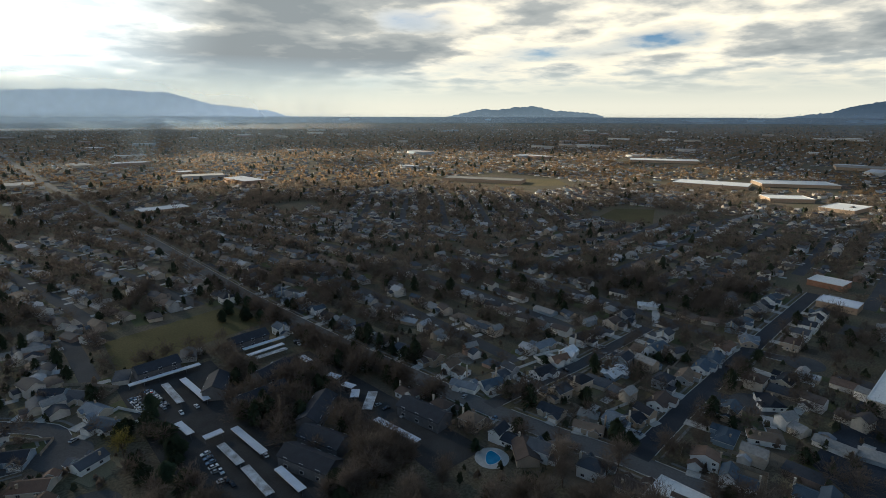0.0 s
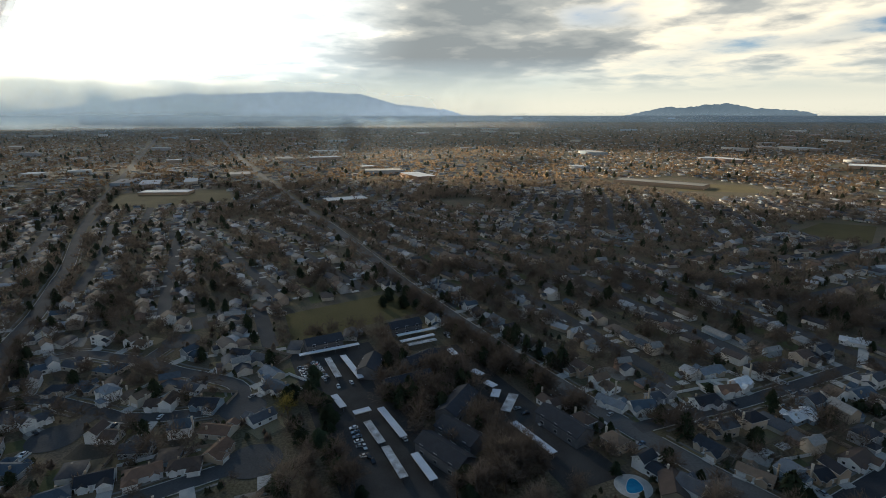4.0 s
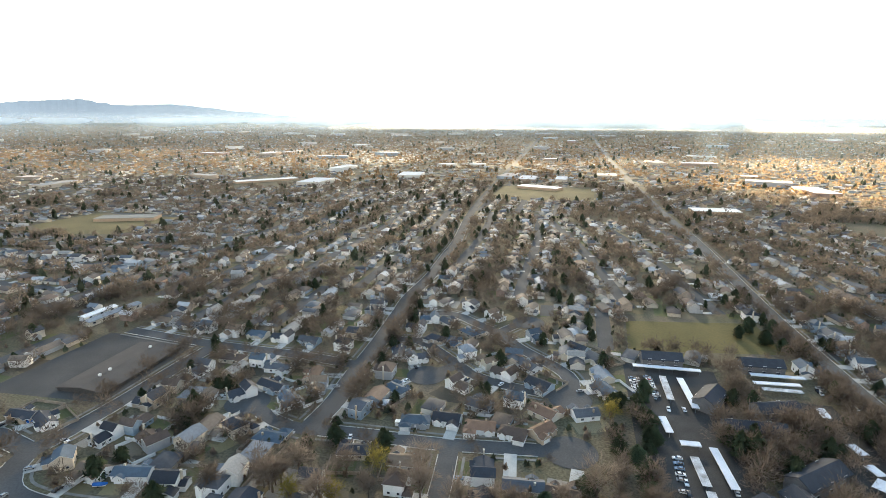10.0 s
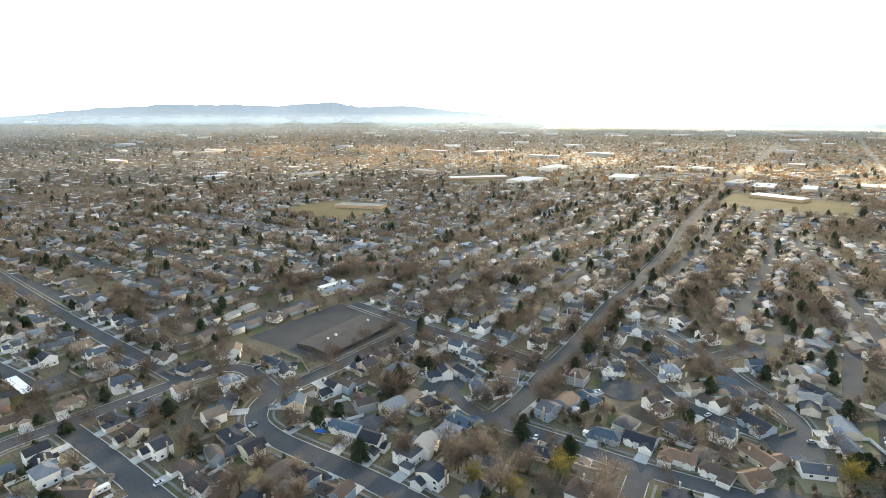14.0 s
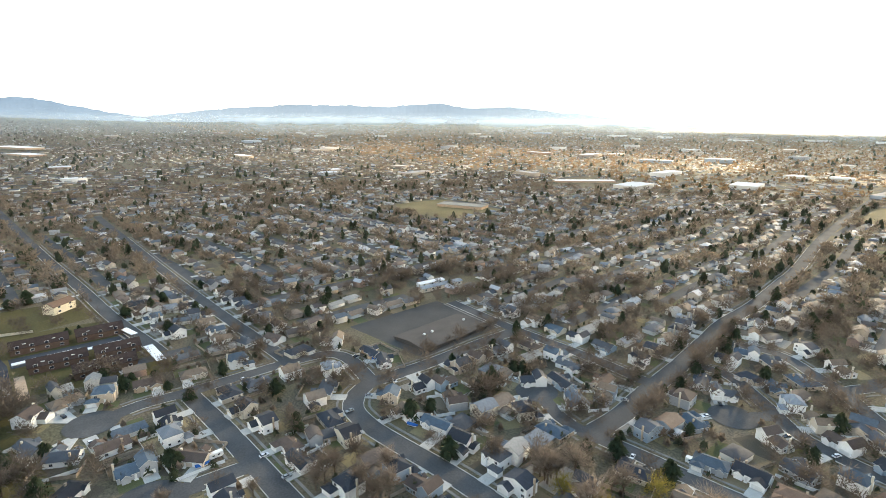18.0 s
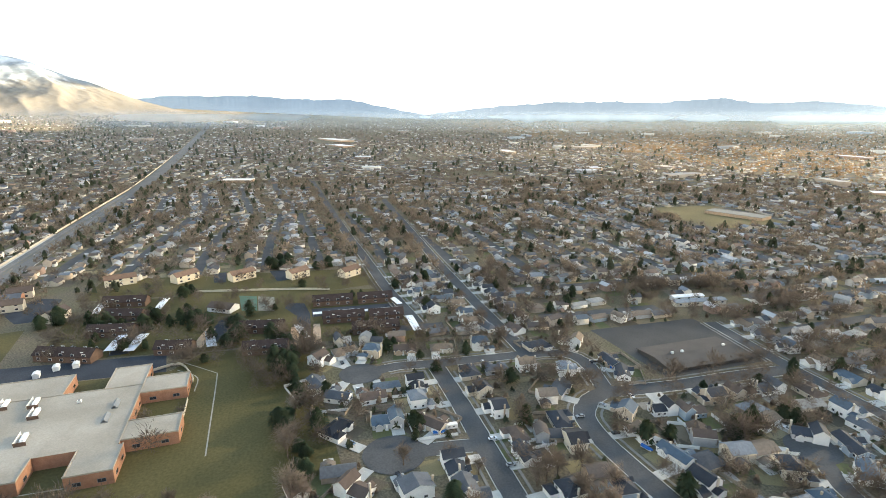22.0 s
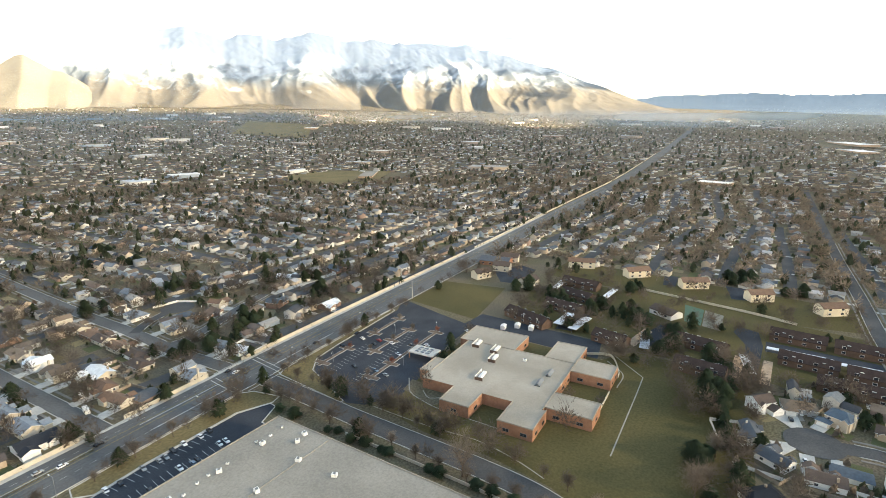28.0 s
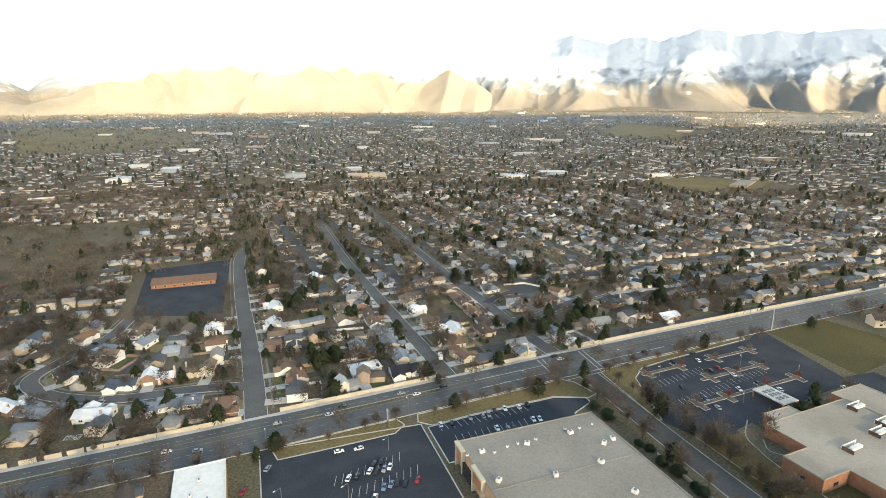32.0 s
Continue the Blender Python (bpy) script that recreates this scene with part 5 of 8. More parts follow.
def build_school():
    blocks = [(-240, -194, -121, -65), (-259, -240, -126, -95.5), (-260, -240, -80, -65), (-246, -231.5, -65, -47), (-209.5, -196, -65, -46), (-194, -178.5, -78, -63.5), (-194, -181, -105, -91.5), (-214, -200, -126, -121)]
    flat_building("school", "large low school of red brick with a tan flat roof", "school", blocks, 5.0, M["brick"], M["school_roof"], (-218, -86), 3.0)
    for k, (x, y) in enumerate(SCHOOL_UNITS):
        if k == 4:
            rooftop_unit(x, y, 5.12, 0.9, 95)
            continue
        if k == 5:
            # two ridge skylights side by side
            for far in (0, -10.5):
                sky = tagged(new("skylight"), "pale ridged skylight on the school roof", "skylight", "school skylights")
                sky.matrix_basis = pose(x - far, y + 0.06 * far, 5.12, 0, 0, 5)
                bm = bmesh.new()
                box(bm, -3.4, 3.4, -1.2, 1.2, 0, 0.3)
                part("kerb_frame", bm, M["steel"], sky)
                for side in (-1, 1):
                    bm = bmesh.new()
                    v = [bm.verts.new(p) for p in ((-3.3, side * 1.1, 0.3), (3.3, side * 1.1, 0.3), (3.3, 0, 1.2), (-3.3, 0, 1.2), (-3.3, side * 1.04, 0.3), (3.3, side * 1.04, 0.3), (3.3, 0, 1.14), (-3.3, 0, 1.14))]
                    for f in ((0, 1, 2, 3), (7, 6, 5, 4), (0, 4, 5, 1), (1, 5, 6, 2), (3, 7, 4, 0)):
                        bm.faces.new([v[i] for i in f])
                    part("pane", bm, M["steel"], sky)
            continue
        air_handler(x, y, 5.12, 5)
        scr = tagged(new("equipment_screen"), "dark framed screen wall round roof equipment", "screen", "equipment screens")
        scr.matrix_basis = pose(x, y, 5.12, 0, 0, 5)
        for x0, x1, y0, y1, m in ((-4.2, 4.2, -2.1, -2.0, "white"), (4.1, 4.2, -2.0, 1.9, "wall brown")):
            bm = bmesh.new()
            box(bm, x0, x1, y0, y1, 0, 1.5)
            part("panel", bm, M[m], scr)
    # entrance canopy with skylights
    t = tagged(new("canopy"), "white entrance canopy with dark square skylights", "canopy")
    t.matrix_basis = pose(-217.5, -136, 0, 0, 0, 3)
    bm = bmesh.new()
    box(bm, -4.5, 4.5, -7, 7, 3.4, 3.9)
    top = part("roof", bm, M["concrete"], t)
    for i in range(3):
        for j in range(3):
            bm = bmesh.new()
            box(bm, -3 + i * 2.2, -1.5 + i * 2.2, -4 + j * 3, -2 + j * 3, 3.9, 4.02)
            part("skylight", bm, M["glass"], top)
    for sx in (-4, 4):
        for sy in (-6.5, 6.5):
            bm = bmesh.new()
            box(bm, sx - 0.25, sx + 0.25, sy - 0.25, sy + 0.25, 0, 3.4)
            part("column", bm, M["brick"], t)
    # paths, the low wall round the courts, beds by the entrance
    for k, pts in enumerate(([(-269.5, -55), (-262, -47), (-255, -39.6), (-253.8, -38.4), (-252, -38.2), (-236, -37.2), (-213, -36), (-187, -34.6)], [(-262, -57), (-252, -47), (-238, -46)], [(-168, -128), (-168, -106), (-169, -92), (-170, -78), (-167, -62), (-163, -50)], [(-196, -130), (-186, -122), (-183, -114), (-181, -104), (-181, -86), (-181, -73)], [(-190, -118), (-186, -112), (-190, -106), (-184, -102)])):
        strip("path", smooth(pts, 2.5), -0.27, 0.27, 0.07 + 0.004 * k, M["path"], label="pale concrete footpath across the school lawn", cat="path")
    for pts in ([(-264, -68), (-268, -57), (-251, -48.5), (-247, -48)], [(-231, -47.5), (-220, -47), (-210, -46.5)]):
        strip("wall_court", smooth(pts, 4), -0.15, 0.15, 1.3, M["soundwall"], rise=1.3, label="low cream wall closing a school courtyard", cat="wall")
    plot("planting_bed", [(-196, -128), (-186, -126), (-182, -108), (-183, -106), (-194, -107)], 0.06, M["soil"], "dark mulch bed with shrubs before the school", "planting bed")
    for x, y in ((-278, -113), (-272, -119), (-279, -105)):
        t = tagged(new("storage_shed"), "small white storage shed behind the school", "shed", "storage sheds")
        t.matrix_basis = pose(x, y, 0.05, 0, 0, 10)
        a_, b_, c_, d_ = gable(-1.8, 1.8, -1.3, 1.3, 0, 2.0, 0.5, "x", over=0.2, thick=0.1)
        link_mesh("wall", a_, b_, M["white"], t)
        link_mesh("roof", c_, d_, M["white"], t)


build_school()


def build_store():
    t = flat_building("store", "large flat-roofed store with brick and cream front", "store", [(-133, -79, -145, -38)], 8.0, M["brick_tan"], M["flatroof"], (-106, -92), 0, windows=False)
    for y0, y1, h in ((-144.5, -138.5, 8.9), (-130, -122, 9.2)):
        bm = bmesh.new()
        for p0, p1 in ((y0, y0 + 0.6), (y1 - 0.6, y1)):
            box(bm, -79 + 106, -77.7 + 106, p0 + 92, p1 + 92, 0, h - 0.9)
        box(bm, -79 + 106, -77.6 + 106, y0 - 0.2 + 92, y1 + 0.2 + 92, h - 0.9, h)
        part("entrance_portal", bm, M["soundwall"], t, "cream entrance portal of pillars and beam")
        bm = bmesh.new()
        box(bm, -79 + 106, -78.2 + 106, y0 + 0.6 + 92, y1 - 0.6 + 92, 3.2, h - 0.95)
        part("portal_panel", bm, M["brick"], t)
    strip("wall_store", smooth([(-146.6, -124), (-146.4, -104), (-146.3, -86), (-146, -66), (-145, -50)], 5), -0.15, 0.15, 1.2, M["soundwall"], rise=1.2, label="low pale wall behind the store along the parkway", cat="wall")
    for y in (-136, -104, -90):
        bm = bmesh.new()
        box(bm, -79 + 106, -78 + 106, y + 92 - 4, y + 92 + 4, 0.2, 4.5)
        part("shop_window", bm, M["glass"], t)
    bm = bmesh.new()
    box(bm, -133 + 106, -79 + 106, -118.2 + 92, -117.8 + 92, 8.12, 8.35)
    part("roof_seam", bm, M["flatroof"], t)
    for k, (x, y) in enumerate(STORE_UNITS):
        rooftop_unit(x, y, 8.12, 1.0 if k < 9 else 0.55, k * 37)
    t = flat_building("white_building", "small commercial building with a bright white roof", "building", [(-4, 11.5, -166, -140)], 5.5, M["brick_tan"], M["white"], (4, -153), 2, windows=False, parapet=0.4)
    for x, y in ((4, -157), (6, -150), (1, -147)):
        rooftop_unit(x, y, 5.62, 0.6, 10)


build_store()
flat_building("white_building", "small commercial building with a bright white roof beside the avenue", "building", [(133, 147, 49, 66)], 5.5, M["brick_tan"], M["white"], (140, 57), 3, windows=False, parapet=0.4)
flat_building("warehouse", "long low building with a white roof behind the north houses", "building", [(256, 312, 16, 33)], 6, M["wall beige"], M["white"], (284, 25), 0, windows=False, parapet=0.4)


def carport(x0, y0, x1, y1, width=5.4, roof="metal_white"):
    width *= 0.66
    t = tagged(new("carport"), "open carport with a pale metal roof on thin posts" if roof == "metal_white" else "open carport with a rust-stained metal roof", "carport", "carports of the apartment court")
    d = Vector((x1 - x0, y1 - y0))
    t.matrix_basis = pose((x0 + x1) / 2, (y0 + y1) / 2, 0, 0, 0, math.degrees(math.atan2(d.y, d.x)))
    h = d.length / 2
    bm = bmesh.new()
    n = max(2, int(d.length / 3))
    box(bm, -h, h, -width / 2, width / 2, 2.55, 2.68)
    part("roof", bm, M[roof], t)
    bm = bmesh.new()
    box(bm, -h, h, -width / 2 - 0.06, -width / 2, 2.35, 2.72)
    part("fascia", bm, M["white"], t)
    bm = bmesh.new()
    box(bm, -h, h, width / 2, width / 2 + 0.06, 2.35, 2.72)
    part("fascia", bm, M["white"], t)
    for k in range(n // 2 + 1):
        x = -h + 0.3 + (2 * h - 0.6) * k / max(n // 2, 1)
        bm = bmesh.new()
        box(bm, x - 0.07, x + 0.07, -0.07, 0.07, 0, 2.55)
        part("post", bm, M["steel"], t)


CARPORTS = [(32, 255, 63, 256.4, 4), (44.4, 246, 44.9, 224, 4.2), (52, 246, 54, 219, 4.2), (39.3, 209, 40.7, 197.5, 4.2), (43.4, 191.5, 50.5, 192, 4.5), (54.5, 191, 56.5, 168, 4.2), (46.7, 183.5, 47.8, 167.5, 4.2),
            (48.2, 165, 48.8, 146, 4.2), (56.4, 157, 57.4, 141, 4.2), (85, 258.5, 108.5, 260, 4), (84, 250, 104, 252, 4), (86, 244.5, 102.5, 245.5, 4), (103.8, 232, 104, 224, 5), (104.2, 206, 106.3, 199.5, 5),
            (104.5, 193.5, 106.4, 187.6, 5), (105.7, 185, 101.5, 179.7, 5.5), (110.3, 178.5, 100, 168, 6), (99, 160, 102, 137, 4.2)]
for k, c in enumerate(CARPORTS):
    carport(*c, roof="snow_roof" if k in (1, 6, 7, 11, 16) else "metal_white")
LANE_CARPORTS = ((-289, -93.5, -309.5, -92.3, 7.5), (-286.2, -84, -308.2, -81.7, 7.5), (-345, -118, -368, -119, 6), (-343, -84, -369, -82.4, 6), (-315.3, 8.5, -315.1, 33.4, 4.5), (-312.4, 38.4, -312.2, 55, 4.5), (-296.6, 63.7, -273.2, 63.8, 6.5), (-331, 60, -318, 62.5, 5))
for c in LANE_CARPORTS:
    carport(*c)
for c in ((-303, -48, -281, -44, 7), (-300, -1, -279, 4, 6)):
    carport(*c, roof="snow_roof")


def long_building(name, label, cat, x, y, turn, length, depth, h, rise, wall, roof, group="", dormers=0, storeys=2):
    """A long gabled block with rows of windows, each its own part."""
    t = tagged(new(name), label, cat, group)
    t.matrix_basis = pose(x, y, 0, 0, 0, turn)
    e_ = Vector((math.cos(radians(turn)), math.sin(radians(turn)))) * length / 2
    mark_line([Vector((x, y)) - e_, Vector((x, y)) + e_], depth / 2 + 1, 4)
    a, b, c, d = gable(-length / 2, length / 2, -depth / 2, depth / 2, 0, h, rise, "x")
    link_mesh("wall", a, b, wall, t)
    top = link_mesh("roof", c, d, roof, t)
    n = int(length // 6)
    for s in (-1, 1):
        for k in range(n):
            for f in range(storeys):
                wx, z = -length / 2 + (k + 0.5) * length / n, 1.0 + f * 2.7
                bm = bmesh.new()
                box(bm, wx - 0.9, wx + 0.9, *sorted((s * depth / 2, s * (depth / 2 + 0.07))), z, z + 1.3, 0)
                box(bm, wx - 0.8, wx + 0.8, *sorted((s * depth / 2, s * (depth / 2 + 0.10))), z + 0.1, z + 1.2, 1)
                part("window", bm, [M["white"], M["glass"]], t)
    for k in range(dormers):
        wx = -length / 2 + (k + 0.5) * length / dormers
        for s in (-1, 1):
            bm = bmesh.new()
            y0 = s * depth * 0.34
            box(bm, wx - 0.75, wx + 0.75, *sorted((0.1 * s, y0)), h + 0.3, h + rise * 0.62, 0)
            box(bm, wx - 0.75, wx + 0.75, *sorted((y0, y0 + s * 0.06)), h + rise * 0.50, h + rise * 0.64, 1)
            box(bm, wx - 0.5, wx + 0.5, *sorted((y0, y0 + s * 0.05)), h + 0.6, h + rise * 0.48, 2)
            part("dormer", bm, [roof, M["white"], M["glass"]], top, "white-headed dormer window")
    return t


# cream apartment blocks in a row beyond the school, red-brown town houses, grey apartment court
for x0, y0, x1, y1 in ((-415.7, -131.4, -421.8, -113.4), (-410, -85.3, -422, -73), (-404.7, -46.4, -414, -31.9), (-399, -5, -407, 7), (-392.6, 33, -401.6, 45)):
    d = Vector((x1 - x0, y1 - y0))
    long_building("apartment_block", "cream two-storey apartment block with a brown gable roof", "apartments", (x0 + x1) / 2, (y0 + y1) / 2, math.degrees(math.atan2(d.y, d.x)), d.length + 1, 8.5, 5.2, 2.2, M["wall pale cream"], M["roof orange-brown"], "cream apartment blocks")
for x, y, turn, length in ((-352, -139, 160, 14), (-352, -177, 155, 13), (-377, -172, 100, 13), (-404, -178, 105, 14)):
    long_building("apartment_block", "small two-storey apartment house with white gable ends and a brown roof", "apartments", x, y, turn, length, 8, 4.8, 2.4, M["wall cream"], M["roof brown"], "apartment houses by the boulevard")
M["roof maroon"] = mat("maroon_mansard_shingles", (0.044, 0.032, 0.029), (0.060, 0.043, 0.037), 0.3, speck=0.3, fine=8)
for x, y, turn, length in ((-337, 22, 86, 25), (-335, 49, 86, 22), (-306, 26, 86, 24), (-303, 51, 86, 20), (-285, 42, 86, 26), (-285, -62, 78, 18), (-273, -17, 84, 22), (-302, -20, 80, 24), (-369, -106, 82, 26), (-343, -100, 75, 22), (-290, -112, 70, 30), (-318, -100, 80, 24)):
    long_building("town_house_row", "row of town houses with a steep maroon shingle roof and dormers", "town houses", x, y, turn, length, 9, 3.6, 2.8, M["wall brown"], M["roof maroon"], "maroon town houses", dormers=int(length // 9))
for x, y, turn, length in ((61, 228, 60, 22), (72, 206, 5, 30), (84, 180, 40, 30), (66, 152, 110, 30), (76, 160, 110, 26), (115.5, 150, 100, 30), (46, 264, 5, 26), (92, 268, 5, 26), (85, 224, 20, 24)):
    long_building("apartment_block", "grey apartment block with a dark slate-grey roof among bare trees", "apartments", x, y, turn, length * 0.72, 9.0, 4.6, 2.4, M["wall slate"], M["roof charcoal"], "grey apartment blocks")
long_building("office_building", "low grey-roofed brick building beside the boulevard", "building", -392, -185, 100, 24, 14, 3.5, 2.5, M["brick"], M["roof grey"], storeys=1)
long_building("clubhouse", "low clubhouse with a brown roof and white gable front", "building", -343, -45, 60, 16, 10, 3, 2.2, M["wall white"], M["roof brown"], storeys=1)
long_building("brick_building", "long low orange-brown brick building in its own car park", "building", 32, -411, 179, 42, 18, 3.0, 2.6, M["brick"], M["roof orange-brown"], storeys=1)
long_building("white_hall", "long white-roofed hall beyond the reservoir", "building", -273, 251, 85, 36, 6, 2.8, 0.7, M["wall cream"], M["roof light grey"], storeys=1)
long_building("white_hall", "long white-roofed hall beyond the reservoir", "building", -283, 250, 85, 22, 5, 2.6, 0.6, M["wall white"], M["roof white"], storeys=1)

# low gabled roof over the covered reservoir
t = tagged(new("reservoir_cover"), "low wide grey-brown roof over a buried reservoir", "reservoir")
t.matrix_basis = pose(-209.5, 194, 0, 0, 0, 92)
M["gravel"] = mat("brown_gravel_roof", (0.078, 0.070, 0.064), (0.095, 0.086, 0.078), 0.08, fine=12, speck=0.12)
a_, b_, c_, d_ = gable(-25, 25, -12.5, 12.5, 0, 1.7, 1.3, "x", over=0.5)
link_mesh("wall", a_, b_, M["basin_gravel"], t)
link_mesh("roof", c_, d_, M["gravel"], t)
for x in (18, -8, -14):
    bm = bmesh.new()
    box(bm, x - 0.55, x + 0.55, -0.55, 0.55, 3.2, 4.2)
    part("hatch", bm, M["white"], t)

# pool
disc("pool_deck", 117.5, 114.5, 6.2, 0.09, M["concrete"], "pale concrete deck round the pool", "deck")
pool = tagged(new("swimming_pool"), "kidney-shaped turquoise swimming pool", "pool")
pool.matrix_basis = pose(117.5, 114.5, 0, 0, 0, 40) @ Matrix.Diagonal((0.62, 0.66, 1, 1))
V = [((5.6 + 0.9 * math.cos(2 * k * math.pi / 16)) * math.cos(k * math.pi / 16), 4.0 * math.sin(k * math.pi / 16) + 0.8 * math.cos(k * math.pi / 8), 0.13) for k in range(32)]
link_mesh("water", V, [tuple(range(32))], M["water"], pool)
link_mesh("rim", [(x * s, y * s, 0.17) for s in (1.0, 1.07) for x, y, z in V], [(k, (k + 1) % 32, 32 + (k + 1) % 32, 32 + k) for k in range(32)], M["white"], pool)
long_building("pool_house", "small pool house with a brown roof", "building", 127, 107, 50, 12, 8, 3, 2, M["wall tan"], M["roof brown"], storeys=1)


# ---- shops and schools across the town ----
def big_box(x0, y0, x1, y1, depth, h, roof, wall, label):
    d = Vector((x1 - x0, y1 - y0))
    n = Vector((-d.y, d.x)).normalized()
    if n.dot(Vector((x0, y0))) < 0:
        n = -n
    c = Vector(((x0 + x1) / 2, (y0 + y1) / 2)) + n * depth / 2
    L = d.length
    t = flat_building("commercial_building", label, "building", [(c.x - L / 2, c.x + L / 2, c.y - depth / 2, c.y + depth / 2)], h, wall, roof, (c.x, c.y), math.degrees(math.atan2(d.y, d.x)), windows=False, parapet=0.6)
    t.location.z = float(terrain(c.x, c.y))
    mark_rect(c.x - max(L, depth) / 2, c.x + max(L, depth) / 2, c.y - max(L, depth) / 2, c.y + max(L, depth) / 2, 2)


for x0, y0, x1, y1, dep, h, roof in BOXES:
    red = roof == "white" and x0 == 441
    big_box(x0, y0, x1, y1, dep, h * 0.68, M[roof], M["brick"] if red else M["brick_tan"], "low store with red walls and a white roof" if red else "large low building with a pale flat roof")


# ---- cars ----
PAINTS = {"w": ("white", (0.72, 0.72, 0.72)), "k": ("black", (0.02, 0.02, 0.022)), "g": ("silver-grey", (0.30, 0.31, 0.32)), "s": ("blue-grey", (0.16, 0.22, 0.30)), "r": ("red", (0.30, 0.03, 0.025))}
for k, (nm, c) in PAINTS.items():
    M["car " + k] = mat("car_paint_" + nm.replace("-", "_"), c, rough=0.25, spec=0.5, speck=0.03)
CAR = {}


def car_meshes():
    bm = bmesh.new()
    prof = [(-2.3, 0.35), (-2.3, 0.85), (-2.15, 0.98), (-1.5, 1.02), (0.75, 0.98), (2.1, 0.82), (2.3, 0.6), (2.3, 0.35)]
    rows = [[bm.verts.new((x, y, z)) for x, z in prof] for y in (-0.9, 0.9)]
    n = len(prof)
    for k in range(n):
        bm.faces.new((rows[0][k], rows[0][(k + 1) % n], rows[1][(k + 1) % n], rows[1][k]))
    bm.faces.new(rows[0][::-1])
    bm.faces.new(rows[1])
    body = bpy.data.meshes.new("body")
    bmesh.ops.recalc_face_normals(bm, faces=bm.faces)
    bm.to_mesh(body)
    bm.free()
    body.materials.append(M["car w"])
    bm = bmesh.new()
    lo = [bm.verts.new(p) for p in ((-1.9, -0.85, 1.0), (1.0, -0.85, 0.98), (1.0, 0.85, 0.98), (-1.9, 0.85, 1.0))]
    hi = [bm.verts.new(p) for p in ((-1.35, -0.66, 1.45), (0.1, -0.66, 1.46), (0.1, 0.66, 1.46), (-1.35, 0.66, 1.45))]
    for k in range(4):
        bm.faces.new((lo[k], lo[(k + 1) % 4], hi[(k + 1) % 4], hi[k]))
    glass = bpy.data.meshes.new("cabin_glass")
    bm.to_mesh(glass)
    bm.free()
    glass.materials.append(M["glass"])
    bm = bmesh.new()
    box(bm, -1.38, 0.13, -0.68, 0.68, 1.44, 1.5)
    top = bpy.data.meshes.new("roof_panel")
    bm.to_mesh(top)
    bm.free()
    top.materials.append(M["car w"])
    bm = bmesh.new()
    bmesh.ops.create_cone(bm, cap_ends=True, segments=12, radius1=0.33, radius2=0.33, depth=0.22, matrix=Matrix.Rotation(math.pi / 2, 4, "X"))
    wheel = bpy.data.meshes.new("wheel")
    bm.to_mesh(wheel)
    bm.free()
    wheel.materials.append(M["rubber"])
    CAR.update(body=body, cabin_glass=glass, roof_panel=top, wheel=wheel)


def car(x, y, turn, code, z=0.0):
    if not CAR:
        car_meshes()
    t = tagged(new("car"), "%s car standing on the asphalt" % PAINTS[code][0], "car", "cars")
    t.matrix_basis = pose(x, y, z, 0, 0, turn) @ Matrix.Scale(1 / PLAN, 4)
    for nm in ("body", "cabin_glass", "roof_panel"):
        ob = new(nm, CAR[nm])
        ob.parent = t
        if nm != "cabin_glass":
            ob.material_slots[0].link = "OBJECT"
            ob.material_slots[0].material = M["car " + code]
    for wx in (-1.45, 1.4):
        for wy in (-0.8, 0.8):
            ob = new("wheel", CAR["wheel"])
            ob.parent = t
            ob.location = (wx, wy, 0.33)


crng = random.Random(9)
for nm, (turn, lot) in CARS.items():
    for x, y, code in lot:
        car(x, y, turn + crng.choice((0, 180)) + crng.uniform(-4, 4), code, 0.18 if nm in ("boulevard", "streets") else 0.07)
# rows of cars in the lanes of the apartment court
for x0, y0, x1, y1, count in ((38.0, 249, 40.2, 229, 8), (31.0, 246, 32.4, 227, 7), (41.5, 186, 40.6, 164, 7), (113, 257, 115, 246, 4), (106, 178, 112, 150, 6)):
    for k in range(count):
        if crng.random() < 0.85:
            u = (k + 0.5) / count
            car(x0 + (x1 - x0) * u, y0 + (y1 - y0) * u, crng.choice((0, 180)) + crng.uniform(-4, 4), crng.choice("wkgswgs"), 0.07)
for m, gx, gy, d in DRIVES[:200]:
    if crng.random() < 0.26:
        q = m @ Vector((gx + crng.uniform(-1.2, 1.2), gy - 4.0, 0))
        car(q.x, q.y, math.degrees(m.to_euler().z) + 90, crng.choice("wkgswkg"), 0.285)


# ---- markings, poles, fences ----
def dashes(line, off, width, dash, gap, z, label, colour="paint"):
    """Painted dashes along an offset of a line, each dash a loose quad of one marking."""
    V, F, run = [], [], 0.0
    nn = normals(line)
    for k in range(len(line) - 1):
        a, b = line[k] + nn[k] * off, line[k + 1] + nn[k + 1] * off
        d = (b - a).normalized()
        n = Vector((-d.y, d.x)) * width / 2
        L, s = (b - a).length, 0.0
        while s < L:
            e = min(s + (dash if gap else L), L)
            p, q = a + d * s, a + d * e
            i = len(V)
            V += [(v.x, v.y, z) for v in (p - n, q - n, q + n, p + n)]
            F.append((i, i + 1, i + 2, i + 3))
            s = e + gap
    tagged(link_mesh("road_marking", V, F, M[colour]), label, "road marking", kind="structure")


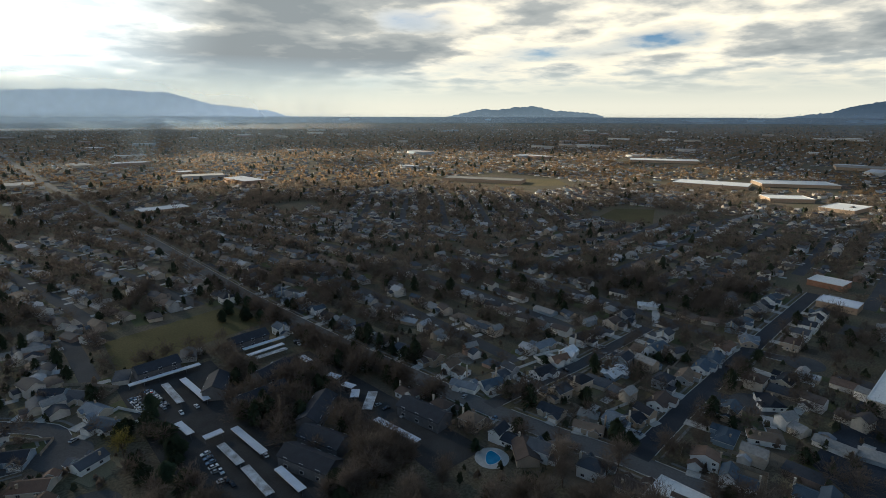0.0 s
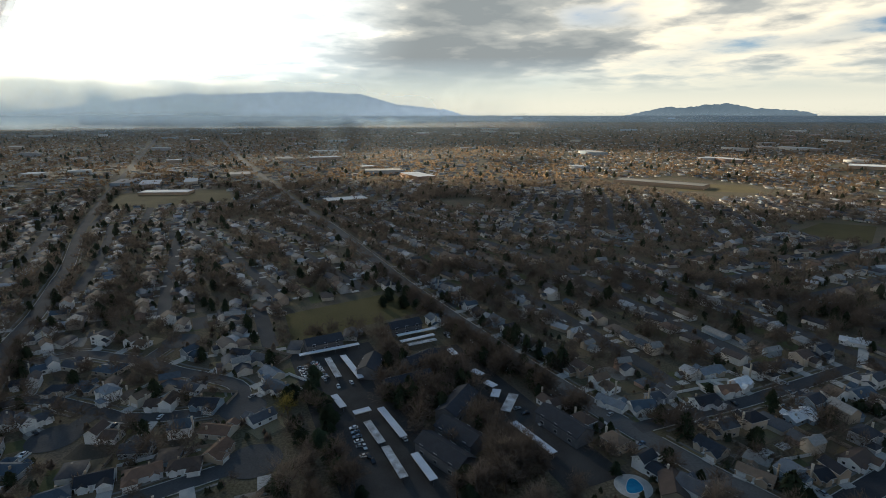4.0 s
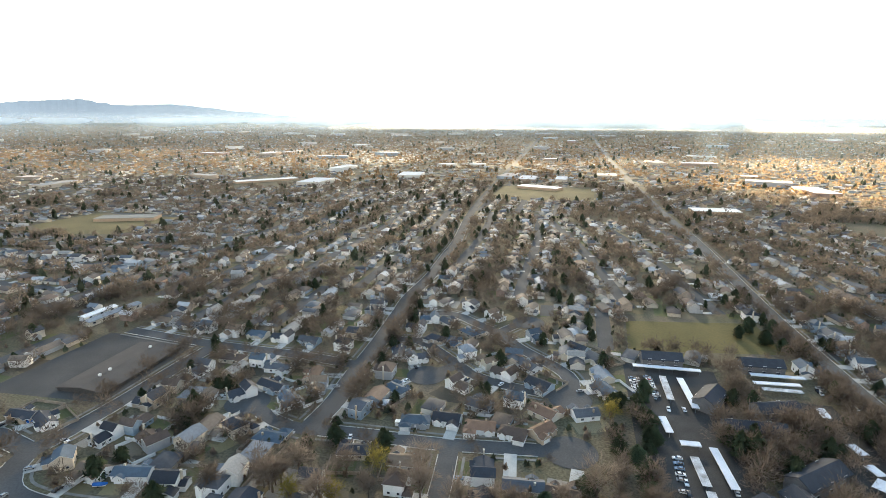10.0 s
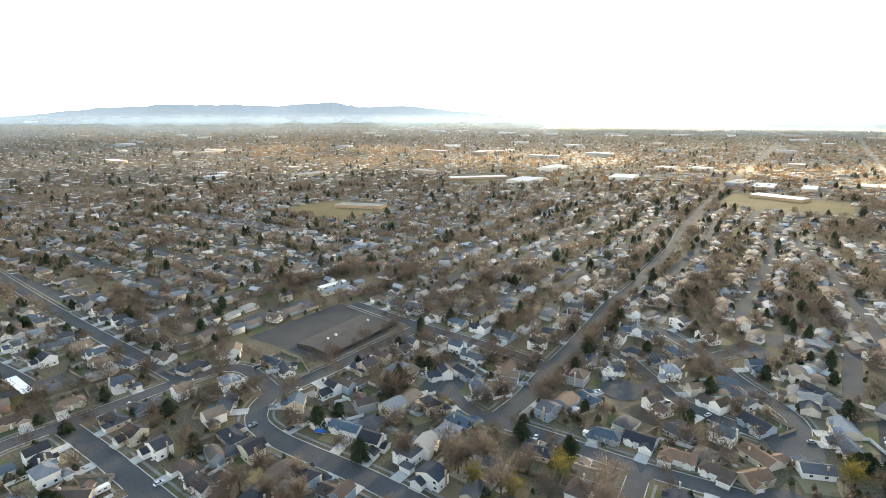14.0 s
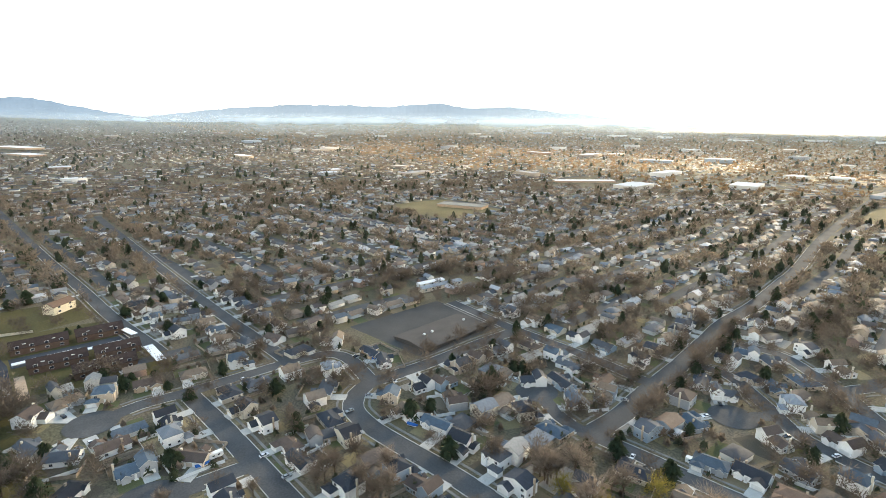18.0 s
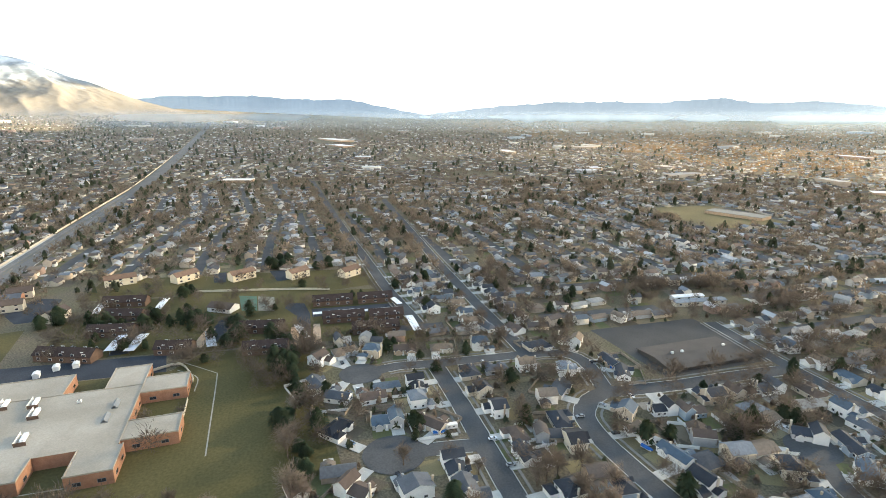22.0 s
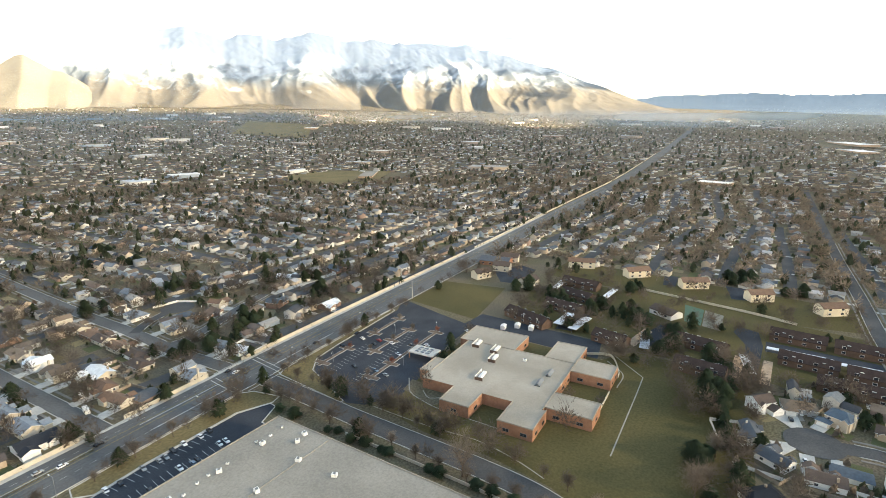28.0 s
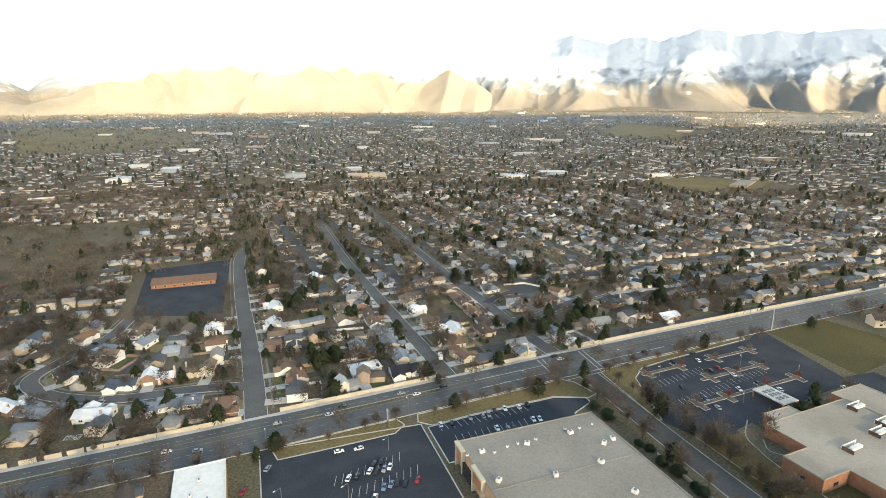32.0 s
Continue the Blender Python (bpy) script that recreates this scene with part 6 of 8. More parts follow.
M["yellow"] = mat("yellow_road_paint", (0.42, 0.32, 0.08), (0.36, 0.28, 0.09), 0.5, speck=0.3)
near_b = [p for p in LINES["boulevard"] if -900 < p.x < 140]
TOP = 0.07 + 0.004 * (len(STREETS) - 1) + 0.014
for off in (-3.9, 7.1):
    dashes(near_b, off, 0.11, 2.3, 7.0, TOP, "worn white lane dashes")
for off in (1.5, 4.6):
    dashes(near_b, off, 0.15, 3, 0, TOP, "worn yellow lines beside the turning lane", "yellow")
M["worn_lane"] = mat("traffic_worn_asphalt", (0.072, 0.072, 0.074), (0.095, 0.094, 0.094), 0.05, rough=0.55, spec=0.3, fine=8, speck=0.2)
for k, off in enumerate((-8.2, -6.2, -2.4, -0.6, 5.6, 6.6, 8.6, 9.9)):
    strip("worn_lane", near_b, off - 0.42, off + 0.42, TOP - 0.008, M["worn_lane"], label="darker wheel track along a traffic lane", cat="road marking")
V, F = [], []
for ax, ay, bx, by in ((-143.6, -184, -145.2, -206), (-146.2, -184, -147.8, -206), (-167.5, -185, -170, -208), (-170.2, -185, -172.6, -208), (-148, -185.6, -167, -186.8), (-148, -183.2, -167, -184.4), (-149.5, -208.5, -166, -209.6), (-150, -210.6, -166, -211.7), (-108, -197.4, -145, -200), (-108, -190, -145, -192.8), (-171, -194, -215, -197)):
    a, b = Vector((ax, ay)), Vector((bx, by))
    n = Vector((-(b - a).y, (b - a).x)).normalized() * 0.2
    i = len(V)
    V += [(v.x, v.y, TOP + 0.006) for v in (a - n, b - n, b + n, a + n)]
    F.append((i, i + 1, i + 2, i + 3))
tagged(link_mesh("road_marking", V, F, M["paint"]), "white crossing lines at the junction", "road marking", kind="structure")
for run in ([p for p in LINES["boulevard"] if -92 < p.x < -28], [p for p in LINES["boulevard"] if 20 < p.x < 90]):
    strip("median", run, 2.5, 3.7, 0.36, M["soil"], rise=0.3, label="narrow raised median with brown bark", cat="median")
    strip("kerb", run, 3.7, 4.05, 0.34, M["concrete"], rise=0.3, label="pale concrete median kerb", cat="kerb")
# parking bay lines
for x0, y0, dx, dy, n, lx, ly in ((-80, -169.4, -2.7, -0.06, 15, -0.5, 4.4), (-84, -160.5, -2.7, -0.1, 13, 0.5, 4.6), (-38, -152, -2.6, -0.6, 10, 1.5, 5.0), (-42, -144, -2.6, -0.5, 10, 1.5, 5.0), (-184, -168, -2.7, -0.4, 12, 0.6, 5), (-182, -152, -2.7, -0.4, 12, 0.6, 5), (-215, -158, -2.7, -0.4, 10, 0.6, 5)):
    V, F = [], []
    for k in range(n):
        a = Vector((x0 + dx * k, y0 + dy * k))
        b = a + Vector((lx, ly))
        m_ = Vector((-(b - a).y, (b - a).x)).normalized() * 0.07
        i = len(V)
        V += [(v.x, v.y, 0.075) for v in (a - m_, b - m_, b + m_, a + m_)]
        F.append((i, i + 1, i + 2, i + 3))
    tagged(link_mesh("bay_lines", V, F, M["paint"]), "thin white parking bay lines", "road marking", kind="structure")
# planted islands in the school car park
for x, y, length, caps in ISLANDS:
    t = tagged(new("planting_island"), "long kerbed island with bark and pale gravel in the car park", "island", "car park islands")
    t.matrix_basis = pose(x, y, 0, 0, 0, 3)
    for name, grow, z, m_ in (("kerb", 0.22, 0.22, "concrete"), ("mulch", 0.0, 0.27, "gravel_bed")):
        bm = bmesh.new()
        box(bm, -length / 2 - grow, length / 2 + grow, -0.8 - grow, 0.8 + grow, 0.05, z)
        for c in caps:
            box(bm, c - 1.3 - grow, c + 1.3 + grow, -4.2 - grow, 4.2 + grow, 0.05, z + 0.01)
        part(name, bm, M[m_], t)


def lamp_post(x, y, turn, h=7.5):
    t = tagged(new("street_lamp"), "tall grey steel street lamp with a short arm", "street lamp", "street lamps")
    t.matrix_basis = pose(x, y, 0, 0, 0, turn)
    bm = bmesh.new()
    bmesh.ops.create_cone(bm, cap_ends=True, segments=8, radius1=0.13, radius2=0.07, depth=h, matrix=Matrix.Translation((0, 0, h / 2)))
    part("pole", bm, M["steel"], t)
    bm = bmesh.new()
    box(bm, 0, 2.2, -0.04, 0.04, h - 0.1, h)
    arm = part("arm", bm, M["steel"], t)
    bm = bmesh.new()
    box(bm, 1.9, 2.7, -0.15, 0.15, h - 0.12, h + 0.08)
    part("lamp_head", bm, M["white"], arm)


bl = LINES["boulevard"]
bn = normals(bl)
for k in range(0, len(bl), 11):
    p, n = bl[k], bn[k]
    if -700 < p.x < 100:
        q = p - n * 11.9
        lamp_post(q.x, q.y, math.degrees(math.atan2(n.y, n.x)))
for x, y in ((-190, -172), (-205, -140), (-235, -168), (-250, -150), (-40, -140), (-58, -160), (-20, -145)):
    lamp_post(x, y, 30, 5.6)
t = tagged(new("utility_pole"), "tall pale utility pole beside the boulevard", "utility pole")
t.matrix_basis = pose(-286, -193, 0)
bm = bmesh.new()
bmesh.ops.create_cone(bm, cap_ends=True, segments=8, radius1=0.26, radius2=0.14, depth=15, matrix=Matrix.Translation((0, 0, 7.5)))
part("pole", bm, M["concrete"], t)
bm = bmesh.new()
box(bm, -1.5, 1.5, -0.08, 0.08, 13.6, 13.8)
part("crossarm", bm, M["concrete"], t)
t = tagged(new("pylon_sign"), "tall slim store sign with blank pale panels", "sign")
t.matrix_basis = pose(-61.8, -175.4, 0, 0, 0, 95)
bm = bmesh.new()
box(bm, -0.9, 0.9, -0.2, 0.2, 0, 7.5)
pillar = part("pillar", bm, M["steel"], t)
for k in range(3):
    bm = bmesh.new()
    box(bm, -0.75, 0.75, -0.26, 0.26, 2.6 + k * 1.6, 4.0 + k * 1.6)
    part("sign_panel", bm, M["white"], pillar)


def fences():
    """Board fences between the back yards, one thing a plot, each side a panel row."""
    M["fence wood"] = mat("weathered_fence_boards", (0.26, 0.21, 0.16), (0.34, 0.29, 0.23), 0.4, speck=0.2)
    frng = random.Random(4)
    for k, (m, gx, gy, d) in enumerate(DRIVES[:118]):
        white = frng.random() < 0.28
        if frng.random() < 0.25:
            continue
        t = tagged(new("fence"), "white vinyl yard fence behind a house" if white else "weathered board fence round a back yard", "fence", "yard fences")
        t.matrix_basis = m
        back = frng.uniform(9, 13)
        for x0, x1, y0, y1 in ((-7.9, 7.9, back, back + 0.08), (-7.9, -7.82, 2, back), (7.82, 7.9, 2, back)):
            bm = bmesh.new()
            box(bm, x0, x1, y0, y1, 0, 1.4)
            part("panel", bm, M["white"] if white else M["fence wood"], t)


strip("wall_yard", smooth([(-386, -70), (-384, -65), (-373, -5), (-365, 22)], 10), -0.12, 0.12, 1.5, M["soundwall"], rise=1.5, label="long pale wall between the courts and the apartment blocks", cat="wall")
fences()


def long_fence(pts, h=1.4):
    """A run of white vinyl fence panels between posts."""
    t = tagged(new("fence"), "long white vinyl fence between back yards", "fence", "yard fences")
    t.matrix_basis = pose(*pts[0], 0)
    for (ax, ay), (bx, by) in zip(pts[:-1], pts[1:]):
        d = Vector((bx - ax, by - ay))
        n, turn = max(1, round(d.length / 2.4)), math.atan2(d.y, d.x)
        step = d.length / n
        for k in range(n):
            q = Vector((ax - pts[0][0], ay - pts[0][1])) + d * (k / n)
            for name, (x0, x1, w, top) in (("post", (-0.07, 0.07, 0.07, h + 0.12)), ("panel", (0.09, step - 0.09, 0.035, h))):
                bm = bmesh.new()
                box(bm, x0, x1, -w, w, 0.02, top)
                part(name, bm, M["white"], t).matrix_basis = Matrix.Translation((q.x, q.y, 0)) @ Matrix.Rotation(turn, 4, "Z")


for run in ([(-50, -346), (-75, -350)], [(-50, -280), (-73, -277)], [(-184, -322), (-199, -320), (-206, -309), (-201, -296)], [(-205, 2.5), (-204, 18)], [(-188, 40), (-175.5, 40.3), (-175, 57)], [(-130, 172), (-136, 158)]):
    long_fence(run)


def boat(x, y, turn):
    t = tagged(new("boat_trailer"), "small boat under a blue tarpaulin on a trailer", "boat", "covered boats")
    t.matrix_basis = pose(x, y, 0.1, 0, 0, turn) @ Matrix.Scale(1 / PLAN, 4)
    bm = bmesh.new()
    ring = [[bm.verts.new((px, py * w, z)) for px, w in ((-3, 0.9), (-1, 1.15), (1.4, 1.0), (3.2, 0.1))] for py, z in ((-1, 0.9), (-0.55, 1.7), (0, 1.95), (0.55, 1.7), (1, 0.9))]
    for a, b in zip(ring[:-1], ring[1:]):
        for k in range(3):
            bm.faces.new((a[k], a[k + 1], b[k + 1], b[k]))
    part("tarpaulin", bm, M["tarp"], t)
    bm = bmesh.new()
    box(bm, -2.9, 2.4, -0.8, 0.8, 0.45, 0.9)
    part("hull", bm, M["white"], t)
    for wy in (-0.95, 0.95):
        bm = bmesh.new()
        bmesh.ops.create_cone(bm, cap_ends=True, segments=12, radius1=0.32, radius2=0.32, depth=0.2, matrix=Matrix.Translation((-0.6, wy, 0.32)) @ Matrix.Rotation(math.pi / 2, 4, "X"))
        part("wheel", bm, M["rubber"], t)


def camper(x, y, turn):
    t = tagged(new("camper_trailer"), "white box-shaped camper trailer parked beside a house", "trailer", "camper trailers")
    t.matrix_basis = pose(x, y, 0.1, 0, 0, turn) @ Matrix.Scale(1 / PLAN, 4)
    bm = bmesh.new()
    vs = box(bm, -3.3, 3.3, -1.2, 1.2, 0.55, 3.0)
    bmesh.ops.bevel(bm, geom=[e for e in bm.edges if abs(e.verts[0].co.x - e.verts[1].co.x) < 0.1], offset=0.25, segments=2, affect="EDGES")
    body = part("body", bm, M["white"], t)
    for px in (-1.8, 0.6):
        bm = bmesh.new()
        box(bm, px, px + 1.1, -1.23, 1.23, 1.6, 2.2)
        part("window", bm, M["glass"], body)
    for wy in (-1.0, 1.0):
        bm = bmesh.new()
        bmesh.ops.create_cone(bm, cap_ends=True, segments=12, radius1=0.36, radius2=0.36, depth=0.24, matrix=Matrix.Translation((-0.4, wy, 0.36)) @ Matrix.Rotation(math.pi / 2, 4, "X"))
        part("wheel", bm, M["rubber"], t)


M["tarp"] = mat("blue_tarpaulin", (0.03, 0.10, 0.32), (0.04, 0.13, 0.38), 0.6, rough=0.5, speck=0.15)
for x, y, turn in ((-178, 50, 85), (-147.9, 121, 20), (-207, 146, 70)):
    boat(x, y, turn)
for x, y, turn in ((-180, 55.5, 88), (-101, -225, 80), (-106, -240, 75), (-62, 180, 10)):
    camper(x, y, turn)
# ---- trees ----
def twig_form(rng_, n, width, crown=(3.2, 3.2, 3.4), mid=5.2, length=1.6, trunk=True):
    """A leafless crown of many slender slivers on a trunk with limbs."""
    V, T = [], []

    def sliver(a, b, w):
        d = b - a
        s = np.cross(d, rng_.standard_normal(3))
        s = s / max(np.linalg.norm(s), 1e-6) * w
        i = len(V)
        V.extend([a - s, a + s, b])
        T.append((i, i + 1, i + 2))
    c = np.array(crown)
    for _ in range(n):
        p = rng_.standard_normal(3)
        p = p / np.linalg.norm(p) * rng_.random() ** 0.45
        q = p * c * (0.8 + 0.35 * math.sin(3 * math.atan2(p[1], p[0]) + 5 * p[2])) + (0, 0, mid)
        way = p * (1, 1, 0.7) + (0, 0, 0.45) + rng_.standard_normal(3) * 0.35
        way = way / np.linalg.norm(way) * length * rng_.uniform(0.6, 1.3)
        sliver(q, q + way, width * rng_.uniform(0.6, 1.4))
    crown_v, crown_t = (np.array(V), np.array(T)) if V else (np.zeros((0, 3)), np.zeros((0, 3), int))
    tv, tt = [], []

    def limb(a, b, r0, r1, k=4):
        base = len(tv)
        d = (b - a) / np.linalg.norm(b - a)
        s = np.cross(d, (0.3, 0.9, 0.2))
        s /= np.linalg.norm(s)
        t = np.cross(d, s)
        for p, r in ((a, r0), (b, r1)):
            for j in range(k):
                an = j * 2 * math.pi / k
                tv.append(p + (s * math.cos(an) + t * math.sin(an)) * r)
        for j in range(k):
            m = (j + 1) % k
            tt.extend([(base + j, base + m, base + k + m), (base + j, base + k + m, base + k + j)])
    if trunk:
        fork = np.array((0, 0, mid * 0.42))
        limb(np.array((0.0, 0, -0.2)), fork, 0.26, 0.19, 6)
        for j in range(6):
            an = j * 1.05 + rng_.random()
            end = np.array((math.cos(an) * c[0] * 0.6, math.sin(an) * c[1] * 0.6, mid + c[2] * rng_.uniform(-0.1, 0.5)))
            half = fork * 0.45 + end * 0.55 + (0, 0, 0.5)
            limb(fork, half, 0.13, 0.09)
            limb(half, end, 0.09, 0.03)
    return crown_v, crown_t, np.array(tv), np.array(tt, int)


def fir_form(rng_, n, height=9.0, spread=2.2, width=0.35):
    """An evergreen of drooping sprays in an uneven cone."""
    V, T = [], []
    for _ in range(n):
        u = rng_.random() ** 0.9
        z = 0.6 + u * (height - 0.8)
        an = rng_.random() * 2 * math.pi
        r = spread * math.sin(math.pi * (0.22 + 0.75 * u)) ** 0.8 * (0.75 + 0.3 * math.sin(an * 3 + z)) * rng_.uniform(0.55, 1.0) + 0.1
        q = np.array((math.cos(an) * r, math.sin(an) * r, z))
        out = np.array((math.cos(an), math.sin(an), -0.35)) * rng_.uniform(0.6, 1.2)
        s = np.array((-math.sin(an), math.cos(an), 0)) * width * rng_.uniform(0.7, 1.5)
        i = len(V)
        V += [q - s - out * 0.4, q + s - out * 0.4 + (0, 0, 0.15), q + out, q + np.array((0, 0, 0.9 * width / 0.35))]
        T += [(i, i + 1, i + 2), (i, i + 3, i + 1)]
    return np.array(V), np.array(T)


def visible(P):
    az = np.degrees(np.arctan2(-P[:, 0], P[:, 1])) % 360
    return P[(np.hypot(P[:, 0], P[:, 1]) > 118) & ~((az > 206) & (az < 272))]


# clumps of bushy evergreens among the town houses and the yards across the boulevard
YARD_EVERGREENS = [(-316, -33), (-281, -9), (-324, -56), (-444, -10), (-382, -68), (-340, -137), (-332, -106), (-434, -17), (-329, -84), (-289, -34), (-426, 24), (-252, -3), (-205, -9)]
YARD_EVERGREENS += [(-199, -349), (-231, -440), (-208, -458), (-224, -339), (-195, -522), (-162, -340), (-171, -235), (-386, -407), (-403, -315), (-295, -348), (-197, -250), (-279, -283), (-239, -499), (-266, -255), (-156, -239), (-210, -345), (-40, -330), (-50, -240)]


# stands of trees on grounds of their own: x0, x1, y0, y1, number
GROVES = [(56, 98, 128, 215, 150), (70, 112, 196, 262, 95), (30, 112, 262, 280, 16), (28, 34, 130, 250, 10)]
GROVES += [(112, 128, 120, 330, 60), (-345, -284, -128, -60, 42), (-300, -262, -60, 8, 24), (-345, -300, -60, 8, 16),
          (-153, -149, -170, -50, 24), (-170, -166, -160, -60, 22), (-150, -30, -186, -176, 20), (-270, -172, -192, -186, 10), (-262, -190, -135, -44, 14), (-195, -191, 160, 226, 9), (-425, -345, -190, 60, 60)]
GROVES += [(122, 134, 112, 205, 50), (141, 153, 150, 250, 40), (113, 128, 200, 260, 25)]
GROVES += [(-276, -180, 0, 8, 16), (-285, -262, 232, 285, 6),
          (70, 150, -560, -240, 110), (0, 66, -560, -472, 30), (140, 156, 90, 250, 26), (-150, -135, 130, 172, 14), (-75, -45, 120, 145, 8), (40, 430, -1000, -430, 700), (90, 400, -480, -330, 260), (-262, -228, -26, 4, 12)]


def build_trees():
    g = np.random.default_rng(21)

    def spots(count, r0, r1):
        r = np.sqrt(g.uniform(r0 * r0, r1 * r1, count))
        a = g.uniform(0, 2 * np.pi, count)
        return visible(np.column_stack([r * np.cos(a), r * np.sin(a)]))

    def thick(P):
        return np.array([0.5 + 0.9 * noise.noise((x * 0.008, y * 0.008, 1.7)) for x, y in P])
    near = spots(12500, 118, 420)
    near = near[(~taken(near[:, 0], near[:, 1], 3)) & (g.random(len(near)) < np.where(taken(near[:, 0], near[:, 1], 4), 0.22, 0.55 + thick(near) * 0.5 + 0.12 * ((near[:, 0] > 115) & (near[:, 1] > 90)) - 0.25 * (near[:, 1] < -195) - 0.5 * ((np.abs(near[:, 0] + 195) < 62) & (np.abs(near[:, 1] - 30) < 40))))]
    near = near[~((near[:, 0] > -374) & (near[:, 0] < -318) & (near[:, 1] > -40) & (near[:, 1] < -10))]
    for x0, y0, x1, y1, w in LANE_CARPORTS:
        near = near[~((near[:, 0] > min(x0, x1) - 3) & (near[:, 0] < max(x0, x1) + 11) & (near[:, 1] > min(y0, y1) - 5) & (near[:, 1] < max(y0, y1) + 5))]
    near = near[np.hypot(near[:, 0] - 113, near[:, 1] - 111) > 15]
    # the turning circles stay clear of trees
    for bx, by, r in BULBS:
        q = Vector((bx, by)) * (1 - 5 / math.hypot(bx, by))
        near = near[np.hypot(near[:, 0] - q.x, near[:, 1] - q.y) > r + 6]
    grove = np.vstack([np.column_stack([g.uniform(x0, x1, int(n * 1.8)), g.uniform(y0, y1, int(n * 1.8))]) for x0, x1, y0, y1, n in GROVES])
    grove = grove[~taken(grove[:, 0], grove[:, 1], 5)]
    rows = []
    for name, line in LINES.items():
        nn, belt = normals(line), {"avenue": 3, "collector": 2}.get(name, 1)
        for p, n in zip(line, nn):
            for side in (-1, 1):
                for _ in range(belt if p.y > 110 and p.length < 440 else 1):
                    if g.random() > (0.22 if belt == 1 else 0.8 if p.length < 440 else 0.3):
                        continue
                    q = p + n * side * (STREETS[name][0] / 2 + g.uniform(2.2, 6.5 if name != "avenue" else 9.0)) + Vector((g.normal(0, 1), g.normal(0, 1)))
                    rows.append((q.x, q.y))
    rows = visible(np.array(rows))
    rows = rows[(np.hypot(rows[:, 0], rows[:, 1]) < 1000) & (~taken(rows[:, 0], rows[:, 1], 4))]
    near = np.vstack([near, grove, rows])
    # the court lanes in front of the carports stay clear of trees
    for x0, y0, x1, y1, w in CARPORTS:
        near = near[~((near[:, 0] > min(x0, x1) - 4) & (near[:, 0] < max(x0, x1) + 4) & (near[:, 1] > min(y0, y1) - 13) & (near[:, 1] < max(y0, y1) + 3))]
    near = near[np.argsort(np.hypot(*near.T))]
    own, rest = near[:275], near[275:]
    trunks = []
    for k in range(8):
        c = (2.6 + 0.25 * k, 2.6 + 0.2 * k, 2.9 + 0.2 * k)
        cv, ct, tv, tt = twig_form(g, 1500, 0.042, c, 4.8 + 0.2 * k, 1.15)
        trunks.append((mesh_of("trunk", tv.tolist(), tt.tolist()), mesh_of("crown", cv.tolist(), ct.tolist())))
        trunks[-1][0].materials.append(M["bark"])
        trunks[-1][1].materials.append(M["twigs"])
    firs = []
    for k in range(4):
        v, t = fir_form(g, 1200, 5.4 + k * 1.1, 2.5 + 0.2 * k, 0.2)
        stem = [(0.16 * math.cos(j), 0.16 * math.sin(j), -0.2) for j in range(6)] + [(0, 0, 6.0 + k)]
        firs.append((mesh_of("trunk", stem, [(j, (j + 1) % 6, 6) for j in range(6)]), mesh_of("crown", v.tolist(), t.tolist())))
        firs[-1][0].materials.append(M["bark"])
        firs[-1][1].materials.append(M["needles"])

    def plant(x, y, kind, s, squat=1.0):
        me = (firs if kind == "fir" else trunks)[g.integers(0, 4 if kind == "fir" else 8)]
        t = new("evergreen_tree" if kind == "fir" else "willow" if kind == "gold" else "bare_tree")
        t.matrix_basis = pose(x, y, 0, 0, 0, g.uniform(0, 360)) @ Matrix.Diagonal((s, s, s * squat * g.uniform(0.9, 1.1), 1))
        for b in me:
            ob = new(b.name.split(".")[0], b)
            ob.parent = t
            if kind in ("gold", "red") and ob.name.startswith("crown"):
                ob.material_slots[0].link = "OBJECT"
                ob.material_slots[0].material = M["twigs_" + kind]
        label = {"fir": "dark green evergreen tree with drooping branches", "gold": "yellow-green willow with fine hanging twigs", "red": "leafless tree with russet twigs", "bare": "leafless grey-brown tree with fine twigs"}[kind]
        tagged(t, label, "tree", "evergreens" if kind == "fir" else "bare trees")
    for x, y in own:
        u = g.random()
        plant(x, y, "fir" if u < (0.35 if x < -262 and y < 8 else 0.10) or (-262 < x < -228 and -26 < y < 4) else "red" if u < (0.5 if x < -262 and y < 8 else 0.12 if y < 90 else 0.05) else "bare", g.uniform(0.85, 1.7))
    for x, y in GOLD_TREES:
        plant(x, y, "gold", g.uniform(1.1, 1.35))
    for k, (x, y) in enumerate(LAWN_EVERGREENS):
        plant(x, y + (4 if k < 17 else 0), "fir" if k > 16 or k < 5 or k % 3 != 1 else "bare", g.uniform(1.1, 1.5) if k > 16 or k < 5 else g.uniform(0.85, 1.2))
    for x, y in YARD_EVERGREENS:
        for _ in range(3):
            plant(x + g.normal(0, 3.5), y + g.normal(0, 3.5), "fir", g.uniform(1.1, 1.6), 0.8)
    for x, y in PARKWAY_SHRUBS:
        plant(x, y, "fir", g.uniform(0.65, 0.95), 0.55)
    # middle distance
    forms = []
    for k in range(6):
        cv, ct, tv, tt = twig_form(g, 44, 0.30, (2.9 + 0.2 * k, 3.1, 2.6 + 0.15 * k), 3.9, 2.1, trunk=False)
        forms.append((cv, ct))
    ffir = [fir_form(g, 26, 3.9 + k * 0.9, 2.7, 1.05) for k in range(3)]
    mid = spots(96000, 300, 1000)
    r = np.hypot(mid[:, 0], mid[:, 1])
